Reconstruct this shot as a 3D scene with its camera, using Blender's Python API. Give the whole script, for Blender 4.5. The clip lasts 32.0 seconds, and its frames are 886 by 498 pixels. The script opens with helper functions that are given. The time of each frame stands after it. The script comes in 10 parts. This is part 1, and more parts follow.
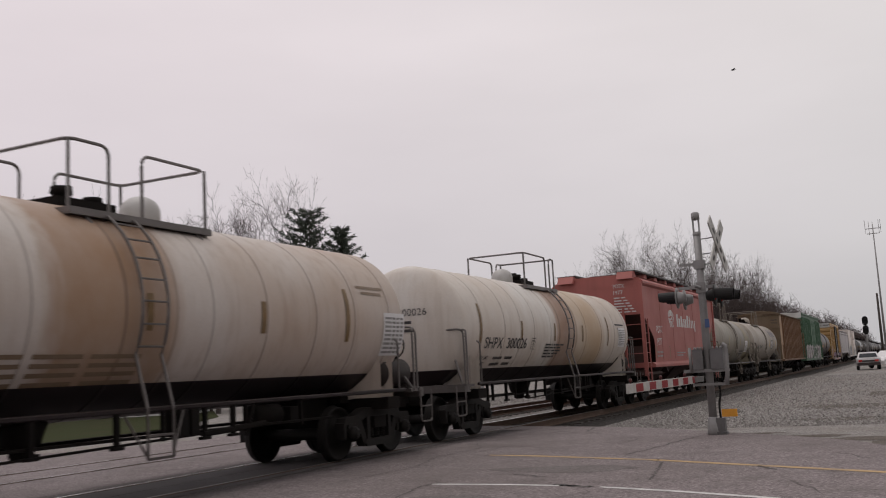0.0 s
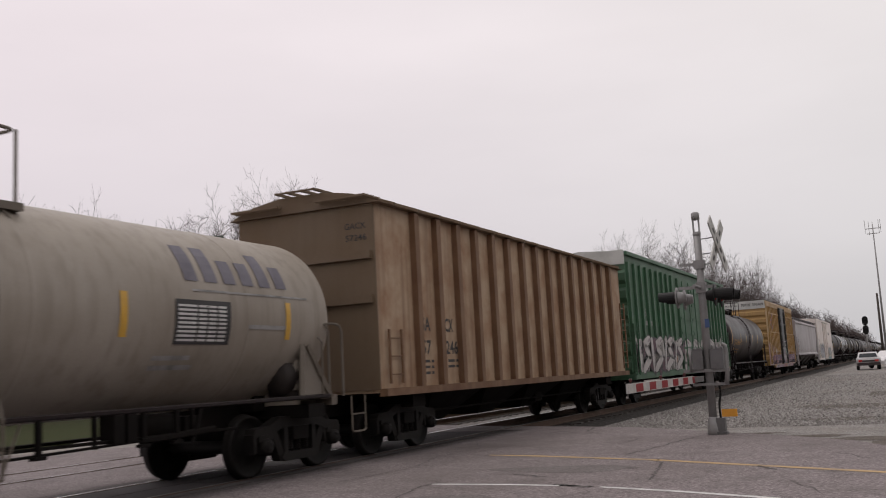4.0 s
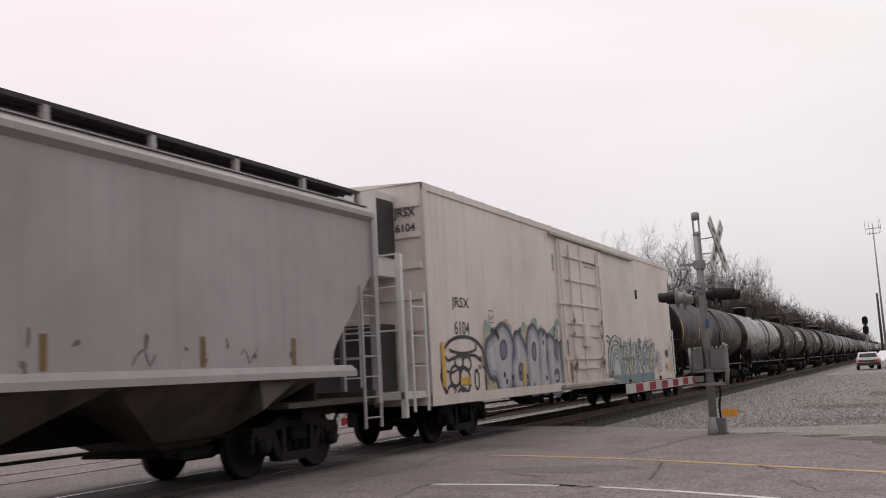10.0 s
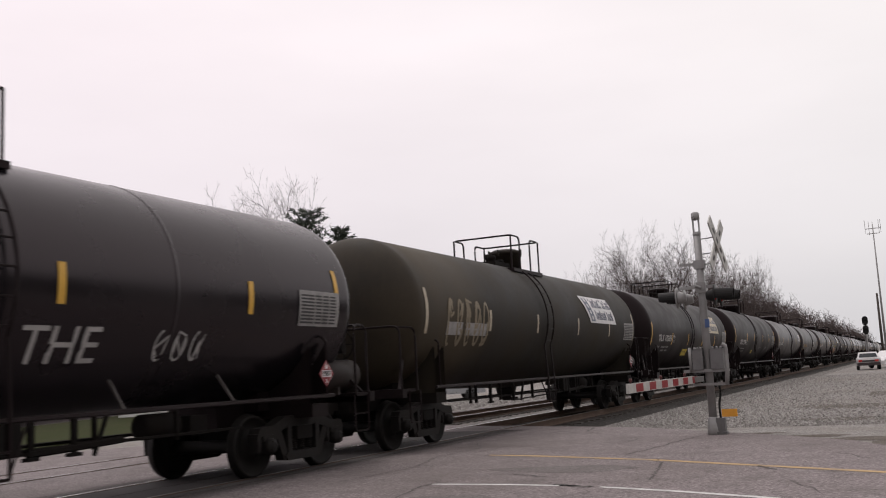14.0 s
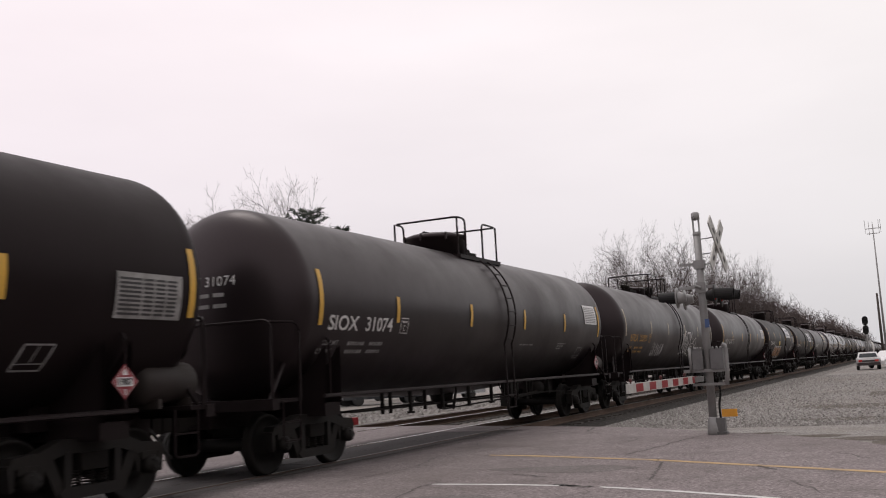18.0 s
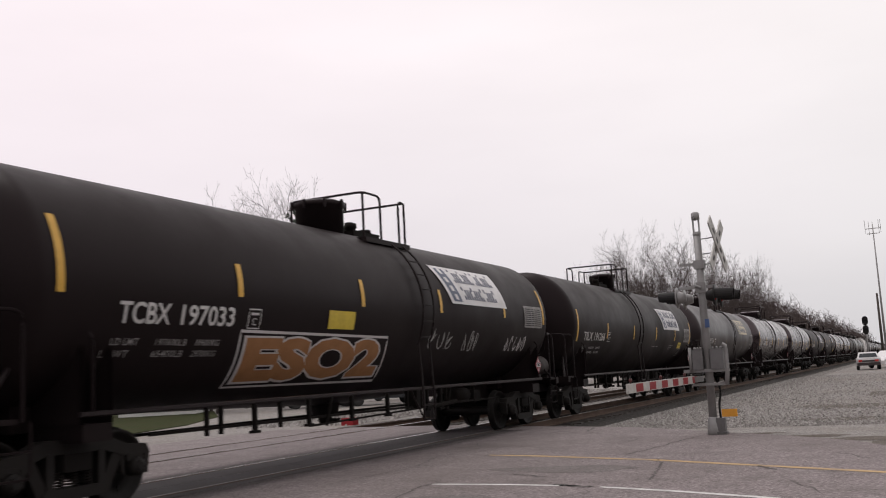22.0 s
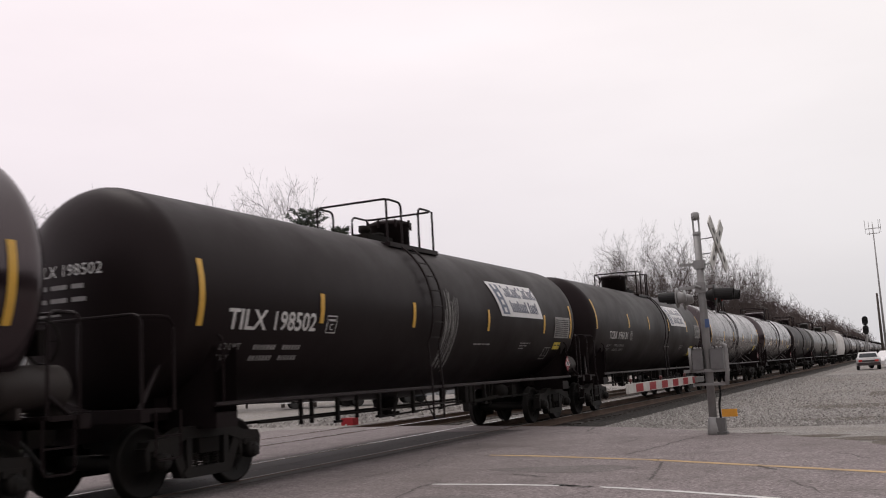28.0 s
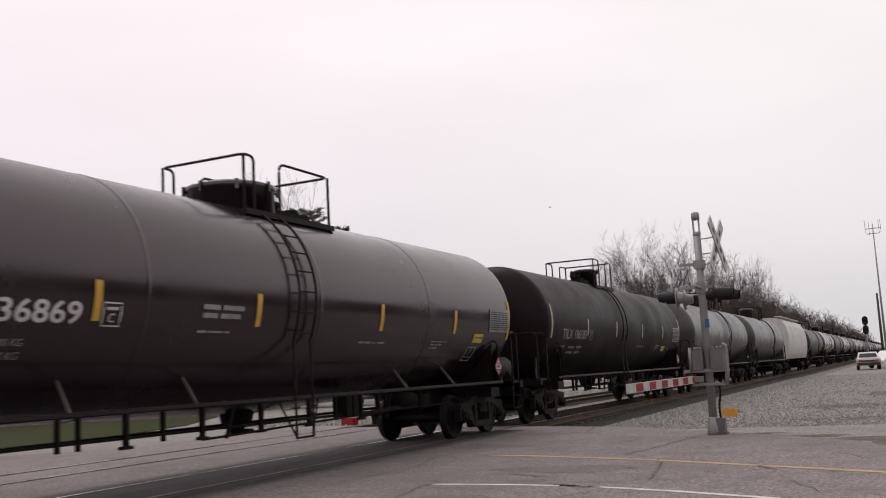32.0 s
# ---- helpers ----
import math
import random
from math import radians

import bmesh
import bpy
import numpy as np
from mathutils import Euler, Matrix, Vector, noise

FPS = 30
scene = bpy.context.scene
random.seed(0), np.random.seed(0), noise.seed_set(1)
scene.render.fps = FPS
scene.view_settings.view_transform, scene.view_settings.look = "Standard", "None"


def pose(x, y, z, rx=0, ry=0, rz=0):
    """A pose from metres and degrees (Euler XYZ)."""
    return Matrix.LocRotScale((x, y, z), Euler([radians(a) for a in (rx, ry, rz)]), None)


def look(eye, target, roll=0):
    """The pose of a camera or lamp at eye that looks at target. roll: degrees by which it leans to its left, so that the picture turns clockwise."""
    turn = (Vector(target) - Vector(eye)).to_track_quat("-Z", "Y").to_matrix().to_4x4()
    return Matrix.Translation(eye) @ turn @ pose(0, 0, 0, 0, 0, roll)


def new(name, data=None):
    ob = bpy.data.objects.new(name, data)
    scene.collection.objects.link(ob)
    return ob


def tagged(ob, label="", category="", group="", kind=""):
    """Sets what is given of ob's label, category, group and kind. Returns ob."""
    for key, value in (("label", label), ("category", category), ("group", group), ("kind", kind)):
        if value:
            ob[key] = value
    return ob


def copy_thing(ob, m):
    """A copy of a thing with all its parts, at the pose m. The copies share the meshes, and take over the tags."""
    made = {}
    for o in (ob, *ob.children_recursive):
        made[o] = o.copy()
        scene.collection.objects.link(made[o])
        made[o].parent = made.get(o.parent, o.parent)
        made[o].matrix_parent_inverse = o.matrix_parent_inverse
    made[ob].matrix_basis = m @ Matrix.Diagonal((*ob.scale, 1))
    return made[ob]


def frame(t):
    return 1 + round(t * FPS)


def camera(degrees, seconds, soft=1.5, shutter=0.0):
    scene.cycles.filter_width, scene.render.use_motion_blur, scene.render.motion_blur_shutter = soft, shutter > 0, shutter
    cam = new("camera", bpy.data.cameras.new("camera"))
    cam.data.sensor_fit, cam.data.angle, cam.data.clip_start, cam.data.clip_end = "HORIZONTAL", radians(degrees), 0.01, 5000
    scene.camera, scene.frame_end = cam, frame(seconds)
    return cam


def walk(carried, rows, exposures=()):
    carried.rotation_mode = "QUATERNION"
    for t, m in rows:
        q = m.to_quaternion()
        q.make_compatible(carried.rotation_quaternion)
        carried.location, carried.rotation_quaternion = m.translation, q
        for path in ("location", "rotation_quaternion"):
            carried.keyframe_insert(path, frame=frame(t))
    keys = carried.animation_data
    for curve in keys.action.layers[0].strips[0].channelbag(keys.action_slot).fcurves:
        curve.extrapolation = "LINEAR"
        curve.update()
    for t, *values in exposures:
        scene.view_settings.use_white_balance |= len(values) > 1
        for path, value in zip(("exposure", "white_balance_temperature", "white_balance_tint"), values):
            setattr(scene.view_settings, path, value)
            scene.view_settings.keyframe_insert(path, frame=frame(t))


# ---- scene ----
# Plan: the track runs along +y at x = TRACK_X, rail heads at z = 0; the camera stands beside the crossing at the origin.
TRACK_X = -9.62      # centre line of the near track
TRACK2_X = -13.93    # centre line of the far track
SPEED = 14.85        # metres a second, towards -y
CLIP = 32.0

cam = camera(50.12, CLIP, soft=1.05, shutter=0.12)
VIEW = pose(0, 0, 1.354, 97.561, 3.052, 25.958)
walk(cam, [(0.0, VIEW), (CLIP, VIEW)],
     exposures=[(0.0, -0.36), (1.2, -0.29), (2.0, -0.05), (2.6, -0.24), (4.0, -0.20), (7.0, -0.06), (9.0, 0.0), (CLIP, 0.03)])

# ---- world and sun: a thin, bright overcast ----
world = bpy.data.worlds.new("world")
scene.world = world
world.use_nodes = True
wn, wl = world.node_tree.nodes, world.node_tree.links
wn.clear()
sky = wn.new("ShaderNodeTexSky")
sky.sky_type, sky.sun_disc = "NISHITA", False
sky.sun_elevation, sky.sun_rotation = radians(62), radians(-56)
geo = wn.new("ShaderNodeTexCoord")
sep = wn.new("ShaderNodeSeparateXYZ")
wl.new(geo.outputs["Generated"], sep.inputs[0])
ramp = wn.new("ShaderNodeValToRGB")
ramp.color_ramp.elements[0].position, ramp.color_ramp.elements[0].color = 0.0, (0.66, 0.64, 0.68, 1)
ramp.color_ramp.elements[1].position, ramp.color_ramp.elements[1].color = 0.34, (1.03, 0.955, 0.97, 1)
mid = ramp.color_ramp.elements.new(0.10)
mid.color = (0.82, 0.775, 0.80, 1)
wl.new(sep.outputs["Z"], ramp.inputs[0])
cloud = wn.new("ShaderNodeTexNoise")
cloud.inputs["Scale"].default_value, cloud.inputs["Detail"].default_value = 1.6, 5
stretch = wn.new("ShaderNodeMapping")
stretch.inputs["Scale"].default_value = (1, 1, 3.5)
wl.new(geo.outputs["Generated"], stretch.inputs[0])
wl.new(stretch.outputs[0], cloud.inputs["Vector"])
cr = wn.new("ShaderNodeMapRange")
cr.inputs["From Min"].default_value, cr.inputs["From Max"].default_value = 0.3, 0.7
cr.inputs["To Min"].default_value, cr.inputs["To Max"].default_value = 0.93, 1.05
wl.new(cloud.outputs["Fac"], cr.inputs["Value"])
mul = wn.new("ShaderNodeVectorMath")
mul.operation = "SCALE"
side = wn.new("ShaderNodeMapRange")
side.inputs["From Min"].default_value, side.inputs["From Max"].default_value = -0.8, 0.1
wl.new(sep.outputs["X"], side.inputs["Value"])
tint = wn.new("ShaderNodeMix")
tint.data_type = "RGBA"
tint.inputs["A"].default_value, tint.inputs["B"].default_value = (1.025, 0.985, 1.005, 1), (0.99, 1.005, 0.98, 1)
wl.new(side.outputs[0], tint.inputs["Factor"])
tinted = wn.new("ShaderNodeVectorMath")
tinted.operation = "MULTIPLY"
wl.new(ramp.outputs["Color"], tinted.inputs[0])
wl.new(tint.outputs["Result"], tinted.inputs[1])
wl.new(tinted.outputs[0], mul.inputs[0])
wl.new(cr.outputs[0], mul.inputs["Scale"])
bg = wn.new("ShaderNodeBackground")
bg.inputs["Strength"].default_value = 1.0
wl.new(mul.outputs[0], bg.inputs["Color"])
bg2 = wn.new("ShaderNodeBackground")
bg2.inputs["Strength"].default_value = 0.06
wl.new(sky.outputs[0], bg2.inputs["Color"])
mixw = wn.new("ShaderNodeMixShader")
mixw.inputs[0].default_value = 0.92
wl.new(bg2.outputs[0], mixw.inputs[1])
wl.new(bg.outputs[0], mixw.inputs[2])
wo = wn.new("ShaderNodeOutputWorld")
wl.new(mixw.outputs[0], wo.inputs["Surface"])

sun = new("sun", bpy.data.lights.new("sun", "SUN"))
sun.data.energy, sun.data.angle, sun.data.color = 0.9, radians(25), (1.0, 0.96, 0.92)
sun.matrix_basis = look((-30, 20, 60), (-9, 14, 0))


# ---- materials ----
MATS = {}


def nodes_of(name):
    m = bpy.data.materials.new(name)
    m.use_nodes = True
    t = m.node_tree
    return m, t, t.nodes["Principled BSDF"]


def surface(name, color, rough=0.6, metal=0.0, grime=(0.05, 0.045, 0.04), dirt=0.35, streak=0.0, fine=30.0, coarse=1.2, bump=0.15, glow=0.0, spec=0.5, bands=(), sheen=None):
    """A weathered surface: base colour, patches and vertical streaks of grime, fine grain and relief."""
    if name in MATS:
        return MATS[name]
    m, t, b = nodes_of(name)
    L = t.links
    co = t.nodes.new("ShaderNodeTexCoord")
    n1 = t.nodes.new("ShaderNodeTexNoise")
    n1.inputs["Scale"].default_value, n1.inputs["Detail"].default_value, n1.inputs["Roughness"].default_value = coarse, 6, 0.62
    L.new(co.outputs["Object"], n1.inputs["Vector"])
    mp = t.nodes.new("ShaderNodeMapping")
    mp.inputs["Scale"].default_value = (2.6, 2.6, 0.16)
    L.new(co.outputs["Object"], mp.inputs[0])
    n2 = t.nodes.new("ShaderNodeTexNoise")
    n2.inputs["Scale"].default_value, n2.inputs["Detail"].default_value = 2.2, 5
    L.new(mp.outputs[0], n2.inputs["Vector"])
    n3 = t.nodes.new("ShaderNodeTexNoise")
    n3.inputs["Scale"].default_value, n3.inputs["Detail"].default_value = fine, 4
    L.new(co.outputs["Object"], n3.inputs["Vector"])

    def ranged(src, a, b_, lo, hi):
        r = t.nodes.new("ShaderNodeMapRange")
        r.inputs["From Min"].default_value, r.inputs["From Max"].default_value = a, b_
        r.inputs["To Min"].default_value, r.inputs["To Max"].default_value = lo, hi
        L.new(src, r.inputs["Value"])
        return r.outputs[0]

    def mixed(fac, a, c):
        x = t.nodes.new("ShaderNodeMix")
        x.data_type = "RGBA"
        L.new(fac, x.inputs["Factor"])
        if isinstance(a, tuple):
            x.inputs["A"].default_value = (*a, 1)
        else:
            L.new(a, x.inputs["A"])
        x.inputs["B"].default_value = (*c, 1)
        return x.outputs["Result"]

    col = mixed(ranged(n1.outputs["Fac"], 0.42, 0.72, 0.0, dirt), tuple(color), tuple(grime))
    if streak > 0:
        col = mixed(ranged(n2.outputs["Fac"], 0.48, 0.72, 0.0, streak), col, tuple(0.5 * g + 0.25 * c for g, c in zip(grime, color)))
    col = mixed(ranged(n3.outputs["Fac"], 0.35, 0.8, 0.0, 0.22), col, tuple(0.6 * c for c in color))
    if bands:
        # stains that run round the tank at certain places along it
        sp = t.nodes.new("ShaderNodeSeparateXYZ")
        L.new(co.outputs["Object"], sp.inputs[0])
        wob = t.nodes.new("ShaderNodeMath")
        wob.operation = "MULTIPLY_ADD"
        L.new(n2.outputs["Fac"], wob.inputs[0])
        wob.inputs[1].default_value = 0.35
        L.new(sp.outputs["Y"], wob.inputs[2])
        for y0, y1, soft_, c, amount in bands:
            up_ = ranged(wob.outputs[0] if soft_ > 0.05 else sp.outputs["Y"], y0 - soft_, y0 + soft_, 0.0, amount)
            dn_ = ranged(wob.outputs[0] if soft_ > 0.05 else sp.outputs["Y"], y1 - soft_, y1 + soft_, 1.0, 0.0)
            mm = t.nodes.new("ShaderNodeMath")
            mm.operation = "MULTIPLY"
            L.new(up_, mm.inputs[0])
            L.new(dn_, mm.inputs[1])
            m3 = t.nodes.new("ShaderNodeMath")
            m3.operation = "MULTIPLY"
            L.new(mm.outputs[0], m3.inputs[0])
            L.new(ranged(n1.outputs["Fac"], 0.3, 0.62, 0.45, 1.0), m3.inputs[1])
            col = mixed(m3.outputs[0], col, c)
    L.new(col, b.inputs["Base Color"])
    b.inputs["Specular IOR Level"].default_value = spec
    if sheen:
        b.inputs["Specular Tint"].default_value = (*sheen, 1)
    L.new(ranged(n1.outputs["Fac"], 0.3, 0.7, max(0.05, rough - 0.1), min(1, rough + 0.12)), b.inputs["Roughness"])
    b.inputs["Metallic"].default_value = metal
    if bump > 0:
        bp = t.nodes.new("ShaderNodeBump")
        bp.inputs["Strength"].default_value, bp.inputs["Distance"].default_value = bump, 0.01
        L.new(n3.outputs["Fac"], bp.inputs["Height"])
        L.new(bp.outputs[0], b.inputs["Normal"])
    if glow > 0:
        b.inputs["Emission Color"].default_value = (*color, 1)
        b.inputs["Emission Strength"].default_value = glow
    MATS[name] = m
    return m


def glass_mat(name, color=(0.02, 0.025, 0.03), rough=0.05):
    if name not in MATS:
        m, t, b = nodes_of(name)
        b.inputs["Base Color"].default_value = (*color, 1)
        b.inputs["Roughness"].default_value = rough
        MATS[name] = m
    return MATS[name]


WARM = (1.0, 0.84, 0.88)   # warm cast of the darks, put into the black paints' specular tint
SEAM = [(3.74, 3.76, 0.012, (0.022, 0.0175, 0.018), 0.6), (-3.76, -3.74, 0.012, (0.022, 0.0175, 0.018), 0.6)]
BLACK = surface("black_paint", (0.0088, 0.0062, 0.0067), 0.38, grime=(0.0125, 0.0090, 0.0094), dirt=0.5, streak=0.3, coarse=0.5, bump=0.05, spec=0.38, sheen=WARM, bands=[(-0.9, 1.3, 0.5, (0.019, 0.0142, 0.014), 0.5)] + SEAM)
BLACK_MATTE = surface("black_paint_matte", (0.0112, 0.0080, 0.0084), 0.45, grime=(0.0155, 0.0115, 0.0116), dirt=0.5, streak=0.3, coarse=0.5, bump=0.05, spec=0.11, sheen=WARM, bands=[(-0.5, 0.6, 0.4, (0.018, 0.0138, 0.0138), 0.4)])
BLACK_BLUE = surface("blue_black_paint", (0.0082, 0.0070, 0.0088), 0.24, grime=(0.015, 0.0125, 0.0140), spec=0.40, sheen=WARM, dirt=0.3, streak=0.15, coarse=0.4, bump=0.03)
BLACK_GLOSS = surface("black_paint_glossy", (0.0125, 0.0080, 0.0098), 0.19, grime=(0.0195, 0.0142, 0.0155), spec=0.75, sheen=WARM, dirt=0.45, streak=0.18, coarse=0.4, bump=0.035)
BLACK_BROWN = surface("black_paint_dusty", (0.0125, 0.0086, 0.0084), 0.40, grime=(0.0185, 0.0130, 0.0118), spec=0.34, sheen=WARM, dirt=0.6, streak=0.4, coarse=0.5, bands=[(-1.0, 1.2, 0.5, (0.034, 0.0255, 0.022), 0.55)] + SEAM)
GREY_TANK = surface("grey_tank_paint", (0.036, 0.033, 0.031), 0.32, grime=(0.022, 0.018, 0.016), dirt=0.4, streak=0.4, coarse=0.5)
FRAME_CAST = surface("dusty_cast_frame", (0.0069, 0.0055, 0.0051), 0.7, grime=(0.0204, 0.0162, 0.0138), dirt=0.6, fine=14, spec=0.3)
DUSTY_CASE = surface("dusty_case_paint", (0.024, 0.0185, 0.0175), 0.6, grime=(0.042, 0.033, 0.029), dirt=0.6, coarse=3, spec=0.3)
STEEL_DARK = surface("grimy_cast_steel", (0.0075, 0.006, 0.0055), 0.8, grime=(0.018, 0.014, 0.0115), dirt=0.6, fine=18, spec=0.15)
WHEEL_STEEL = surface("wheel_steel", (0.006, 0.005, 0.0046), 0.65, grime=(0.0135, 0.010, 0.0082), dirt=0.6, spec=0.25)
RAIL_DULL = surface("pale_rail_paint", (0.20, 0.19, 0.185), 0.6, grime=(0.06, 0.05, 0.045), dirt=0.5)


def ground_mat(name, tones, cell, patch, brown, amount, bump=0.6, gap=0.0, rough=0.92, blotch=0.35):
    """Broken stone or asphalt: single stones in several tones, dark gaps, broad dirt."""
    m, t, b = nodes_of(name)
    L = t.links
    co = t.nodes.new("ShaderNodeTexCoord")
    vo = t.nodes.new("ShaderNodeTexVoronoi")
    vo.inputs["Scale"].default_value = cell
    L.new(co.outputs["Object"], vo.inputs["Vector"])
    sc = t.nodes.new("ShaderNodeSeparateColor")
    L.new(vo.outputs["Color"], sc.inputs[0])
    ra = t.nodes.new("ShaderNodeValToRGB")
    e = ra.color_ramp.elements
    while len(e) < len(tones):
        e.new(0.5)
    for i, c in enumerate(tones):
        e[i].position, e[i].color = i / (len(tones) - 1), (*c, 1)
    L.new(sc.outputs[0], ra.inputs[0])

    def noise(scale, detail, rough_=0.6):
        n = t.nodes.new("ShaderNodeTexNoise")
        n.inputs["Scale"].default_value, n.inputs["Detail"].default_value, n.inputs["Roughness"].default_value = scale, detail, rough_
        L.new(co.outputs["Object"], n.inputs["Vector"])
        return n.outputs["Fac"]

    def ranged(src, a, b_, lo, hi):
        r = t.nodes.new("ShaderNodeMapRange")
        r.inputs["From Min"].default_value, r.inputs["From Max"].default_value = a, b_
        r.inputs["To Min"].default_value, r.inputs["To Max"].default_value = lo, hi
        L.new(src, r.inputs["Value"])
        return r.outputs[0]

    def mixed(fac, a, c, mode="MIX"):
        x = t.nodes.new("ShaderNodeMix")
        x.data_type, x.blend_type = "RGBA", mode
        L.new(fac, x.inputs["Factor"])
        L.new(a, x.inputs["A"])
        x.inputs["B"].default_value = (*c, 1)
        return x.outputs["Result"]

    col = ra.outputs["Color"]
    if gap > 0:
        col = mixed(ranged(vo.outputs["Distance"], 0.35, 0.75, 0.0, gap), col, (0.02, 0.018, 0.016))
    broad = noise(patch, 7, 0.68)
    col = mixed(ranged(broad, 0.46, 0.68, 0.0, amount), col, brown)
    col = mixed(ranged(noise(patch * 7, 6, 0.7), 0.50, 0.72, 0.0, blotch), col, tuple(0.45 * x for x in brown))
    L.new(col, b.inputs["Base Color"])
    b.inputs["Roughness"].default_value = rough
    b.inputs["Specular IOR Level"].default_value = 0.3
    bp = t.nodes.new("ShaderNodeBump")
    bp.inputs["Strength"].default_value, bp.inputs["Distance"].default_value = bump, 0.3 / cell
    bp.invert = True
    L.new(vo.outputs["Distance"], bp.inputs["Height"])
    L.new(bp.outputs[0], b.inputs["Normal"])
    return m


def stone_mat(name, tones):
    """Loose stones, each of its own tone."""
    m, t, b = nodes_of(name)
    g = t.nodes.new("ShaderNodeNewGeometry")
    ra = t.nodes.new("ShaderNodeValToRGB")
    e = ra.color_ramp.elements
    while len(e) < len(tones):
        e.new(0.5)
    for i, c in enumerate(tones):
        e[i].position, e[i].color = i / (len(tones) - 1), (*c, 1)
    t.links.new(g.outputs["Random Per Island"], ra.inputs[0])
    t.links.new(ra.outputs["Color"], b.inputs["Base Color"])
    b.inputs["Roughness"].default_value = 0.9
    return m


# ---- mesh helpers ----
def box(bm, x0, x1, y0, y1, z0, z1):
    v = [bm.verts.new((x, y, z)) for x in (x0, x1) for y in (y0, y1) for z in (z0, z1)]
    for f in ((0, 1, 3, 2), (4, 6, 7, 5), (0, 4, 5, 1), (2, 3, 7, 6), (0, 2, 6, 4), (1, 5, 7, 3)):
        bm.faces.new([v[i] for i in f])
    return v


def ring(bm, c, a, b, r, seg, phase=0.0):
    return [bm.verts.new(c + (a * math.cos(phase + 2 * math.pi * i / seg) + b * math.sin(phase + 2 * math.pi * i / seg)) * r) for i in range(seg)]


def skin(bm, r0, r1):
    n = len(r0)
    for i in range(n):
        f = bm.faces.new((r0[i], r0[(i + 1) % n], r1[(i + 1) % n], r1[i]))
        f.smooth = n > 6


def tube(bm, pts, r, seg=6, caps=True, r_end=None):
    """A pipe along points; r_end tapers it."""
    pts = [Vector(p) for p in pts]
    rows = []
    for i, p in enumerate(pts):
        d = (pts[min(i + 1, len(pts) - 1)] - pts[max(i - 1, 0)]).normalized()
        a = d.cross(Vector((0, 0, 1)))
        if a.length < 0.05:
            a = d.cross(Vector((0, 1, 0)))
        a.normalize()
        b = d.cross(a)
        rr = r if r_end is None else r + (r_end - r) * i / (len(pts) - 1)
        rows.append(ring(bm, p, a, b, rr, seg, math.pi / seg))
    for r0, r1 in zip(rows, rows[1:]):
        skin(bm, r0, r1)
    if caps:
        bm.faces.new(rows[0][::-1])
        bm.faces.new(rows[-1])


def rounded(pts, r, n=4):
    """Points with their corners rounded."""
    pts = [Vector(p) for p in pts]
    out = [pts[0]]
    for p, c, q in zip(pts, pts[1:], pts[2:]):
        a, b = (p - c), (q - c)
        k = min(r, a.length * 0.45, b.length * 0.45)
        a, b = c + a.normalized() * k, c + b.normalized() * k
        for i in range(n + 1):
            t = i / n
            out.append(a * (1 - t) ** 2 + c * 2 * t * (1 - t) + b * t ** 2)
    return out + [pts[-1]]


def lathe(bm, profile, zc=0.0, seg=48, axis="y", cx=0.0, cy=0.0, caps=True):
    """Revolves (along, radius) pairs about an axis through (cx, cy, zc)."""
    rows = []
    for s, r in profile:
        if axis == "y":
            c, a, b = Vector((cx, s, zc)), Vector((1, 0, 0)), Vector((0, 0, 1))
        elif axis == "x":
            c, a, b = Vector((s, cy, zc)), Vector((0, 1, 0)), Vector((0, 0, 1))
        else:
            c, a, b = Vector((cx, cy, s)), Vector((1, 0, 0)), Vector((0, 1, 0))
        rows.append(ring(bm, c, a, b, max(r, 1e-4), seg))
    for r0, r1 in zip(rows, rows[1:]):
        skin(bm, r0, r1)
    if caps:
        bm.faces.new(rows[0][::-1])
        bm.faces.new(rows[-1])
    return rows


def prism(bm, outline, x0, x1):
    """A plate between x0 and x1 with an outline of (y, z)."""
    a = [bm.verts.new((x0, y, z)) for y, z in outline]
    b = [bm.verts.new((x1, y, z)) for y, z in outline]
    skin_flat(bm, a, b)
    bm.faces.new(a[::-1])
    bm.faces.new(b)


def skin_flat(bm, a, b):
    n = len(a)
    for i in range(n):
        bm.faces.new((a[i], a[(i + 1) % n], b[(i + 1) % n], b[i]))


def mesh_of(name, bm, material, bevel=0.0):
    if bevel > 0:
        bmesh.ops.bevel(bm, geom=[e for e in bm.edges if e.is_manifold and e.calc_face_angle(0) > 0.6], offset=bevel, segments=1, affect="EDGES")
    bmesh.ops.recalc_face_normals(bm, faces=bm.faces)
    me = bpy.data.meshes.new(name)
    bm.to_mesh(me)
    bm.free()
    me.materials.append(material)
    return me


def part(name, bm, material, parent, label="", bevel=0.0):
    me = bm if isinstance(bm, bpy.types.Mesh) else mesh_of(name, bm, material, bevel)
    ob = new(name, me)
    ob.parent = parent
    if label:
        tagged(ob, label)
    return ob


CACHE = {}


def shared(name, key, make, material, parent, at=(0, 0, 0), label="", flip=False, bevel=0.0):
    """A part whose mesh is built once for each key and material."""
    k = (key, material.name)
    if k not in CACHE:
        bm = bmesh.new()
        make(bm)
        CACHE[k] = mesh_of(name, bm, material, bevel)
    ob = part(name, CACHE[k], material, parent, label)
    ob.matrix_basis = pose(*at, 0, 0, 180 if flip else 0)
    return ob


def thing(name, label, category, group="", kind=""):
    return tagged(new(name), label, category, group, kind)


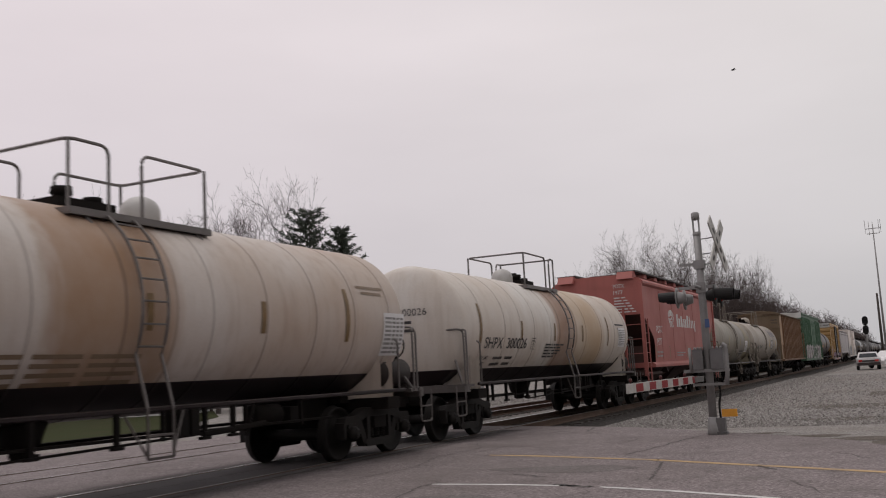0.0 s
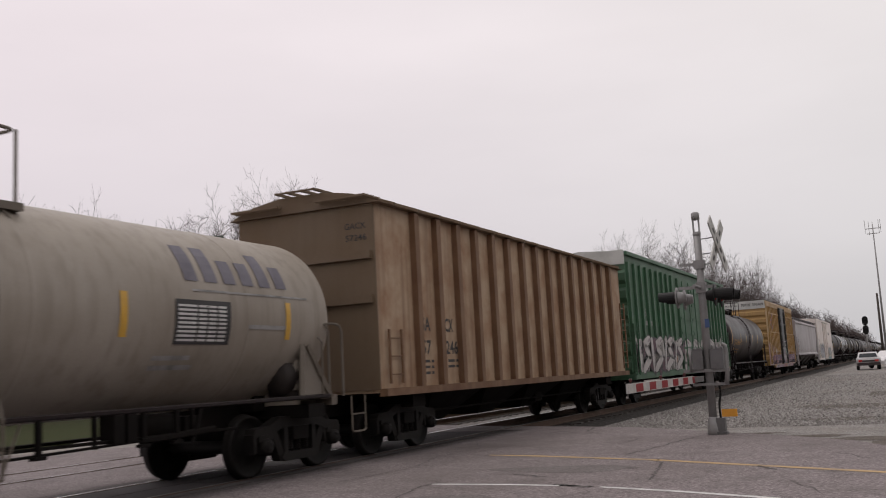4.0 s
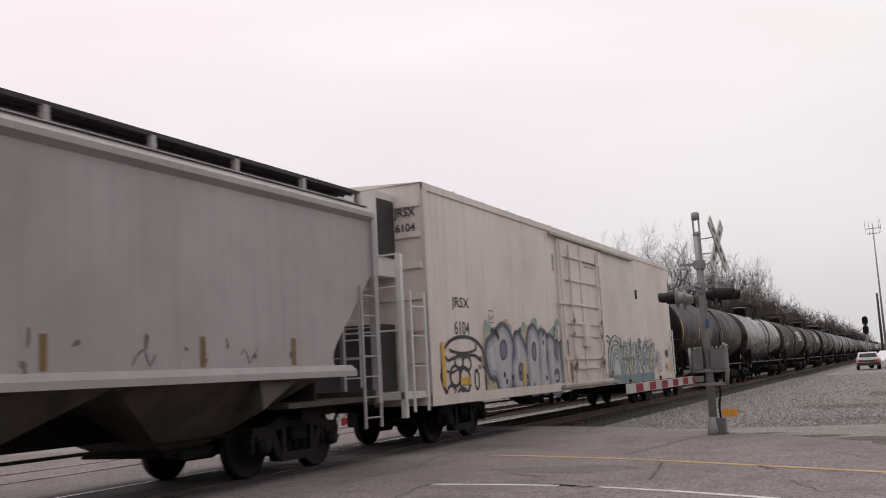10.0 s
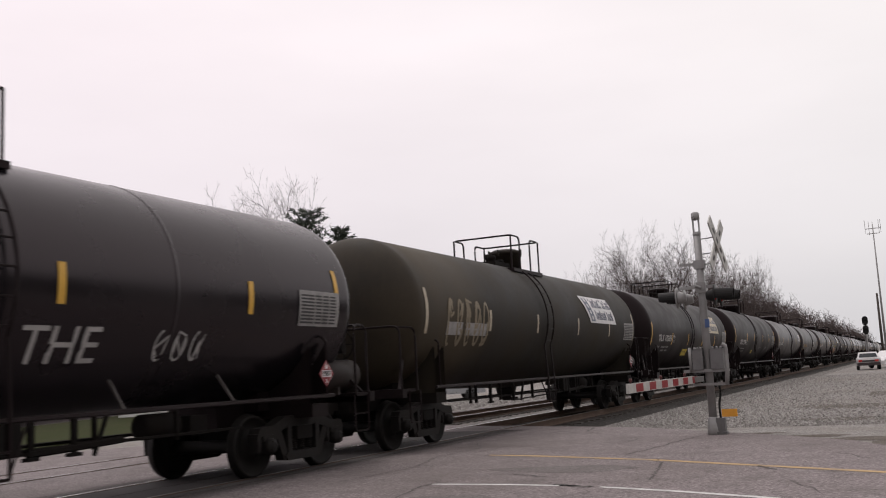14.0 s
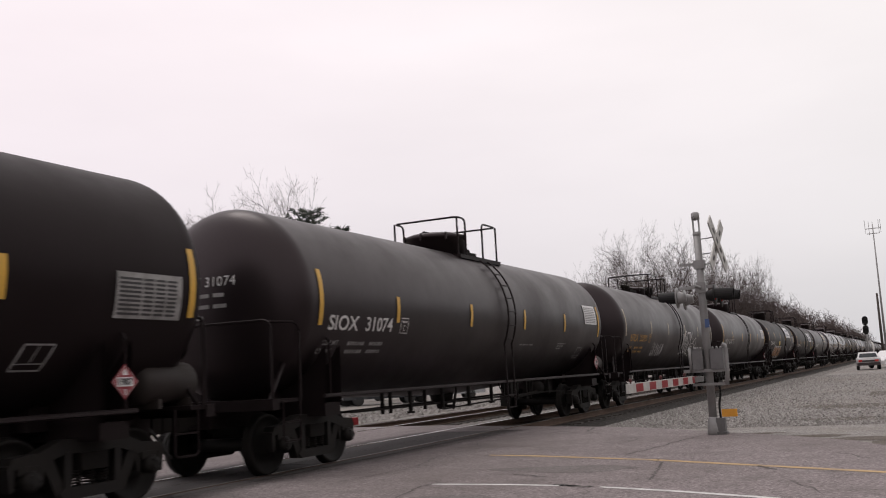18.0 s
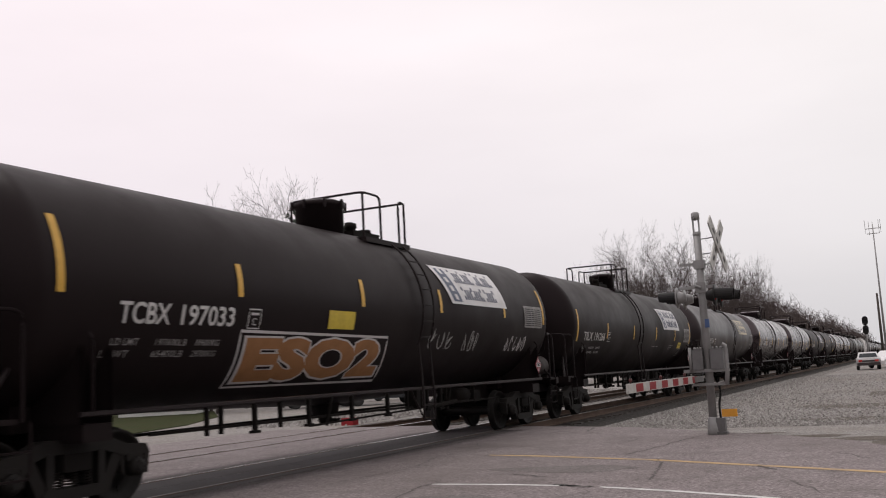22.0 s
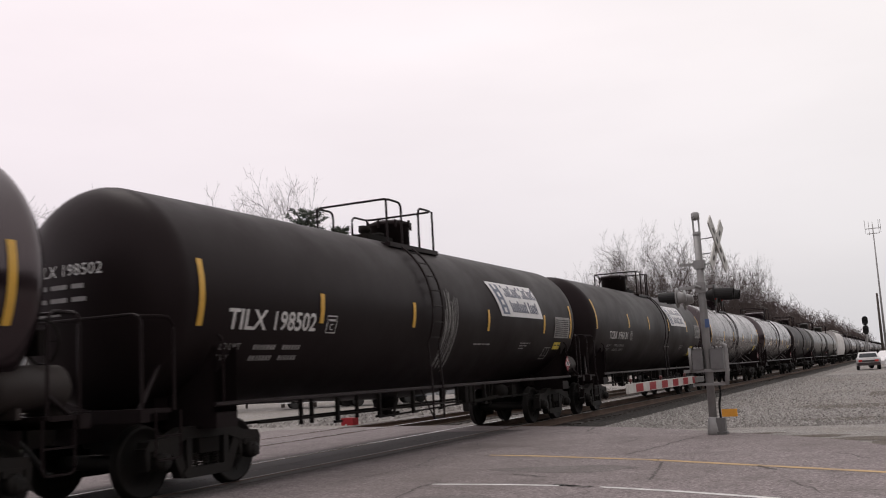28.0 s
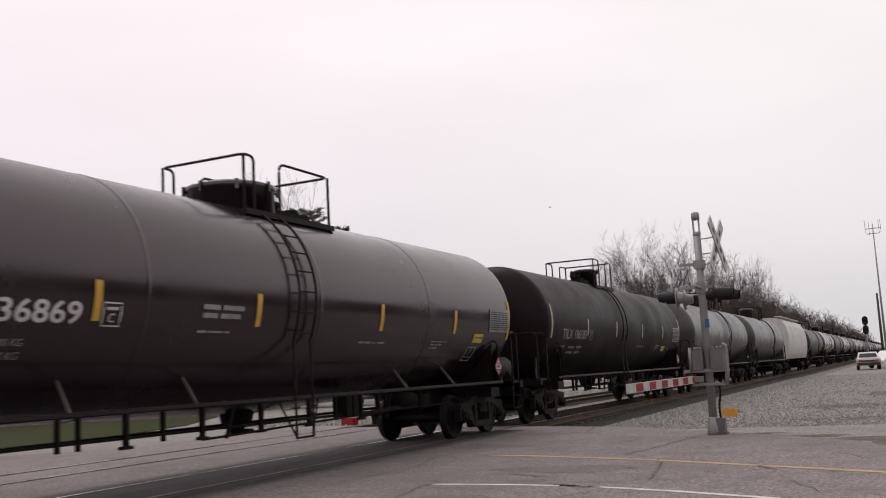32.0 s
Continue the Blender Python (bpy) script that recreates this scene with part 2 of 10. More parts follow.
def glyphs(text, size, spacing=1.0, bold=0.0):
    """Flat letter shapes as (verts, faces), baseline from the origin."""
    cu = bpy.data.curves.new("glyphs", "FONT")
    cu.body, cu.size, cu.resolution_u, cu.space_character, cu.offset = text, size, 3, spacing, bold
    ob = bpy.data.objects.new("glyphs", cu)
    me = bpy.data.meshes.new_from_object(ob)
    v, f = [tuple(p.co) for p in me.vertices], [tuple(p.vertices) for p in me.polygons]
    bpy.data.objects.remove(ob)
    bpy.data.curves.remove(cu)
    bpy.data.meshes.remove(me)
    return v, f


def plate_points(u0, u1, w0, w1, nu=1, nw=6):
    v = [(u0 + (u1 - u0) * i / nu, w0 + (w1 - w0) * j / nw, 0) for j in range(nw + 1) for i in range(nu + 1)]
    f = [(j * (nu + 1) + i, j * (nu + 1) + i + 1, (j + 1) * (nu + 1) + i + 1, (j + 1) * (nu + 1) + i) for j in range(nw) for i in range(nu)]
    return v, f


def laid(name, vf, wrap, material, parent, label=""):
    """Lays flat shapes (u, w) onto a surface given by wrap(u, w); a list of shapes becomes as many parts."""
    if isinstance(vf, list):
        return [laid(name, shape, wrap, material, parent, label) for shape in vf][0]
    v, f = vf
    me = bpy.data.meshes.new(name)
    me.from_pydata([wrap(p[0], p[1]) for p in v], [], f)
    me.materials.append(material)
    me.update()
    return part(name, me, material, parent, label)


def many(shapes):
    """Joins several (verts, faces)."""
    V, F = [], []
    for v, f in shapes:
        n = len(V)
        V += v
        F += [tuple(i + n for i in q) for q in f]
    return V, F


def apart(shapes):
    """Keeps shapes separate."""
    return list(shapes)


def moved(vf, du, dw, k=1.0):
    return [(p[0] * k + du, p[1] * k + dw, 0) for p in vf[0]], vf[1]


def flat_x(x):
    """The side of a car that faces the crossing road."""
    return lambda u, w: (x, u, w)


def flat_y(y):
    """The end of a car that faces the camera's side."""
    return lambda u, w: (u, y, w)


def stroke(pts, width):
    """A flat ribbon along points, in short steps so that it can follow a round side."""
    fine = [pts[0]]
    for (ax, ay), (bx, by) in zip(pts, pts[1:]):
        m = max(1, math.ceil(abs(by - ay) / 0.09)) if abs(by - ay) < 3 else 1
        fine += [(ax + (bx - ax) * j / m, ay + (by - ay) * j / m) for j in range(1, m + 1)]
    pts = fine
    v, f = [], []
    n = len(pts)
    for i in range(n):
        (ax, ay), (bx, by) = pts[max(i - 1, 0)], pts[min(i + 1, n - 1)]
        d = math.hypot(bx - ax, by - ay) or 1
        nx, ny = -(by - ay) / d * width / 2, (bx - ax) / d * width / 2
        k = 0.6 if i in (0, n - 1) else 1
        v += [(pts[i][0] + nx * k, pts[i][1] + ny * k, 0), (pts[i][0] - nx * k, pts[i][1] - ny * k, 0)]
        if i:
            f.append((2 * i - 2, 2 * i - 1, 2 * i + 1, 2 * i))
    return v, f


def sliced(vf, step=0.07):
    """Cuts flat shapes into low strips, so that tall letters can follow a round side."""
    bm = bmesh.new()
    vs = [bm.verts.new(p) for p in vf[0]]
    for f in vf[1]:
        bm.faces.new([vs[i] for i in f])
    lo, hi = min(p[1] for p in vf[0]), max(p[1] for p in vf[0])
    for j in range(1, math.ceil((hi - lo) / step)):
        bmesh.ops.bisect_plane(bm, geom=bm.verts[:] + bm.edges[:] + bm.faces[:], plane_co=(0, lo + j * step, 0), plane_no=(0, 1, 0))
    bm.verts.index_update()
    out = [tuple(v.co) for v in bm.verts], [tuple(v.index for v in f.verts) for f in bm.faces]
    bm.free()
    return out


def text_bars(u, w, widths, height, gap=0.12):
    """Rows of small bars for writing too small to read."""
    out = []
    for a in widths:
        out.append(plate_points(u, u + a, w, w + height, 1, 2))
        u += a + gap
    return many(out)


def fitted(text, u0, u1, w0, w1, bold=0.004):
    """Letters scaled to fill a box."""
    v, f = glyphs(text, 1.0, 1.0, bold)
    xs, ys = [p[0] for p in v], [p[1] for p in v]
    a, b, c, d = min(xs), max(xs), min(ys), max(ys)
    return [(u0 + (p[0] - a) / (b - a) * (u1 - u0), w0 + (p[1] - c) / (d - c) * (w1 - w0), 0) for p in v], f


# ---- running gear ----
WHEEL_R = 0.457
AXLE = 0.90
WHEELSETS = {AXLE: [], -AXLE: []}


def make_wheelset(bm):
    lathe(bm, [(-1.12, 0.075), (-0.85, 0.08), (-0.66, 0.1), (0.66, 0.1), (0.85, 0.08), (1.12, 0.075)], 0, 12, "x")
    for s in (-1, 1):
        prof = [(0.69, 0.10), (0.69, 0.17), (0.715, 0.2), (0.73, 0.38), (0.685, 0.40), (0.685, 0.470), (0.70, 0.482), (0.715, 0.462),
                (0.76, 0.455), (0.82, 0.449), (0.82, 0.41), (0.77, 0.38), (0.765, 0.2), (0.83, 0.17), (0.83, 0.10)]
        lathe(bm, [(s * a, r) for a, r in prof], 0, 28, "x")
        # cast marks in the wheel plate, so that the turning shows
        for k in range(2):
            a = k * math.pi
            box(bm, s * 0.768 - 0.006, s * 0.768 + 0.006, 0.28 * math.cos(a) - 0.04, 0.28 * math.cos(a) + 0.04, 0.28 * math.sin(a) - 0.015, 0.28 * math.sin(a) + 0.015)


def make_side_frame(bm):
    top = [(-1.16, 0.60), (-1.10, 0.72), (-0.78, 0.74), (-0.45, 0.86), (0.45, 0.86), (0.78, 0.74), (1.10, 0.72), (1.16, 0.60), (0.74, 0.60), (0.42, 0.70), (-0.42, 0.70), (-0.74, 0.60)]
    prism(bm, top, -0.09, 0.09)
    prism(bm, [(-0.42, 0.20), (0.42, 0.20), (0.50, 0.27), (0.42, 0.33), (-0.42, 0.33), (-0.50, 0.27)], -0.10, 0.10)
    for s in (-1, 1):
        prism(bm, [(s * 0.72, 0.66), (s * 0.56, 0.66), (s * 0.36, 0.24), (s * 0.50, 0.21)], -0.075, 0.075)
        prism(bm, [(s * 0.42, 0.72), (s * 0.32, 0.72), (s * 0.32, 0.28), (s * 0.42, 0.28)], -0.10, 0.10)
        prism(bm, [(s * 1.16, 0.64), (s * 1.07, 0.66), (s * 1.07, 0.38), (s * 1.13, 0.36)], -0.08, 0.08)
        prism(bm, [(s * 0.74, 0.64), (s * 0.67, 0.64), (s * 0.70, 0.40), (s * 0.75, 0.40)], -0.08, 0.08)
        box(bm, -0.10, 0.10, s * AXLE - 0.13, s * AXLE + 0.13, 0.53, 0.62)


def make_bolster(bm):
    box(bm, -1.12, 1.12, -0.20, 0.20, 0.50, 0.70)
    box(bm, -0.55, 0.55, -0.24, 0.24, 0.42, 0.74)
    lathe(bm, [(0.74, 0.22), (0.80, 0.22)], 0, 16, "z")
    for s in (-1, 1):
        box(bm, -0.85, 0.85, s * 0.42 - 0.05, s * 0.42 + 0.05, 0.36, 0.44)
        for x in (-0.75, 0.75):
            box(bm, x - 0.06, x + 0.06, s * 0.40 - 0.05, s * 0.40 + 0.05, 0.28, 0.60)


def make_spring(bm):
    pts = [(0.072 * math.cos(a), 0.072 * math.sin(a), 0.34 + 0.16 * a / (10 * math.pi)) for a in [i * math.pi / 4 for i in range(41)]]
    tube(bm, pts, 0.014, 4)


def make_bearing(bm):
    lathe(bm, [(0.0, 0.115), (0.12, 0.115), (0.16, 0.10), (0.17, 0.055), (0.19, 0.05)], 0, 14, "x")
    for k in range(3):
        a = 2 * math.pi * k / 3
        box(bm, 0.155, 0.185, 0.07 * math.cos(a) - 0.014, 0.07 * math.cos(a) + 0.014, 0.07 * math.sin(a) - 0.014, 0.07 * math.sin(a) + 0.014)


def bogie(car, y):
    b = shared("bogie", "bolster", make_bolster, STEEL_DARK, car, (0, y, 0), "grimy cast steel freight bogie", bevel=0.012)
    for x in (1.0, -1.0):
        shared("side_frame", "side_frame", make_side_frame, FRAME_CAST, b, (x, 0, 0))
        if x > 0:
            for dy in (-0.2, 0.0, 0.2):
                shared("spring", "spring", make_spring, STEEL_DARK, b, (x, dy, 0))
            for dy in (AXLE, -AXLE):
                shared("bearing", "bearing", make_bearing, FRAME_CAST, b, (x + 0.02, dy, WHEEL_R))
    for dy in (AXLE, -AXLE):
        w = shared("wheelset", "wheelset", make_wheelset, WHEEL_STEEL, b, (0, dy, WHEEL_R))
        WHEELSETS[dy].append(w)
    return b


def make_coupler(bm):
    box(bm, -0.09, 0.09, -0.75, 0.0, 0.80, 0.98)
    box(bm, -0.16, 0.13, 0.0, 0.22, 0.74, 1.02)
    box(bm, 0.05, 0.15, 0.18, 0.36, 0.76, 1.0)


def make_hose(bm):
    tube(bm, rounded([(0.25, -0.1, 0.86), (0.28, 0.1, 0.66), (0.20, 0.35, 0.42), (0.12, 0.5, 0.40)], 0.2, 5), 0.028, 6)


def couplers(car, half):
    for s in (1, -1):
        shared("coupler", "coupler", make_coupler, STEEL_DARK, car, (0, s * (half - 0.28), 0), flip=s < 0, bevel=0.015)
        shared("air_hose", "hose", make_hose, surface("hose_rubber", (0.018, 0.018, 0.018), 0.8, dirt=0.3), car, (0, s * (half - 0.42), 0), flip=s < 0)


# ---- paint and marks on the cars ----
WHITE_MARK = surface("white_stencil", (0.62, 0.61, 0.60), 0.6, grime=(0.2, 0.18, 0.17), dirt=0.35, coarse=3)
FAINT_MARK = surface("faded_stencil", (0.30, 0.29, 0.285), 0.6, grime=(0.06, 0.055, 0.05), dirt=0.6, coarse=4)
DARK_MARK = surface("dark_stencil", (0.035, 0.033, 0.035), 0.6, dirt=0.2)
AMBER_DULL = surface("dull_amber_stencil", (0.32, 0.175, 0.05), 0.7, grime=(0.05, 0.03, 0.015), dirt=0.7, coarse=3)
AMBER_MARK = surface("amber_stencil", (0.50, 0.27, 0.06), 0.6, grime=(0.1, 0.07, 0.03), dirt=0.4, coarse=3)
STRIP_AMBER = surface("amber_reflective_tape", (0.62, 0.36, 0.05), 0.45, grime=(0.2, 0.12, 0.04), dirt=0.3, coarse=3)
STRIP_PALE = surface("faded_reflective_tape", (0.46, 0.40, 0.30), 0.5, grime=(0.12, 0.09, 0.06), dirt=0.5, coarse=4)
STRIP_BROWN = surface("browned_reflective_tape", (0.20, 0.12, 0.045), 0.5, grime=(0.05, 0.04, 0.03), dirt=0.5, coarse=4)
RED_PAINT = surface("red_enamel", (0.27, 0.012, 0.018), 0.5, dirt=0.15, spec=0.25)
SIGN_WHITE = surface("white_vinyl", (0.70, 0.69, 0.70), 0.45, grime=(0.3, 0.27, 0.24), dirt=0.25, coarse=3)
SIGN_CREAM = surface("yellowed_vinyl", (0.62, 0.54, 0.38), 0.5, grime=(0.3, 0.24, 0.16), dirt=0.3, coarse=3)
SIGN_BLUE = surface("blue_print", (0.11, 0.13, 0.19), 0.5, dirt=0.1)
SIGN_GREY = surface("grey_print", (0.065, 0.07, 0.115), 0.5, dirt=0.1)
YELLOW_LABEL = surface("yellow_label", (0.62, 0.47, 0.05), 0.5, dirt=0.3, coarse=3)


PLACARD_RED = surface("placard_red", (0.26, 0.018, 0.030), 0.5, grime=(0.08, 0.02, 0.02), dirt=0.3, bump=0)


def placard(car, x, y, z):
    """A hazard diamond in its holder."""
    sl = part("placard", diamond(0.205), PLACARD_RED, car, "red and white diamond hazard placard")
    sl.matrix_basis = pose(x, y, z)
    part("band", plate_mesh(0.006, 0.012, -0.125, 0.125, -0.054, 0.054, SIGN_WHITE), SIGN_WHITE, sl)
    laid("numeral", fitted("1987", -0.112, 0.112, -0.044, 0.044, 0.05), lambda u, w: (0.015, u, w), DARK_MARK, sl)
    laid("border", stroke([(0, -0.187), (0.187, 0), (0, 0.187), (-0.187, 0), (0, -0.187)], 0.004), lambda u, w: (0.009, u, w), SIGN_WHITE, sl)
    laid("flame", ([(-0.045, 0.075, 0), (0.045, 0.075, 0), (0.03, 0.115, 0), (0.0, 0.155, 0), (-0.03, 0.115, 0)], [(0, 1, 2, 3, 4)]), lambda u, w: (0.009, u, w), SIGN_WHITE, sl)
    laid("numeral", fitted("3", -0.024, 0.024, -0.15, -0.085, 0.03), lambda u, w: (0.009, u, w), SIGN_WHITE, sl)
    return sl


def diamond(r):
    if "diamond" not in CACHE:
        bm = bmesh.new()
        prism(bm, [(0, -r), (r, 0), (0, r), (-r, 0)], 0, 0.006)
        CACHE["diamond"] = mesh_of("placard", bm, PLACARD_RED)
    return CACHE["diamond"]


def plate_mesh(x0, x1, y0, y1, z0, z1, mat):
    bm = bmesh.new()
    box(bm, x0, x1, y0, y1, z0, z1)
    return mesh_of("plate", bm, mat)


# ---- tank cars ----
DOME_PALE = surface("pale_dome_paint", (0.46, 0.45, 0.44), 0.5, grime=(0.30, 0.25, 0.21), dirt=0.4, coarse=2)
CARS = []


def tank_shell(bm, hs, R, zc, seams, low=None, dish=0.75):
    prof = []
    n = 14
    for i in range(n + 1):
        a = math.pi / 2 * i / n
        prof.append((-(hs + dish * math.cos(a)), R * math.sin(a)))
    prof.append((-hs + 0.06, R))
    for y in sorted(seams if seams or hs < 7.2 else (-3.75, 0.0, 3.75)):
        prof += [(y, R)] if not seams else [(y - 0.05, R), (y - 0.018, R), (y - 0.007, R + 0.007), (y + 0.007, R + 0.007), (y + 0.018, R), (y + 0.05, R)]
    prof.append((hs - 0.06, R))
    for i in range(n + 1):
        a = math.pi / 2 * i / n
        prof.append((hs + dish * math.sin(a), R * math.cos(a)))
    lathe(bm, prof, zc, 64, "y", caps=False)
    bmesh.ops.remove_doubles(bm, verts=bm.verts, dist=0.0006)
    if hs > 7.2:
        # the belly falls a little towards the outlet in the middle
        for v in bm.verts:
            v.co.z -= 0.2 * max(0.0, 1 - abs(v.co.y) / (hs - 0.8)) * max(0.0, ((zc - v.co.z) / R - 0.45) / 0.55)
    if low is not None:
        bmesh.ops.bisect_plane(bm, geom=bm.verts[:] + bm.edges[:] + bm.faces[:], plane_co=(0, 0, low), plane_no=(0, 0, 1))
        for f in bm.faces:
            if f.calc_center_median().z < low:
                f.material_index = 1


def tank_car(U, label, hs=7.5, R=1.5, zc=2.62, half=9.18, dish=0.75, tc=None, bars=None, num_box=None, weights=None, dome=False, mat=BLACK, low=None, seams=(), strips=STRIP_AMBER, number="", num_u=-6.75, num_z=2.22, num_size=0.40,
             mark=WHITE_MARK, end_number="", ladder_y=1.2, manway=(0.08, 0.45, 0.62), plat=(0.2, 1.75), drops=(0.9, 1.45), valve_y=1.1, pot=None, rail_mat=None, sign=None, chart=None, tank_pitch=3.05, simple=False, num_bold=0.002, placards=True, unread=False, struts=(), strip_rise=0.0, strip_half=0.055, gussets=False, num_split=None):
    car = thing("tank_car", label, "tank car", "cars of the freight train")
    rail_mat = rail_mat or BLACK_MATTE
    R0, e = R, 0.011
    tc = tc or hs - 0.5
    top = zc + R

    def side(u, w):
        """A place on the flank, which follows the fall of the belly."""
        q = (zc - w) / R0
        if hs > 7.2 and q > 0.45:
            u0 = min(abs(u), 3.75)
            fall = (1 - u0 / (hs - 0.8)) * (1 - max(abs(u) - 3.75, 0) / (hs - 0.06 - 3.75))
            q = (zc - w + 0.1636 * fall) / (R0 + 0.3636 * fall)
        return ((R0 + e) * math.sqrt(max(1 - q * q, 0.005)), u, w)

    def head(u, w):
        return (u, -(hs + dish * math.sqrt(max(1 - (u * u + (w - zc) ** 2) / R0 ** 2, 0.0))) - 0.014, w)

    k = (hs, R, zc, tuple(seams), low, dish)
    key = ("shell", k, mat.name)
    if key not in CACHE:
        bm = bmesh.new()
        tank_shell(bm, hs, R, zc, seams, low, dish)
        CACHE[key] = mesh_of("tank", bm, mat)
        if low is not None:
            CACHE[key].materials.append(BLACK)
    part("tank", CACHE[key], mat, car, "long cylindrical tank with domed ends")
    # underframe
    for s in (1, -1):
        bogie(car, s * tc)

        def stub(bm):
            box(bm, -0.33, 0.33, hs - 1.9, half - 0.55, 0.74, 1.06)
        under = BLACK_MATTE if mat in (BLACK, BLACK_GLOSS, BLACK_BLUE, BLACK_MATTE, BLACK_BROWN) else STEEL_DARK
        shared("stub_sill", ("stub", k), stub, under, car, flip=s < 0, bevel=0.01)
        shared("bolster", ("bolster", k), lambda bm: box(bm, -1.42, 1.42, tc - 0.22, tc + 0.22, 0.82, 1.02), under, car, flip=s < 0, bevel=0.01)
        shared("cradle_block", ("cradle", k), lambda bm: box(bm, -0.62, 0.62, tc - 0.5, tc + 0.5, 0.95, zc - R * 0.80), under, car, flip=s < 0, bevel=0.01)

        def saddle(bm):
            n = 12
            for dy in (-0.24, 0.18):
                a = [(1.06 * R * math.sin(t), zc - 1.0 * R * math.cos(t)) for t in [math.radians(-62 + 124 * i / n) for i in range(n + 1)]]
                inner = [bm.verts.new((x, tc + dy, z)) for x, z in a]
                outer = [bm.verts.new((x * 1.0, tc + dy, min(z - 0.12, 1.02))) for x, z in a]
                inner2 = [bm.verts.new((x, tc + dy + 0.06, z)) for x, z in a]
                outer2 = [bm.verts.new((x * 1.0, tc + dy + 0.06, min(z - 0.12, 1.02))) for x, z in a]
                for i in range(n):
                    bm.faces.new((inner[i], inner[i + 1], outer[i + 1], outer[i]))
                    bm.faces.new((inner2[i], outer2[i], outer2[i + 1], inner2[i + 1]))
                    bm.faces.new((outer[i], outer[i + 1], outer2[i + 1], outer2[i]))
        shared("saddle", ("saddle", k), saddle, BLACK_MATTE if mat in (BLACK, BLACK_GLOSS, BLACK_BLUE, BLACK_BROWN) else mat, car, flip=s < 0)

        def walkway(bm):
            box(bm, -1.43, 1.43, min(hs + 0.30, half - 1.0), half - 0.73, 1.08, 1.135)
        shared("end_walkway", ("walk", k), walkway, rail_mat, car, flip=s < 0)

        def sill(bm):
            box(bm, -1.45, 1.45, half - 0.72, half - 0.56, 0.98, 1.14)
        shared("end_sill", ("sill", k), sill, rail_mat, car, flip=s < 0, bevel=0.01)

        def end_rail(bm):
            y = half - 0.66
            tube(bm, rounded([(-1.38, y, 1.1), (-1.38, y, 2.28), (1.38, y, 2.28), (1.38, y, 1.1)], 0.16), 0.021, 6)

        def side_rail(bm):
            tube(bm, rounded([(1.44, hs + 0.25, 1.1), (1.44, hs + 0.25, 2.26), (1.30, half - 0.66, 2.26)], 0.16), 0.021, 6)
        shared("end_handrail", ("endrail", k), end_rail, rail_mat, car, flip=s < 0)
        for sx in (1, -1):
            shared("side_handrail", ("siderail", k), side_rail, rail_mat, car).matrix_basis = Matrix.Diagonal((sx, s, 1, 1))

        def brace(bm):
            tube(bm, [(1.30, half - 0.7, 1.12), (1.05, hs + 0.05, 1.75)], 0.03, 5)
        for sx in (1, -1):
            shared("end_brace", ("brace", k), brace, rail_mat, car).matrix_basis = Matrix.Diagonal((sx, s, 1, 1))

        def stirrup(bm):
            tube(bm, rounded([(1.46, tc + 0.95, 1.1), (1.46, tc + 0.95, 0.52), (1.46, tc + 1.38, 0.52), (1.46, tc + 1.38, 1.1)], 0.08), 0.016, 5)
            tube(bm, [(1.46, tc + 0.95, 0.8), (1.46, tc + 1.38, 0.8)], 0.014, 5)
        for sx in (1, -1):
            shared("step", ("step", k), stirrup, rail_mat, car).matrix_basis = Matrix.Diagonal((sx, s, 1, 1))

        def grab(bm):
            tube(bm, rounded([(1.47, tc + 0.12, 1.12), (1.47, tc + 0.12, 1.98), (1.40, tc + 0.12, 2.04)], 0.05), 0.02, 5)
        for sx in (1, -1):
            shared("grab_post", ("grab", k), grab, rail_mat, car).matrix_basis = Matrix.Diagonal((sx, s, 1, 1))
        def gusset(bm):
            a = math.sqrt(R * R - (1.92 - zc) ** 2) + 0.01
            for e0, e1 in ((-0.42, -0.10), (0.36, 0.04)):
                tube(bm, [(1.46, e0, 1.10), (a, e1, 1.92)], 0.045, 4)
            low_, high = [bm.verts.new((x, y, 1.10)) for x, y in ((1.43, -0.42), (1.43, 0.36), (1.39, 0.36), (1.39, -0.42))], [bm.verts.new((x, y, 1.92)) for x, y in ((a - 0.02, -0.10), (a - 0.02, 0.04), (a - 0.06, 0.04), (a - 0.06, -0.10))]
            for i in range(4):
                bm.faces.new((low_[i], low_[(i + 1) % 4], high[(i + 1) % 4], high[i]))
            bm.faces.new(high)
        if gussets:
            for sx in (1, -1):
                shared("saddle_gusset", ("gusset", k), gusset, rail_mat, car, (0, s * tc, 0)).scale = (sx, s, 1)
    # the pipe rail along each side, with its struts
    for s in (1, -1):
        def pipe(bm):
            tube(bm, [(1.47, -tc - 0.3, 1.13), (1.47, tc + 0.3, 1.13)], 0.032, 6)
        shared("side_pipe", ("pipe", k), pipe, BLACK, car, flip=s < 0)

    def strut(bm):
        tube(bm, [(1.46, -0.08, 1.13), (math.sqrt(R * R - (1.52 - zc) ** 2) + 0.01, 0.08, 1.52)], 0.022, 5)
    for y in struts:
        shared("strut", ("strut", k), strut, RAIL_DULL, car, (0, y, 0))
    # fittings beneath

    def outlet(bm):
        lathe(bm, [(0.60, 0.10), (0.66, 0.13), (0.74, 0.13), (0.78, 0.24), (0.86, 0.26), (zc - R + 0.06, 0.34)], 0, 16, "z")
        box(bm, -0.05, 0.3, -0.04, 0.04, 0.62, 0.68)
    shared("outlet_valve", ("outlet", k), outlet, STEEL_DARK, car, (0, -0.2, 0))

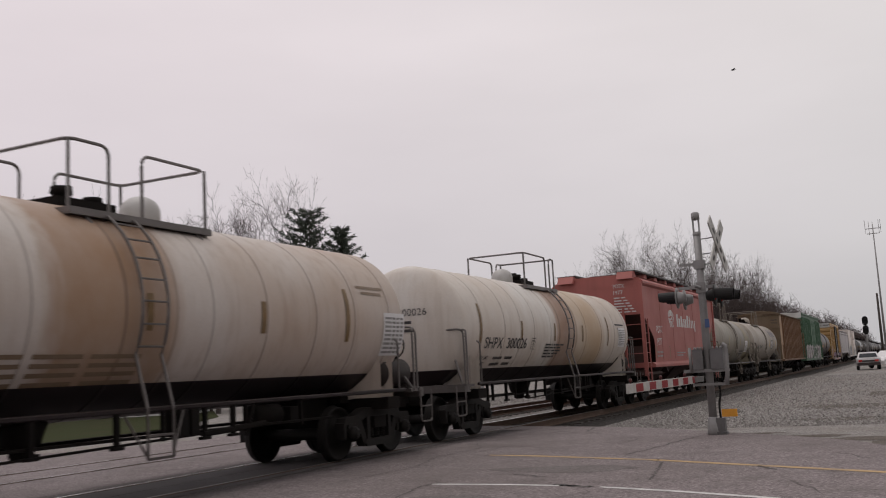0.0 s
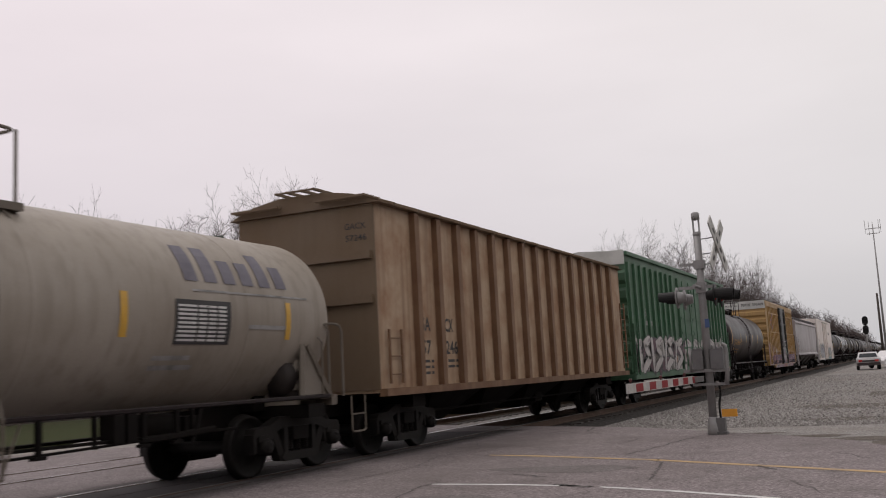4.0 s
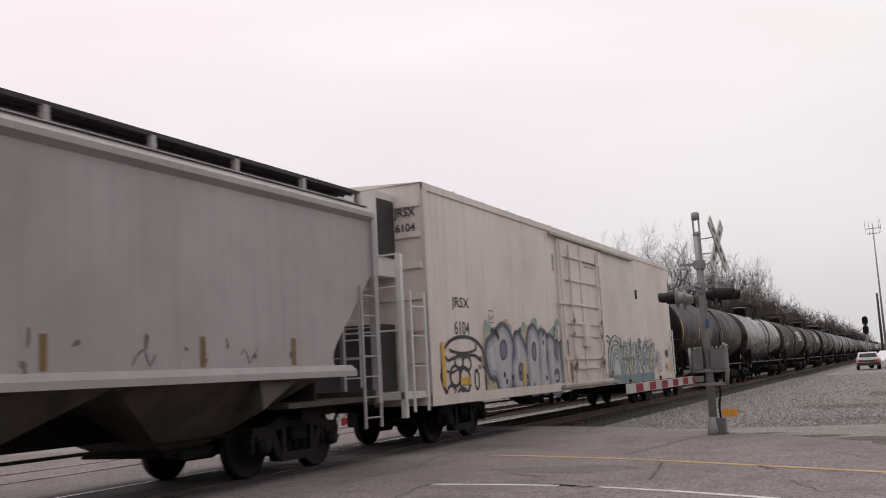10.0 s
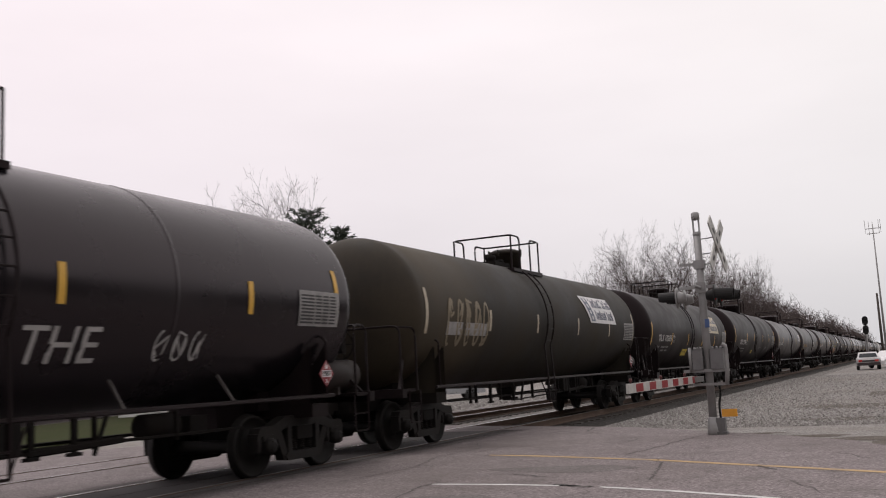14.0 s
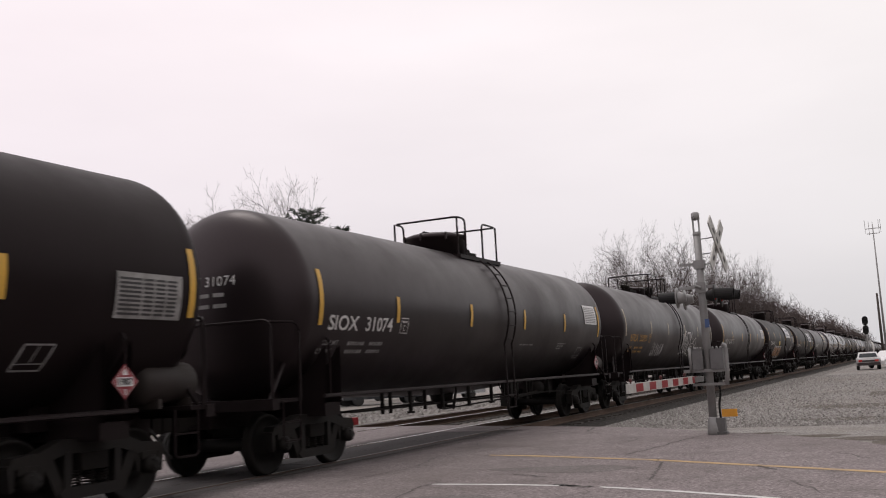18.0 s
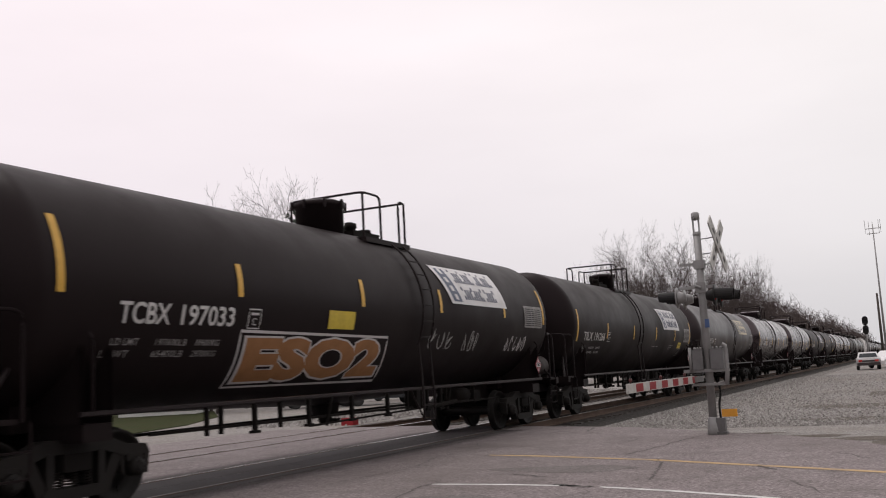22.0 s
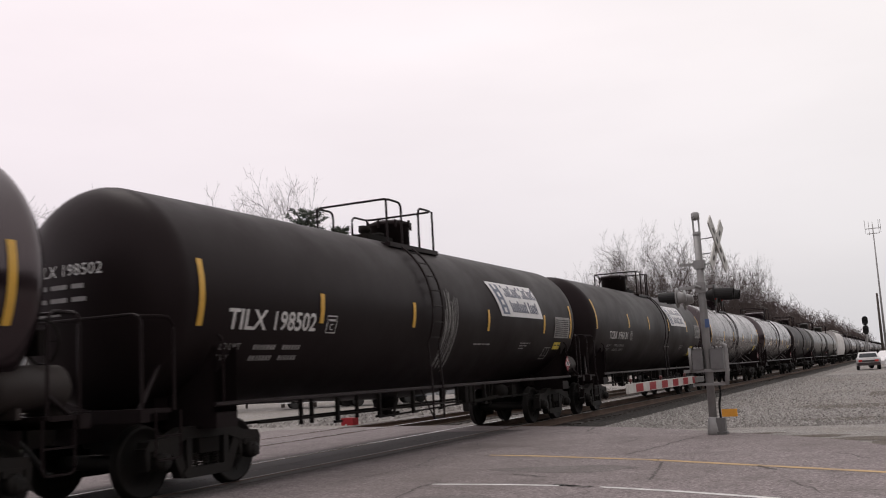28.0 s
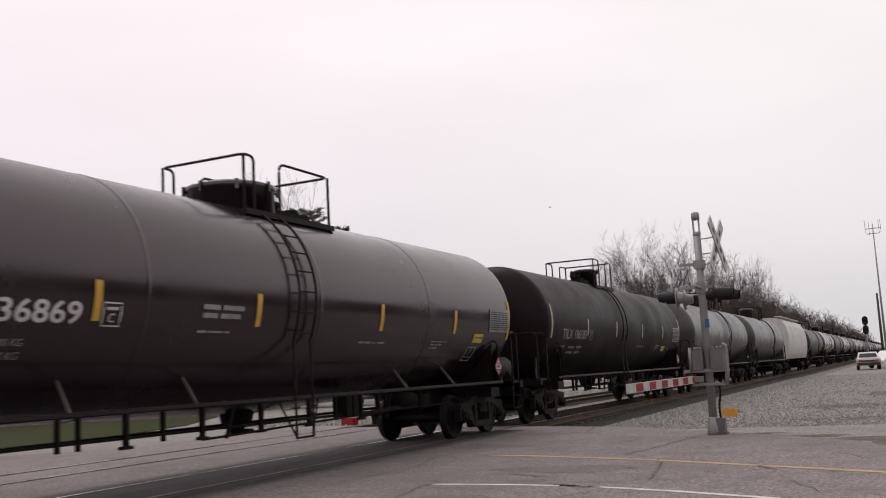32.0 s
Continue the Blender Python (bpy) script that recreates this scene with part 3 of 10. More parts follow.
    def brake_rod(bm):
        tube(bm, [(0.95, -tc + 1.3, 0.80), (0.95, tc - 1.3, 0.76)], 0.022, 5)
        tube(bm, [(-0.85, -tc + 1.3, 0.70), (-0.85, tc - 1.3, 0.72)], 0.028, 5)
    shared("brake_rod", ("rod", k), brake_rod, STEEL_DARK, car)

    def hanger(bm):
        box(bm, -0.03, 0.03, -0.02, 0.02, 0.70, 1.14)
    for y in (-4.6, -4.3, -2.9, 1.2, 2.6, 2.9, 4.3):
        if abs(y) < tc - 1.2:
            shared("hanger", ("hanger", k), hanger, STEEL_DARK, car, (0.95, y, 0))

    def gear_plate(bm):
        box(bm, 0.80, 1.05, -0.08, 0.08, 0.74, 1.10)

    def short_post(bm):
        box(bm, 0.97, 1.03, -0.03, 0.03, 0.66, 1.12)
        box(bm, 0.96, 1.04, -0.09, 0.09, 0.66, 0.70)

    def slant_post(bm):
        tube(bm, [(1.0, 0.10, 1.10), (1.0, -0.10, 0.64)], 0.03, 5)

    def thrust_rod(bm):
        tube(bm, [(1.0, 1.9, 0.74), (1.0, 2.35, 0.75), (1.0, 3.3, 0.79)], 0.045, 6)
        tube(bm, [(1.0, -2.2, 0.66), (1.0, 1.9, 0.74)], 0.018, 5)
    if not simple:
        for y in (1.50, 1.72):
            shared("gear_plate", "tank_gear_plate", gear_plate, STEEL_DARK, car, (0, y, 0), bevel=0.02)
        for y in (-3.6, -2.2, -0.9, 0.35, 1.95, 2.55):
            shared("gear_post", "tank_gear_post", short_post, STEEL_DARK, car, (0, y, 0))
        for y in (-1.6, 2.95):
            shared("gear_brace", "tank_gear_brace", slant_post, STEEL_DARK, car, (0, y, 0))
        shared("thrust_rod", "tank_thrust_rod", thrust_rod, STEEL_DARK, car)

    def cylinder(bm):
        lathe(bm, [(-0.35, 0.12), (-0.33, 0.17), (0.28, 0.17), (0.33, 0.10)], 0.88, 14, "y", cx=0.55)
        box(bm, 0.35, 0.75, 0.4, 0.75, 0.72, 0.98)
    shared("brake_cylinder", ("bcyl", k), cylinder, STEEL_DARK, car, (0, tc - 2.6, 0))

    def reservoir(bm):
        lathe(bm, [(-0.52, 0.02), (-0.5, 0.18), (-0.42, 0.26), (0.42, 0.26), (0.5, 0.18), (0.52, 0.02)], 1.44, 18, "y", cx=0.98)
        for y in (-0.28, 0.28):
            box(bm, 0.72, 1.24, y - 0.03, y + 0.03, 1.12, 1.24)
    shared("air_reservoir", ("res", k), reservoir, DUSTY_CASE, car, (0, half - 1.06, 0), "dusty brown-grey air reservoir")

    def hand_wheel(bm):
        pts = [(0.25 * math.cos(a) + 0.2, 0.0, 0.25 * math.sin(a) + 1.95) for a in [2 * math.pi * i / 20 for i in range(21)]]
        tube(bm, pts, 0.016, 5, caps=False)
    rim = shared("hand_wheel", "hand_wheel", hand_wheel, STEEL_DARK, car, (0.75, half - 0.78, 0))
    shared("brake_gear_box", "brake_gear_box", lambda bm: box(bm, 0.08, 0.32, -0.16, -0.03, 1.80, 2.08), STEEL_DARK, car, (0.75, half - 0.78, 0), bevel=0.01)
    if not simple:
        for i in range(5):
            a = 2 * math.pi * i / 5
            shared("spoke", ("spoke", i), lambda bm: tube(bm, [(0.2, 0, 1.95), (0.25 * math.cos(a) + 0.2, 0, 0.25 * math.sin(a) + 1.95)], 0.01, 4), STEEL_DARK, rim)
    couplers(car, half)
    # the top platform
    my, mr, mh = manway

    def man(bm):
        lathe(bm, [(top - 0.12, mr), (top + mh - 0.14, mr), (top + mh - 0.13, mr + 0.035), (top + mh - 0.05, mr + 0.035), (top + mh - 0.04, mr - 0.02), (top + mh, mr - 0.10), (top + mh + 0.01, 0.02)], 0, 24, "z")
        for i in range(8):
            a = 2 * math.pi * i / 8
            box(bm, (mr + 0.05) * math.cos(a) - 0.02, (mr + 0.05) * math.cos(a) + 0.02, (mr + 0.05) * math.sin(a) - 0.02, (mr + 0.05) * math.sin(a) + 0.02, top + mh - 0.18, top + mh - 0.02)

    def round_dome(bm):
        lathe(bm, [(top - 0.1, mr), (top + 0.12, mr)] + [(top + 0.12 + mr * 0.85 * math.sin(a), mr * math.cos(a)) for a in [math.pi / 16 * i for i in range(1, 8)]], 0, 24, "z")
    shared("manway", ("man", manway, k, dome), round_dome if dome else man, DOME_PALE if "white_tank" in mat.name else mat, car, (0, my, 0))

    def valves(bm):
        box(bm, -0.28, 0.28, -0.5, 0.5, top - 0.05, top + 0.10)
        for x, y, r, h in ((0.1, -0.3, 0.09, 0.26), (-0.12, 0.0, 0.07, 0.34), (0.05, 0.3, 0.11, 0.2)):
            lathe(bm, [(top, r), (top + h * 0.6, r), (top + h * 0.65, r + 0.03), (top + h, r + 0.02)], 0, 10, "z", cx=x, cy=y)
    shared("valve_plate", ("valves", k), valves, STEEL_DARK, car, (0, valve_y, 0))
    if pot:
        def small_pot(bm):
            lathe(bm, [(top - 0.05, 0.24), (top + 0.18, 0.27), (top + 0.24, 0.29), (top + 0.28, 0.26), (top + 0.33, 0.08)], 0, 16, "z")
        shared("relief_valve", ("pot", k), small_pot, STEEL_DARK, car, (0.25, pot, 0))
    p0, p1 = plat
    zf, zr = top - 0.20, top + 0.70

    def floor_(bm):
        outer = [(-0.88, p0 - 0.05), (0.88, p0 - 0.05), (0.88, p1 + 0.05), (-0.88, p1 + 0.05)]
        inner = [(-0.56, p0 + 0.12), (0.56, p0 + 0.12), (0.56, p1 - 0.12), (-0.56, p1 - 0.12)]
        loops = [[bm.verts.new((x, y, z)) for x, y in loop] for loop, z in ((outer, zf - 0.045), (outer, zf + 0.045), (inner, zf + 0.045), (inner, zf - 0.045))]
        for q in range(4):
            a, b = loops[q], loops[(q + 1) % 4]
            for i in range(4):
                bm.faces.new((a[i], a[(i + 1) % 4], b[(i + 1) % 4], b[i]))
    shared("platform", ("plat", plat, k), floor_, rail_mat, car)
    for x in (-1, 1):
        for y in (p0 + 0.25, p1 - 0.2):
            shared("platform_leg", ("pleg", k, x), lambda bm: tube(bm, [(x * 0.8, 0, zf), (x * 0.94, 0.1, zf - 0.30)], 0.03, 5), rail_mat, car, (0, y, 0))

    d1, d2 = drops

    def gate(bm, c, d):
        tube(bm, rounded([(-0.8, d, zf), (-0.8, d, zr), (-0.8, c, zr), (0.8, c, zr), (0.8, d, zr), (0.8, d, zf)], 0.15, 5), 0.023, 6)
        for x in (-0.8, 0.8):
            tube(bm, [(x, c, zr), (x, c, zf)], 0.023, 6)
    shared("guard_rail", ("gate_a", plat, drops, k), lambda bm: gate(bm, p0, d1), rail_mat, car)
    shared("guard_rail", ("gate_b", plat, drops, k), lambda bm: gate(bm, p1, d2), rail_mat, car)

    def ladder(bm):
        for y in (-0.22, 0.22):
            pts = []
            for i in range(13):
                a = math.radians(52 - 76 * i / 12)
                pts.append(((R + 0.09) * math.cos(a), y, zc + (R + 0.09) * math.sin(a)))
            pts.append((1.50, y, 1.14))
            pts.append((1.50, y, 0.55))
            tube(bm, pts, 0.022, 5)
        tube(bm, [(1.50, -0.22, 0.55), (1.50, 0.22, 0.55)], 0.018, 5)
        tube(bm, [(1.50, -0.22, 0.82), (1.50, 0.22, 0.82)], 0.018, 5)
        for y in (-0.22, 0.22):
            tube(bm, [(1.49, y, 0.58), (1.40, y * 2.4, 1.12)], 0.016, 5)
    lad = shared("ladder", ("ladder", k), ladder, rail_mat, car, (0, ladder_y, 0))
    if not simple:
        for i in range(7):
            a = math.radians(46 - 11 * i)

            def rung(bm):
                tube(bm, [(0, -0.22, 0), (0, 0.22, 0)], 0.014, 5)
            shared("rung", "rung", rung, rail_mat, lad, ((R + 0.09) * math.cos(a), 0, zc + (R + 0.09) * math.sin(a)))
    # reflective strips
    if strips:
        places = bars or [(n - 2.5) * tank_pitch for n in range(6)]
        for i, u in enumerate(places):
            h = 0.46 if 0 < i < len(places) - 1 else 0.88
            if abs(u) < hs + 0.02:
                z0 = zc + strip_rise - (0.40 if h > 0.8 else 0.30)
                kk = ("strip", k, h, strips.name, strip_rise)
                if kk not in CACHE:
                    ob = laid("reflective_strip", plate_points(-strip_half, strip_half, z0, z0 + h, 1, 8), side, strips, car)
                    CACHE[kk] = ob.data
                else:
                    ob = part("reflective_strip", CACHE[kk], strips, car)
                ob.location = (0, u, 0)
    if unread:
        u0, u1, z0, z1 = num_box or (-6.65, -4.65, 2.12, 2.43)
        laid("car_number", text_bars(u0, z0, (0.75, 1.1), z1 - z0, 0.15), side, FAINT_MARK, car, "worn lettering")
    if number:
        u0, u1, z0, z1 = num_box or (-6.65, -4.65, 2.12, 2.43)
        if num_split:
            a, b = u0 + num_split[0] * (u1 - u0), u0 + num_split[1] * (u1 - u0)
            laid("reporting_mark", fitted(number[:4], u0, a, z0, z1, 0.016), side, mark, car, "stencilled reporting mark")
            laid("car_number", fitted(number[5:], b, u1, z0, z1, 0.016), side, mark, car, "stencilled car number")
        else:
            laid("car_number", fitted(number, u0, u1, z0, z1, 0.008), side, mark, car, "stencilled reporting mark and number")
        low_mark = FAINT_MARK if mark is WHITE_MARK else mark
        h = (z1 - z0) * 0.31
        for row, (head_, nums) in enumerate((("LD LMT", weights[:2] if weights else None), ("LT WT", weights[2:] if weights else None))):
            zz = z0 - (0.25 + 0.14 * row) * (z1 - z0) / 0.26
            shapes = [fitted(head_, u0 - 0.02 - 0.1 * row, u0 + 0.42 - 0.1 * row, zz, zz + h)]
            if nums:
                shapes += [fitted(nums[0], u0 + 0.72, u0 + 1.28, zz, zz + h), fitted(nums[1], u0 + 1.45, u0 + 1.92, zz, zz + h)]
            else:
                shapes += [text_bars(u0 + 0.72, zz, (0.055,) * 7, h * 0.8, 0.022), text_bars(u0 + 1.42, zz, (0.055,) * 6, h * 0.8, 0.022)]
            laid("weight_stencil", apart(shapes), side, low_mark, car)
        x1, zp = u1 + 0.31, z0 - 0.01
        laid("plate_mark", many([stroke([(x1, zp), (x1 + 0.27, zp), (x1 + 0.27, zp + 0.26), (x1, zp + 0.26), (x1, zp)], 0.018), fitted("C", x1 + 0.09, x1 + 0.18, zp + 0.04, zp + 0.14), text_bars(x1 + 0.05, zp + 0.18, (0.05, 0.05, 0.05), 0.035, 0.01)]), side, mark, car, "square outline with a small letter")
    if end_number:
        g = glyphs(end_number, num_size * 0.55, 1.05)
        wd = max(p[0] for p in g[0])
        laid("end_number", moved(g, -wd / 2 - 0.05, zc + 0.25), head, mark, car, "reporting mark on the tank head")
        laid("end_stencil", many([text_bars(-wd / 2, zc + 0.25 - 0.17 * (i + 1), w, 0.06, 0.08) for i, w in enumerate(((0.24, 0.3, 0.2), (0.24, 0.3, 0.24), (0.24, 0.18)))]), head, FAINT_MARK if mark is not DARK_MARK else DARK_MARK, car)
    if chart:
        u0, z0, cw, ch, cmat, ink = chart
        laid("data_panel", plate_points(u0, u0 + cw, z0, z0 + ch, 1, 6), lambda u, w: tuple(c * f for c, f in zip(side(u, w), (1.002, 1, 1))), cmat, car, "small printed data panel")
        rows = []
        for i in range(9):
            rows.append(text_bars(u0 + 0.04, z0 + 0.04 + i * (ch - 0.08) / 9, [(cw - 0.1) * 0.36] + [(cw - 0.1) * 0.17] * 3, (ch - 0.08) / 17, 0.03))
        laid("panel_print", many(rows), lambda u, w: tuple(c * f for c, f in zip(side(u, w), (1.005, 1, 1))), ink, car)
    if sign:
        smat, su, sw, z0 = sign
        sh = 0.78

        def up(f):
            """The leaning outline of the panel, laid on the tank."""
            return lambda u, w: tuple(c * q for c, q in zip(side(u + (0.48 - 0.15 * (u - su) / sw) * (1 - (w - z0) / sh), w), (f, 1, 1)))
        board = laid("advertising_panel", plate_points(su, su + sw, z0, z0 + sh, 1, 8), up(1.004), smat, car, "pale advertising panel with two lines of print")
        laid("emblem", plate_points(su + 0.14, su + 0.56, z0 + 0.05, z0 + sh - 0.05, 1, 8), up(1.008), SIGN_BLUE, board, "grey upright emblem")
        laid("emblem_cut", many([plate_points(su + 0.27, su + 0.41, z0 + 0.09 + 0.175 * q, z0 + 0.20 + 0.175 * q, 1, 1) for q in range(4)]), up(1.012), smat, board)

        def letters(u, w, counts, size, tall):
            out = []
            for word, n in enumerate(counts):
                for q in range(n):
                    hh = tall * (1.0 if q == 0 or (q * 7 + n) % 4 == 1 else 0.78)
                    out.append(plate_points(u, u + size * 0.74, w, w + hh, 1, 1))
                    u += size
                u += size * 0.8
            return many(out)
        laid("print_line", letters(su + 0.74, z0 + 0.46, (9, 8), 0.116, 0.27), up(1.008), SIGN_GREY, board, "dark line of print as plain bars")
        laid("print_line", letters(su + 0.80, z0 + 0.11, (9, 5), 0.122, 0.27), up(1.008), SIGN_GREY, board, "dark line of print as plain bars")
    if placards:
        placard(car, 1.48, 7.1, 1.47)
    CARS.append((car, U))
    return car, side


# ---- box cars, reefers and hoppers ----
def under_gear(car, half, tc, mat=STEEL_DARK, sill_end=None):
    for s in (1, -1):
        bogie(car, s * tc)
    e = sill_end or half - 0.5

    def sill(bm):
        box(bm, -0.33, 0.33, -e, e, 0.72, 1.05)
        for y in (-tc, tc):
            box(bm, -1.35, 1.35, y - 0.25, y + 0.25, 0.80, 1.04)
    shared("centre_sill", ("csill", half, tc), sill, mat, car)

    def pipe(bm):
        tube(bm, [(0.9, -tc + 1.4, 0.66), (0.9, tc - 1.4, 0.66)], 0.022, 5)
        lathe(bm, [(-0.5, 0.02), (-0.45, 0.2), (0.45, 0.2), (0.5, 0.02)], 0.72, 14, "y", cx=-0.8)
        box(bm, 0.45, 0.85, 1.2, 1.7, 0.55, 0.85)
    shared("brake_gear", ("bgear", half, tc), pipe, STEEL_DARK, car)
    couplers(car, half)


def rung_ladder(car, x, y, z0, z1, mat, width=0.42, n=5, along="y", name="ladder"):
    """Two stiles and their rungs on a side (along y) or an end (along x)."""
    ax = (lambda d: (0, d, 0)) if along == "y" else (lambda d: (d, 0, 0))

    def stile(bm):
        for d in (0, width):
            q = ax(d)
            box(bm, q[0] - 0.02, q[0] + 0.02, q[1] - 0.02, q[1] + 0.02, 0, z1 - z0)
    lad = shared(name, ("stile", width, round(z1 - z0, 2), along), stile, mat, car, (x, y, z0))

    def rung(bm):
        tube(bm, [(0, 0, 0), ax(width)], 0.013, 5)
    for i in range(n):
        shared("rung", ("rung", width, along), rung, mat, lad, (0, 0, (i + 0.5) * (z1 - z0) / n))
    return lad


def body_shell(name, car, x, y, z0, z1, mat, roof_mat, peak=0.14, label=""):
    bm = bmesh.new()
    box(bm, -x, x, -y, y, z0, z1)
    b = part(name, bm, mat, car, label)
    bm = bmesh.new()
    v = [bm.verts.new(p) for p in ((-x - 0.03, -y - 0.04, z1 + 0.004), (x + 0.03, -y - 0.04, z1 + 0.004), (0, -y - 0.04, z1 + peak), (-x - 0.03, y + 0.04, z1 + 0.004), (x + 0.03, y + 0.04, z1 + 0.004), (0, y + 0.04, z1 + peak))]
    for f in ((0, 1, 2), (3, 5, 4), (0, 2, 5, 3), (1, 4, 5, 2), (0, 3, 4, 1)):
        bm.faces.new([v[i] for i in f])
    n = 14
    for i in range(1, n):
        yy = -y + 2 * y * i / n
        for s in (1, -1):
            tube(bm, [(s * (x + 0.02), yy, z1 + 0.02), (0, yy, z1 + peak + 0.02)], 0.03, 4)
    part("roof", bm, roof_mat, car, "low ridged sheet metal roof")
    return b


def rib_set(car, ys, x, z0, z1, mat, width=0.10, depth=0.06, name="side_post"):
    def rib(bm):
        box(bm, -0.01, depth, -width / 2, width / 2, 0, z1 - z0)
    for y in ys:
        shared(name, ("rib", width, depth, round(z1 - z0, 2)), rib, mat, car, (x, y, z0))
        shared(name, ("rib", width, depth, round(z1 - z0, 2)), rib, mat, car, (-x, y, z0), flip=True)


def end_corrugation(car, x, y, z0, z1, n, mat):
    """Deep horizontal folds of a car end."""
    def fold(bm):
        h = (z1 - z0) / n
        prof = [(0.0, 0.0), (0.09, h * 0.22), (0.09, h * 0.62), (0.0, h * 0.8)]
        a = [bm.verts.new((-x, -d, z)) for d, z in prof]
        b = [bm.verts.new((x, -d, z)) for d, z in prof]
        skin_flat(bm, a, b)
        bm.faces.new(a)
        bm.faces.new(b[::-1])
    for i in range(n):
        shared("end_fold", ("fold", x, n, round(z1 - z0, 2)), fold, mat, car, (0, -y, z0 + (z1 - z0) * i / n))


def numbers(car, text, u, w, size, mat, wrap, label="stencilled reporting mark and number", bold=0.004, spacing=1.0):
    return laid("car_number", moved(glyphs(text, size, spacing, bold), u, w), wrap, mat, car, label)


# tan ribbed covered hopper
TAN = surface("tan_paint_rusty", (0.20, 0.112, 0.060), 0.66, grime=(0.10, 0.040, 0.020), dirt=0.85, streak=0.6, coarse=1.1)
TAN_PANEL = surface("rusty_tan_panel", (0.42, 0.305, 0.205), 0.68, grime=(0.23, 0.098, 0.042), dirt=0.8, streak=0.8, coarse=1.5)
# darker tan with the end face's shade painted in; the roof shares it
TAN_DARK = surface("tan_end_shade_paint", (0.15, 0.104, 0.064), 0.65, grime=(0.14, 0.09, 0.05), dirt=0.6, streak=0.3, coarse=0.8)


def tan_hopper():
    car = thing("covered_hopper_car", "tan covered hopper car with rusty vertical side ribs", "hopper car", "cars of the freight train")
    y, x, z0, z1 = 7.9, 1.46, 1.10, 4.42
    bm = bmesh.new()
    box(bm, -x, x, -y, y, z0, z1)
    part("body", bm, TAN_PANEL, car, "rusty brown sheet body")
    rib_set(car, [-6.50 + 0.93 * i for i in range(15)], x, z0 + 0.05, z1 - 0.02, TAN, 0.17, 0.12)
    bm = bmesh.new()
    prism(bm, [(-y - 0.02, 1.04), (y + 0.02, 1.04), (y + 0.02, 1.17), (-y - 0.02, 1.17)], x - 0.02, x + 0.13)
    part("side_sill", bm, TAN, car)
    bm = bmesh.new()
    n = 17
    pts = [(-x - 0.16, z1), (-1.1, z1 + 0.2), (-0.5, z1 + 0.3), (0.5, z1 + 0.3), (1.1, z1 + 0.2), (x + 0.16, z1)]
    a = [bm.verts.new((px, -y - 0.1, pz)) for px, pz in pts]
    b = [bm.verts.new((px, y + 0.1, pz)) for px, pz in pts]
    skin_flat(bm, a, b)
    bm.faces.new(a)
    bm.faces.new(b[::-1])
    for i in range(n):
        yy = -y + 2 * y * (i + 0.5) / n
        tube(bm, [(x + 0.17, yy, z1 + 0.02), (1.1, yy, z1 + 0.22), (0.5, yy, z1 + 0.32)], 0.045, 4)
    part("roof", bm, TAN_DARK, car, "curved ribbed roof")

    def board(bm):
        for i in range(24):
            yy = -y - 0.3 + (2 * y + 0.6) * i / 23
            box(bm, -0.42, 0.42, yy - 0.02, yy + 0.02, z1 + 0.33, z1 + 0.36)
        for xx in (-0.4, -0.15, 0.15, 0.4):
            box(bm, xx - 0.03, xx + 0.03, -y - 0.3, y + 0.3, z1 + 0.33, z1 + 0.37)
    shared("running_board", "tan_board", board, TAN_DARK, car)
    for s in (1, -1):
        def lateral(bm):
            for i in range(6):
                box(bm, -1.45, -0.4, -y - 0.28 + i * 0.1, -y - 0.24 + i * 0.1, z1 + 0.1 + 0.0, z1 + 0.14)
                box(bm, 0.4, 1.45, -y - 0.28 + i * 0.1, -y - 0.24 + i * 0.1, z1 + 0.1, z1 + 0.14)
        shared("lateral_board", "tan_lateral", lateral, TAN_DARK, car, flip=s < 0)
    bm = bmesh.new()
    box(bm, -x, x, -y - 0.03, -y - 0.004, 1.15, 4.4)
    part("end_sheet", bm, TAN_DARK, car, "tan end sheet with its shade painted into the colour")
    for zz in (2.66, 3.44):
        bm = bmesh.new()
        box(bm, -1.4, 1.4, -y - 0.12, -y - 0.03, zz, zz + 0.14)
        part("end_stiffener", bm, TAN_DARK, car)
    rung_ladder(car, x + 0.06, -y + 0.25, 1.25, 2.2, TAN, 0.45, 3)
    rung_ladder(car, x + 0.17, y - 0.7, 1.25, 3.3, TAN, 0.45, 6)
    # bays
    for i in range(4):
        def bay(bm):
            a = [bm.verts.new(p) for p in ((-1.2, -1.35, 1.1), (1.2, -1.35, 1.1), (1.2, 1.35, 1.1), (-1.2, 1.35, 1.1))]
            b = [bm.verts.new(p) for p in ((-0.5, -0.4, 0.42), (0.5, -0.4, 0.42), (0.5, 0.4, 0.42), (-0.5, 0.4, 0.42))]
            skin_flat(bm, a, b)
            bm.faces.new(b)
        shared("outlet_bay", "tan_bay", bay, STEEL_DARK, car, (0, -4.05 + 2.7 * i, 0))
    laid("end_number", many([fitted("GACX", 0.87, 1.30, 3.99, 4.10), fitted("57246", 0.88, 1.31, 3.78, 3.89)]), flat_y(-y - 0.04), DARK_MARK, car)
    laid("car_number", apart([fitted("GA", -6.38, -5.92, 2.19, 2.46, 0.02), fitted("CX", -5.28, -4.90, 2.19, 2.46, 0.02), fitted("57", -6.30, -5.92, 1.75, 2.02, 0.02), fitted("246", -5.28, -4.72, 1.75, 2.02, 0.02)]), flat_x(x + 0.006), DARK_MARK, car, "dark reporting mark and number")
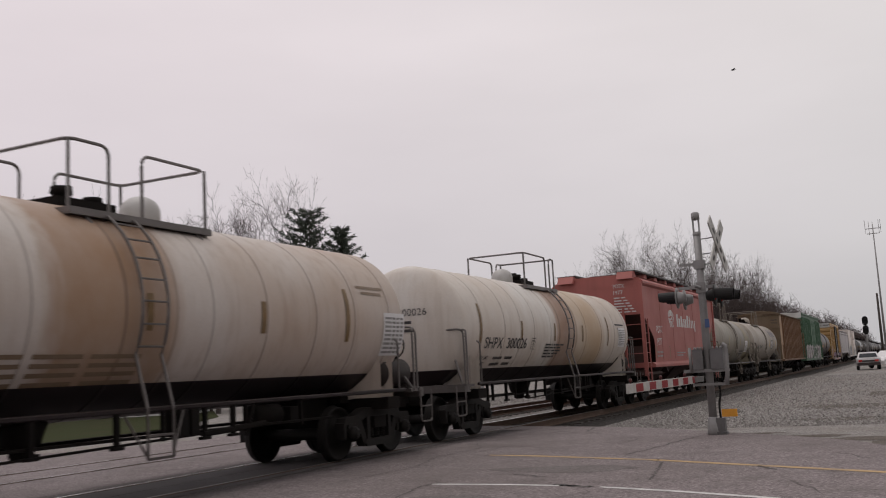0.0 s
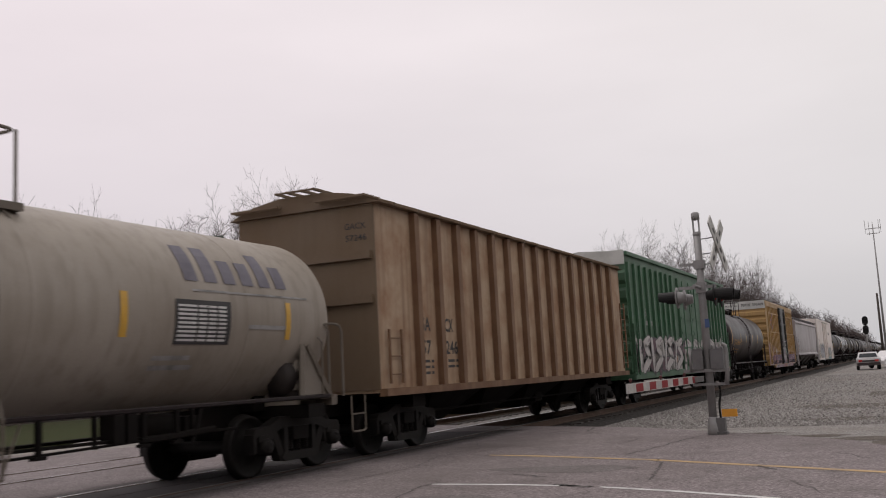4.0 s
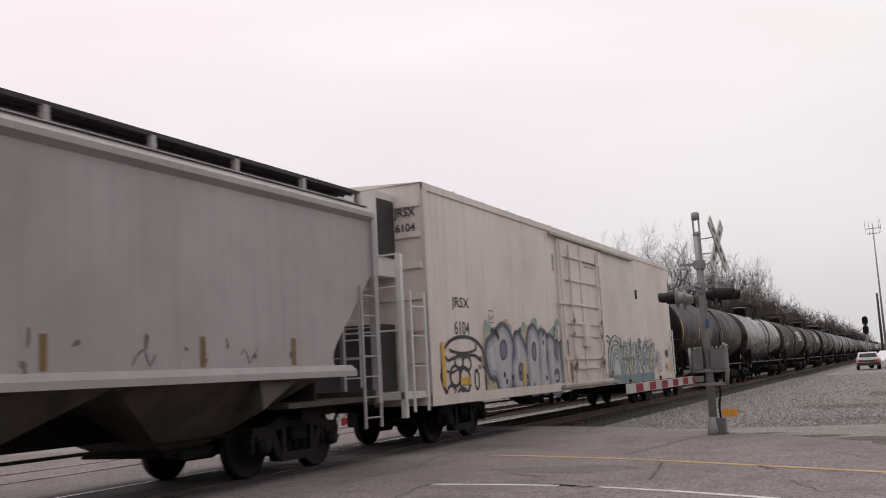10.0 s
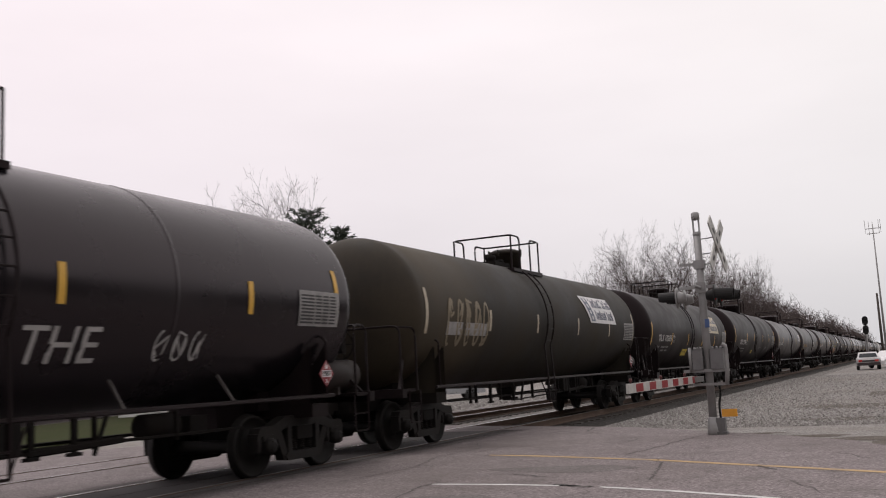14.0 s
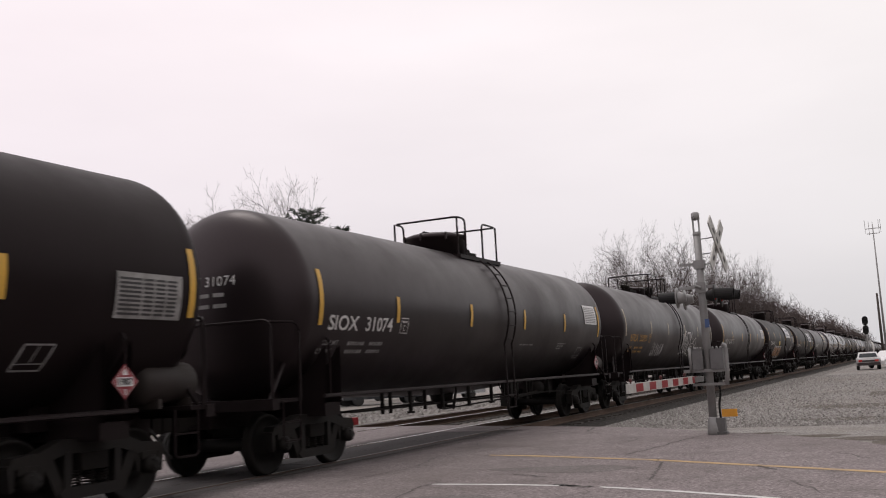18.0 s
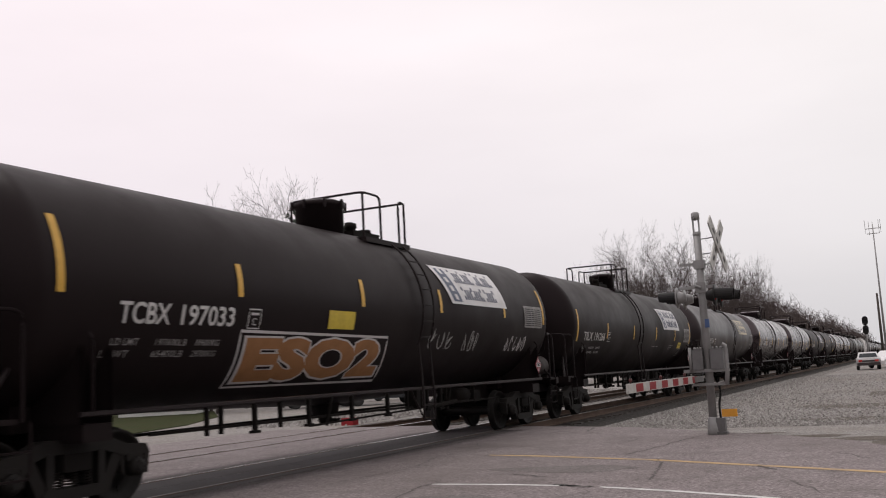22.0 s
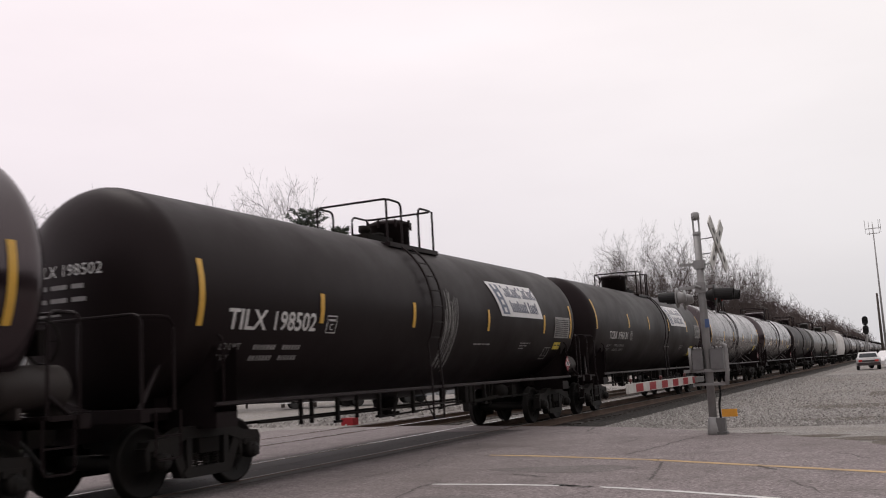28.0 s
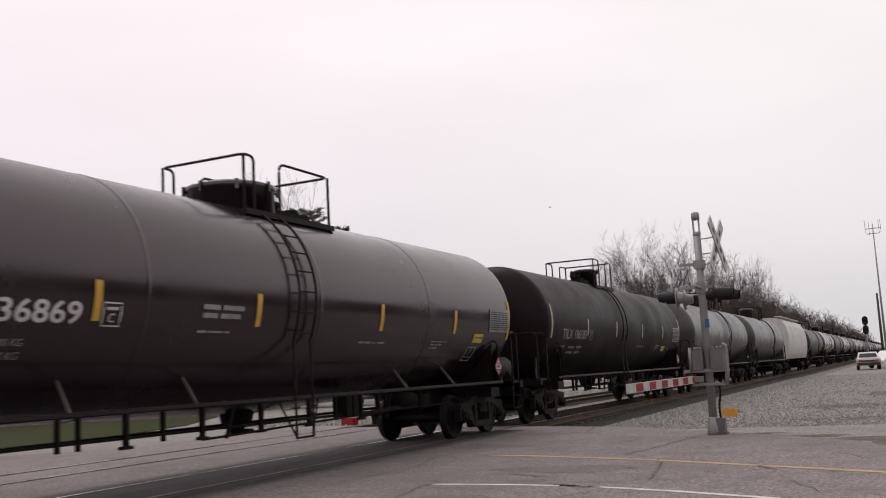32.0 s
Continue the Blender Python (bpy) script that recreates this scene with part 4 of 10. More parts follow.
    laid("stencil", many([text_bars(-6.3, 1.6 - 0.11 * i, (0.3, 0.1), 0.05, 0.06) for i in range(3)] + [text_bars(-5.2, 1.6 - 0.11 * i, (0.3, 0.2), 0.05, 0.06) for i in range(2)]), flat_x(x + 0.006), DARK_MARK, car)
    under_gear(car, 8.65, 6.3)
    CARS.append((car, 81.7))


def clad_box_car(kind, label, U, x, y, z0, z1, mat, end_mat, roof_mat, half, tc):
    car = thing("box_car", label, "box car", "cars of the freight train")
    body_shell("body", car, x, y, z0, z1, mat, roof_mat, 0.12, kind)
    under_gear(car, half, tc)
    CARS.append((car, U))
    return car


GREEN = surface("green_paint", (0.043, 0.12, 0.062), 0.55, grime=(0.10, 0.115, 0.095), dirt=0.45, streak=0.4, coarse=0.8)
GREEN_WHITE = surface("chalky_white_roof", (0.55, 0.55, 0.53), 0.7, grime=(0.25, 0.24, 0.22), dirt=0.5)
YELLOW = surface("yellow_boxcar_paint", (0.385, 0.238, 0.088), 0.55, grime=(0.22, 0.14, 0.07), dirt=0.4, streak=0.35, coarse=0.8)
DOOR_BLACK = surface("door_black_paint", (0.0075, 0.0065, 0.007), 0.42, grime=(0.03, 0.026, 0.025), dirt=0.5, streak=0.4, coarse=1.2)
REEFER = surface("white_reefer_paint", (0.70, 0.625, 0.585), 0.5, grime=(0.46, 0.39, 0.35), dirt=0.45, streak=0.3, coarse=0.5, bump=0.03)
RED_HOPPER = surface("faded_red_paint", (0.36, 0.108, 0.094), 0.6, grime=(0.27, 0.105, 0.09), dirt=0.45, streak=0.3, coarse=0.6)
GREY_HOPPER = surface("grey_hopper_paint", (0.40, 0.372, 0.380), 0.55, grime=(0.25, 0.215, 0.212), dirt=0.55, streak=0.22, coarse=0.45, bands=[(y - 0.02, y + 0.02, 0.6, (0.30, 0.268, 0.268), 0.5) for y in (-7.6, -5.2, -1.0, 2.2, 4.4)])
# soot and underside shade painted into one dark steel; also a plain dusty roof
GREY_SHADE = surface("dusty_shade_steel", (0.095, 0.078, 0.066), 0.75, grime=(0.025, 0.020, 0.017), dirt=0.8, coarse=1.6)
GRATE = surface("grating_steel", (0.03, 0.026, 0.026), 0.6, metal=0.3, dirt=0.4)


def green_box_car():
    x, y, z0, z1 = 1.50, 9.32, 0.86, 5.12
    car = clad_box_car("green painted steel body", "dark green ribbed box car with large graffiti along the sill", 99.7, x, y, z0, z1, GREEN, GREEN_WHITE, GREEN_WHITE, 10.1, 7.4)
    rib_set(car, [-9.13 + 0.815 * i for i in range(9)] + [3.43 + 0.815 * i for i in range(8)], x, z0 + 0.25, z1 - 0.35, GREEN, 0.16, 0.09)
    bm = bmesh.new()
    box(bm, x - 0.01, x + 0.10, -y, y, z0, z0 + 0.22)
    box(bm, x - 0.01, x + 0.10, -y, y, z1 - 0.12, z1)
    part("side_sill", bm, GREEN, car)
    bm = bmesh.new()
    box(bm, -x, x, -y - 0.05, -y - 0.004, z1 - 0.42, z1 + 0.05)
    part("end_panel", bm, GREEN_WHITE, car, "chalky white top of the end")
    end_corrugation(car, x, y, z0 + 0.2, z1 - 0.5, 6, GREEN)
    for k, yy in enumerate((-1.6, 0.75)):
        bm = bmesh.new()
        box(bm, x, x + 0.09, yy, yy + 2.3, z0 + 0.15, z1 - 0.4)
        dr = part("door", bm, GREEN, car, "green plug door with lock rods")
        for i in range(6):
            bm = bmesh.new()
            zz = z0 + 0.4 + i * 0.6
            box(bm, x + 0.08, x + 0.12, yy + 0.06, yy + 2.24, zz, zz + 0.10)
            part("door_rib", bm, GREEN, dr)
        for d in (0.5, 1.7):
            bm = bmesh.new()
            tube(bm, [(x + 0.15, yy + d, z0 + 0.3), (x + 0.15, yy + d, z1 - 0.5)], 0.022, 5)
            part("lock_rod", bm, GREEN, dr)
    rung_ladder(car, x + 0.12, y - 0.52, 1.0, 2.7, GREEN, 0.44, 4)
    rung_ladder(car, x + 0.12, -y + 0.1, 1.0, 2.7, GREEN, 0.44, 4)
    return car


def yellow_box_car():
    x, y, z0, z1 = 1.55, 7.85, 0.80, 5.09
    car = clad_box_car("yellow steel body", "yellow box car with black door and graffiti along its foot", 132.92, x, y, z0, z1, YELLOW, YELLOW, GREY_SHADE, 8.75, 6.2)
    ys = [-6.94 + 0.741 * i for i in range(8)] + [2.05 + 0.80 * i for i in range(8)]
    rib_set(car, ys, x, z0 + 0.1, z1 - 0.36, YELLOW, 0.09, 0.06)
    for zz in (1.70, 3.00, 4.27):
        bm = bmesh.new()
        box(bm, x - 0.01, x + 0.045, -y + 0.91, -1.35, zz, zz + 0.07)
        box(bm, x - 0.01, x + 0.045, 1.95, y - 0.55, zz, zz + 0.07)
        part("belt_rail", bm, YELLOW, car)
    bm = bmesh.new()
    box(bm, x - 0.01, x + 0.055, -y, y, z1 - 0.34, z1)
    part("top_chord", bm, YELLOW, car)
    bm = bmesh.new()
    prism(bm, [(-5.1, 0.62), (5.2, 0.62), (6.0, 0.84), (-6.0, 0.84)], x - 0.10, x + 0.05)
    part("fish_belly_sill", bm, YELLOW, car)
    bm = bmesh.new()
    box(bm, x, x + 0.10, -1.40, 1.85, z0 + 0.05, z1 - 0.22)
    d = part("sliding_door", bm, DOOR_BLACK, car, "black ribbed sliding door")
    for zz in (1.30, 2.46, 3.66, 4.62):
        bm = bmesh.new()
        box(bm, x + 0.09, x + 0.14, -1.30, 1.75, zz, zz + 0.07)
        part("door_rib", bm, DOOR_BLACK, d)
    for yy in (-0.76, 1.05):
        bm = bmesh.new()
        box(bm, x + 0.09, x + 0.135, yy, yy + 0.06, z0 + 0.1, z1 - 0.3)
        part("door_post", bm, DOOR_BLACK, d)
    for yy in (-1.40, 1.75):
        bm = bmesh.new()
        box(bm, x + 0.09, x + 0.16, yy, yy + 0.10, z0 + 0.05, z1 - 0.25)
        part("door_edge", bm, DOOR_BLACK, d)
    bm = bmesh.new()
    tube(bm, [(x + 0.2, 0.55, 1.2), (x + 0.2, 0.55, 4.5)], 0.022, 6)
    box(bm, x + 0.13, x + 0.24, 0.45, 0.65, 1.9, 2.1)
    part("lock_rod", bm, DOOR_BLACK, d)
    bm = bmesh.new()
    box(bm, x + 0.05, x + 0.12, -5.68, -1.4, z1 - 0.11, z1 - 0.04)
    box(bm, x + 0.05, x + 0.12, 5.2, 6.1, z1 - 0.11, z1 - 0.04)
    part("door_track", bm, surface("pale_rubbed_steel", (0.60, 0.44, 0.26), 0.5, dirt=0.4), car)
    end_corrugation(car, x, y, z0 + 0.3, z1 - 0.55, 7, YELLOW)
    bm = bmesh.new()
    box(bm, -x, x, -y - 0.05, -y - 0.004, z1 - 0.5, z1 + 0.03)
    part("end_panel", bm, GREEN_WHITE, car, "white band across the top of the end")
    numbers(car, "FBOX  502409", 0.05, z1 - 0.30, 0.23, DARK_MARK, flat_y(-y - 0.056))
    numbers(car, "EXCESS HEIGHT CAR", -1.45, z1 - 0.28, 0.13, DARK_MARK, flat_y(-y - 0.056))
    rung_ladder(car, x + 0.07, -y + 0.1, 0.9, 2.9, YELLOW, 0.46, 4)
    rung_ladder(car, x + 0.07, y - 0.56, 0.9, 2.9, YELLOW, 0.46, 4)
    return car


def white_reefer():
    x, y, z0, z1 = 1.55, 10.4, 0.80, 5.05
    car = thing("reefer_car", "white smooth-sided refrigerator car with a plug door and graffiti", "refrigerator car", "cars of the freight train")
    body_shell("body", car, x, y, z0, z1, REEFER, REEFER, 0.10, "smooth cream-white body")
    under_gear(car, 11.2, 8.0)
    bm = bmesh.new()
    prism(bm, [(-4.5, 0.72), (-4.2, 0.60), (-3.9, 0.52), (-3.45, 0.56), (-3.0, 0.72)], 0.75, 1.15)
    part("equipment_box", bm, STEEL_DARK, car, "dark trough-shaped equipment case", bevel=0.02)
    for y0, y1, r in ((-0.95, -0.55, 0.12), (-0.50, -0.12, 0.14)):
        bm = bmesh.new()
        lathe(bm, [(y0, 0.03), (y0 + 0.04, r), (y1 - 0.04, r), (y1, 0.03)], 0.56, 14, "y", cx=0.95)
        part("air_reservoir", bm, STEEL_DARK, car, "dark air reservoir")
    for pts, r in (([(1.0, -3.0, 0.66), (1.0, -2.45, 0.62), (1.0, -2.35, 0.70)], 0.022), ([(1.0, -2.9, 0.58), (1.0, -1.7, 0.56)], 0.014), ([(1.0, -2.4, 0.66), (1.0, -1.4, 0.64), (1.0, -1.38, 0.56)], 0.025), ([(1.0, -1.5, 0.66), (1.0, 0.2, 0.66), (1.0, 0.1, 0.52)], 0.03), ([(1.0, 0.1, 0.54), (1.0, 0.55, 0.56), (1.0, 3.2, 0.64)], 0.018), ([(1.0, 0.2, 0.52), (1.0, 3.2, 0.46)], 0.014), ([(0.9, -7.0, 0.34), (0.95, -4.3, 0.44), (1.0, -2.2, 0.47)], 0.018)):
        bm = bmesh.new()
        tube(bm, pts, r, 6)
        part("brake_rod", bm, STEEL_DARK, car)
    for y0, z0_, z1_ in ((-2.97, 0.50, 0.72), (-2.2, 0.44, 0.72), (-1.65, 0.46, 0.70), (1.22, 0.54, 0.70)):
        bm = bmesh.new()
        box(bm, 0.95, 1.05, y0 - 0.05, y0 + 0.05, z0_, z1_)
        part("brake_lever", bm, STEEL_DARK, car)
    sd = x
    bm = bmesh.new()
    box(bm, x - 0.01, x + 0.03, -y, y, z1 - 0.13, z1 + 0.01)
    box(bm, x - 0.01, x + 0.03, -y, y, z0 - 0.02, z0 + 0.18)
    box(bm, x - 0.01, x + 0.04, -y, -y + 0.16, z0, z1)
    part("trim", bm, REEFER, car)
    bm = bmesh.new()
    box(bm, x, x + 0.07, -2.75, 1.25, z0 + 0.05, z1 - 0.28)
    door = part("plug_door", bm, REEFER, car, "white plug door with frame and lock rods", bevel=0.012)
    for zz, a, b_ in ((4.35, -2.55, 1.0), (3.72, -2.55, 1.0), (3.06, -2.85, 1.1), (2.55, -2.55, 1.0), (2.22, -2.0, 0.5), (1.60, -2.7, 1.05), (1.34, -2.0, 0.5)):
        bm = bmesh.new()
        box(bm, x + 0.06, x + 0.115, a, b_, zz - 0.03, zz + 0.035)
        part("door_rib", bm, REEFER, door)
    for yy, wd in ((-2.60, 0.14), (-0.93, 0.12), (0.92, 0.12)):
        bm = bmesh.new()
        box(bm, x + 0.06, x + 0.105, yy, yy + wd, z0 + 0.2, z1 - 0.3)
        part("door_post", bm, REEFER, door)
    for yy in (-2.03, 0.48):
        bm = bmesh.new()
        tube(bm, [(x + 0.15, yy, z0 + 0.15), (x + 0.15, yy, z1 - 0.4)], 0.03, 6)
        for zz in (1.40, 2.56, 3.06, 3.72, 4.35):
            box(bm, x + 0.1, x + 0.18, yy - 0.06, yy + 0.06, zz - 0.05, zz + 0.06)
        part("lock_rod", bm, REEFER, door, "white upright lock rod")
    bm = bmesh.new()
    box(bm, x + 0.03, x + 0.12, -3.3, 5.0, z1 - 0.24, z1 - 0.17)
    box(bm, x + 0.03, x + 0.14, -3.0, 2.2, z0 + 0.05, z0 + 0.12)
    part("door_track", bm, surface("weathered_track", (0.40, 0.37, 0.33), 0.6, dirt=0.5), car)
    # refrigerating unit and the end frame
    WHITE_SHELL = surface("white_moulded_shell", (0.68, 0.67, 0.66), 0.4, dirt=0.15, bump=0.02)
    bm = bmesh.new()
    box(bm, -1.1, 0.95, -y - 0.72, -y - 0.04, 3.25, 4.86)
    part("cooling_unit", bm, WHITE_SHELL, car, "white rounded refrigeration unit", bevel=0.10)
    bm = bmesh.new()
    box(bm, 0.55, 0.98, -y - 0.70, -y - 0.10, 3.62, 4.72)
    part("intake_grille", bm, DARK_MARK, car, "black intake grille", bevel=0.06)
    for zz in (1.6, 2.2, 2.8, 3.4, 4.0, 4.6):
        shared("end_stiffener", "reefer_stiffener", lambda bm: box(bm, -1.5, 1.5, -y - 0.05, -y, 0, 0.12), REEFER, car, (0, 0, zz))
    bm = bmesh.new()
    for xx in (-1.42, 1.42):
        box(bm, xx - 0.05, xx + 0.05, -y - 0.85, -y - 0.75, 0.62, 3.6)
    box(bm, -1.45, 1.45, -y - 0.85, -y, 0.95, 1.08)
    for zz in (2.2, 3.0, 3.6):
        tube(bm, [(-1.42, -y - 0.8, zz), (1.42, -y - 0.8, zz)], 0.018, 5)
    part("end_frame", bm, WHITE_SHELL, car, "white end platform frame with rails")
    bm = bmesh.new()
    box(bm, -1.3, 0.9, -y - 0.7, -y - 0.1, 1.10, 2.35)
    part("fuel_tank_box", bm, DARK_MARK, car, "dark box on the end platform", bevel=0.04)
    rung_ladder(car, x + 0.06, -y - 0.78, 0.72, 2.9, WHITE_SHELL, 0.55, 4)
    rung_ladder(car, 0.2, -y - 0.9, 1.2, 4.0, WHITE_SHELL, 0.40, 8, "x")
    rung_ladder(car, x + 0.06, y - 0.5, 0.9, 2.6, WHITE_SHELL, 0.42, 4)
    w = flat_x(x + 0.006)
    laid("car_number", apart([fitted("JRSX", -9.30, -8.46, 2.63, 2.90, 0.01), fitted("6104", -9.22, -8.50, 2.14, 2.41, 0.01)]), w, DARK_MARK, car, "black reporting mark and number")
    numbers(car, "JRSX", 0.98, 4.42, 0.22, DARK_MARK, flat_y(-y - 0.056))
    numbers(car, "6104", 0.98, 4.12, 0.22, DARK_MARK, flat_y(-y - 0.056))
    laid("plate_mark", many([stroke([(-7.45, 2.42), (-7.2, 2.42), (-7.2, 2.68), (-7.45, 2.68), (-7.45, 2.42)], 0.02), fitted("F", -7.36, -7.29, 2.46, 2.56)]), w, DARK_MARK, car)
    laid("weight_stencil", apart([fitted("159300", -8.15, -7.75, 1.60, 1.70), fitted("103700", -8.15, -7.75, 1.42, 1.52)]), w, DARK_MARK, car)
    CARS.append((car, 175.0))
    return car


def ledge(bm, edge, y0, y1):
    """A beam across the car whose two edges have the outline (x, z), from y0 to y1."""
    o = edge + [(-x, z) for x, z in reversed(edge)]
    a, b = [bm.verts.new((x, y0, z)) for x, z in o], [bm.verts.new((x, y1, z)) for x, z in o]
    skin_flat(bm, a, b)
    bm.faces.new(a[::-1])
    bm.faces.new(b)


def covered_hopper(U, label, name_mat, y, z_sill, z_eave, bevel_top, bevel_bottom, half, tc, bays, side_x=1.58, shade=None, board_z=0.42, posts=9, gusset=False, peak=0.30):
    car = thing("covered_hopper_car", label, "hopper car", "cars of the freight train")
    # shade: darker copy of the body paint, with soot and underside shade painted in
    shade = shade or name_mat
    (ya, za), (yb, zb) = bevel_top, bevel_bottom
    # side sheets, then the slope sheets between them
    for s in (1, -1):
        bm = bmesh.new()
        o = [(-y, z_eave), (-y, za), (-yb - 0.06, zb + 0.06), (-yb + 0.06, zb - 0.10), (-yb + 0.09, zb - 0.22), (-yb + 0.05, z_sill + 0.17), (-yb - 0.06, z_sill + 0.08), (-yb - 0.3, z_sill + 0.05), (-yb - 0.3, z_sill)]
        o += [(-p, q) for p, q in reversed(o)]
        prism(bm, o, s * side_x - 0.012 * s, s * side_x)
        part("side_sheet", bm, name_mat, car, "plain painted side sheet")
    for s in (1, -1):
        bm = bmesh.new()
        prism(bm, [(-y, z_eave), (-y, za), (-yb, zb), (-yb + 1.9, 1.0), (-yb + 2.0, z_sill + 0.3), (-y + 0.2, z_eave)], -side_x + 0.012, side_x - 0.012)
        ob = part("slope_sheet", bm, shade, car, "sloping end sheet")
        if s < 0:
            ob.matrix_basis = pose(0, 0, 0, 0, 0, 180)
    bm = bmesh.new()
    ledge(bm, [(side_x + 0.10, z_sill - 0.02), (side_x + 0.10, z_sill + 0.07), (side_x, z_sill + 0.16)], -yb - 0.45, yb + 0.45)
    part("side_sill", bm, name_mat, car)
    bm = bmesh.new()
    ledge(bm, [(side_x, z_eave - 0.13), (side_x + 0.09, z_eave - 0.06), (side_x + 0.09, z_eave + 0.02), (side_x - 0.06, z_eave + 0.15)], -y - 0.03, y + 0.03)
    part("top_chord", bm, name_mat, car)
    bm = bmesh.new()
    pts = [(-side_x, z_eave + 0.14), (-0.75, z_eave + 0.12 + 0.6 * peak), (0, z_eave + peak), (0.75, z_eave + 0.12 + 0.6 * peak), (side_x, z_eave + 0.14)]
    a = [bm.verts.new((px, -y, pz)) for px, pz in pts]
    b = [bm.verts.new((px, y, pz)) for px, pz in pts]
    skin_flat(bm, a, b)
    bm.faces.new(a)
    bm.faces.new(b[::-1])
    part("roof", bm, name_mat, car)
    bm = bmesh.new()
    box(bm, -0.42, 0.42, -y + 0.6, y - 0.6, z_eave + peak - 0.08, z_eave + peak + 0.08)
    part("hatch", bm, shade, car, "long roof hatch", bevel=0.03)
    # running boards on posts
    zt = z_eave + board_z
    for s in (1, -1):
        def board(bm):
            n = int(2 * y / 0.05)
            for i in range(n):
                yy = -y + 0.1 + (2 * y - 0.2) * i / (n - 1)
                box(bm, 0.78, 1.42, yy - 0.012, yy + 0.012, zt - 0.045, zt)
            for xx in (0.78, 0.94, 1.10, 1.26, 1.42):
                box(bm, xx - 0.014, xx + 0.014, -y, y, zt - 0.055, zt + 0.005)
        shared("running_board", ("board", y, zt), board, GRATE, car, flip=s < 0)
    for i in range(posts):
        yy = -y + 0.05 + (2 * y - 0.1) * i / (posts - 1)
        for s in (1, -1):
            def post(bm):
                prism(bm, [(-0.30, 0), (0.30, 0), (0.14, board_z - 0.16), (-0.14, board_z - 0.16)], 0.80, 1.36) if gusset else prism(bm, [(-0.05, 0), (0.05, 0), (0.04, board_z - 0.16), (-0.04, board_z - 0.16)], 1.36, 1.44)
            shared("board_bracket", ("bpost", board_z, gusset), post, name_mat, car, (0, yy, z_eave + 0.12), flip=s < 0)
    # corner posts, end frames and ladders
    for s in (1, -1):
        def corner(bm):
            for xx in (-side_x, side_x):
                box(bm, xx - 0.06, xx + 0.06, -y - 0.12, -y - 0.0, 0.95, z_eave)
            box(bm, -side_x, side_x, -y - 0.02, -y, bevel_top[1] - 0.05, z_eave)
            for xx in (-0.92, 0.92):
                box(bm, xx - 0.035, xx + 0.035, -y - 0.10, -y - 0.02, 1.15, bevel_top[1] + 0.2)
            for zz in (1.72, 2.22, 2.72):
                tube(bm, [(-side_x, -y - 0.08, zz), (side_x, -y - 0.08, zz)], 0.014, 5)
        shared("end_frame", ("corner", y, z_eave, side_x), corner, name_mat, car, flip=s < 0)

        # dark plates added to close the shaded gap below the slope sheets
        shared("shear_plate", ("shear", y, side_x), lambda bm: box(bm, -side_x + 0.08, side_x - 0.08, -half + 0.45, -yb + 1.2, 0.98, 1.06), shade, car, flip=s < 0, label="deck over the truck, soot and shade painted into its colour")
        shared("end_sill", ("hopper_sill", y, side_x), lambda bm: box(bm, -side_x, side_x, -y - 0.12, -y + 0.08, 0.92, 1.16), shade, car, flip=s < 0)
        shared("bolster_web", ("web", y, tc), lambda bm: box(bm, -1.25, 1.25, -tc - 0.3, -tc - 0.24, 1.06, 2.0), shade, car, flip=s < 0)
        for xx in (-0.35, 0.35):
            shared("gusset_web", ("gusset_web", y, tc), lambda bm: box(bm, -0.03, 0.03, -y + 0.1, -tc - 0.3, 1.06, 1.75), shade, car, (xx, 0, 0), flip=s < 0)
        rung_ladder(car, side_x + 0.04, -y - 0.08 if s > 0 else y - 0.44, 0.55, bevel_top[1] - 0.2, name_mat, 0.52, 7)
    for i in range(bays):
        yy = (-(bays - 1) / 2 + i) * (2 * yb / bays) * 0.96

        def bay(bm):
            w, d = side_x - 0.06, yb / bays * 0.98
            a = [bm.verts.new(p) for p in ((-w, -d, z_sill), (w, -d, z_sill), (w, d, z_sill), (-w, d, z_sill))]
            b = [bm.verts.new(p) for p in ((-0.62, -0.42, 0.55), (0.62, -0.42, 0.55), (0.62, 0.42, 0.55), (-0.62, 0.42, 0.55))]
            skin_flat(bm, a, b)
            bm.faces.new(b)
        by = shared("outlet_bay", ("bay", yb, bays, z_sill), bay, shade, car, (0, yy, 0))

        def gate(bm):
            box(bm, -0.75, 0.75, -0.48, 0.48, 0.46, 0.55)
            box(bm, 0.7, 0.85, -0.3, 0.3, 0.42, 0.52)
        shared("outlet_gate", "hgate", gate, STEEL_DARK, by)
    under_gear(car, half, tc)
    CARS.append((car, U))
    return car


# ---- ground, road and tracks ----
ASPHALT = ground_mat("worn_asphalt", ((0.10, 0.082, 0.082), (0.165, 0.139, 0.140), (0.20, 0.171, 0.172), (0.30, 0.260, 0.261)), 42, 0.22, (0.125, 0.105, 0.10), 0.8, 0.3, rough=0.85, blotch=0.45)
GRAVEL = ground_mat("gravel_ground", ((0.15, 0.138, 0.13), (0.235, 0.22, 0.208), (0.28, 0.262, 0.25), (0.37, 0.35, 0.335)), 32, 0.12, (0.19, 0.163, 0.14), 0.9, 0.7, gap=0.35)
FIELD = surface("winter_field", (0.22, 0.21, 0.17), 0.95, grime=(0.12, 0.13, 0.07), dirt=0.7, fine=8, coarse=0.08, bump=0.6, spec=0.05)
RAIL_TOP = surface("polished_rail", (0.66, 0.64, 0.62), 0.2, metal=1.0, dirt=0.08, bump=0.0)
RAIL_DULL = surface("dull_rail_top", (0.16, 0.145, 0.14), 0.45, metal=0.6, dirt=0.4, bump=0.0)
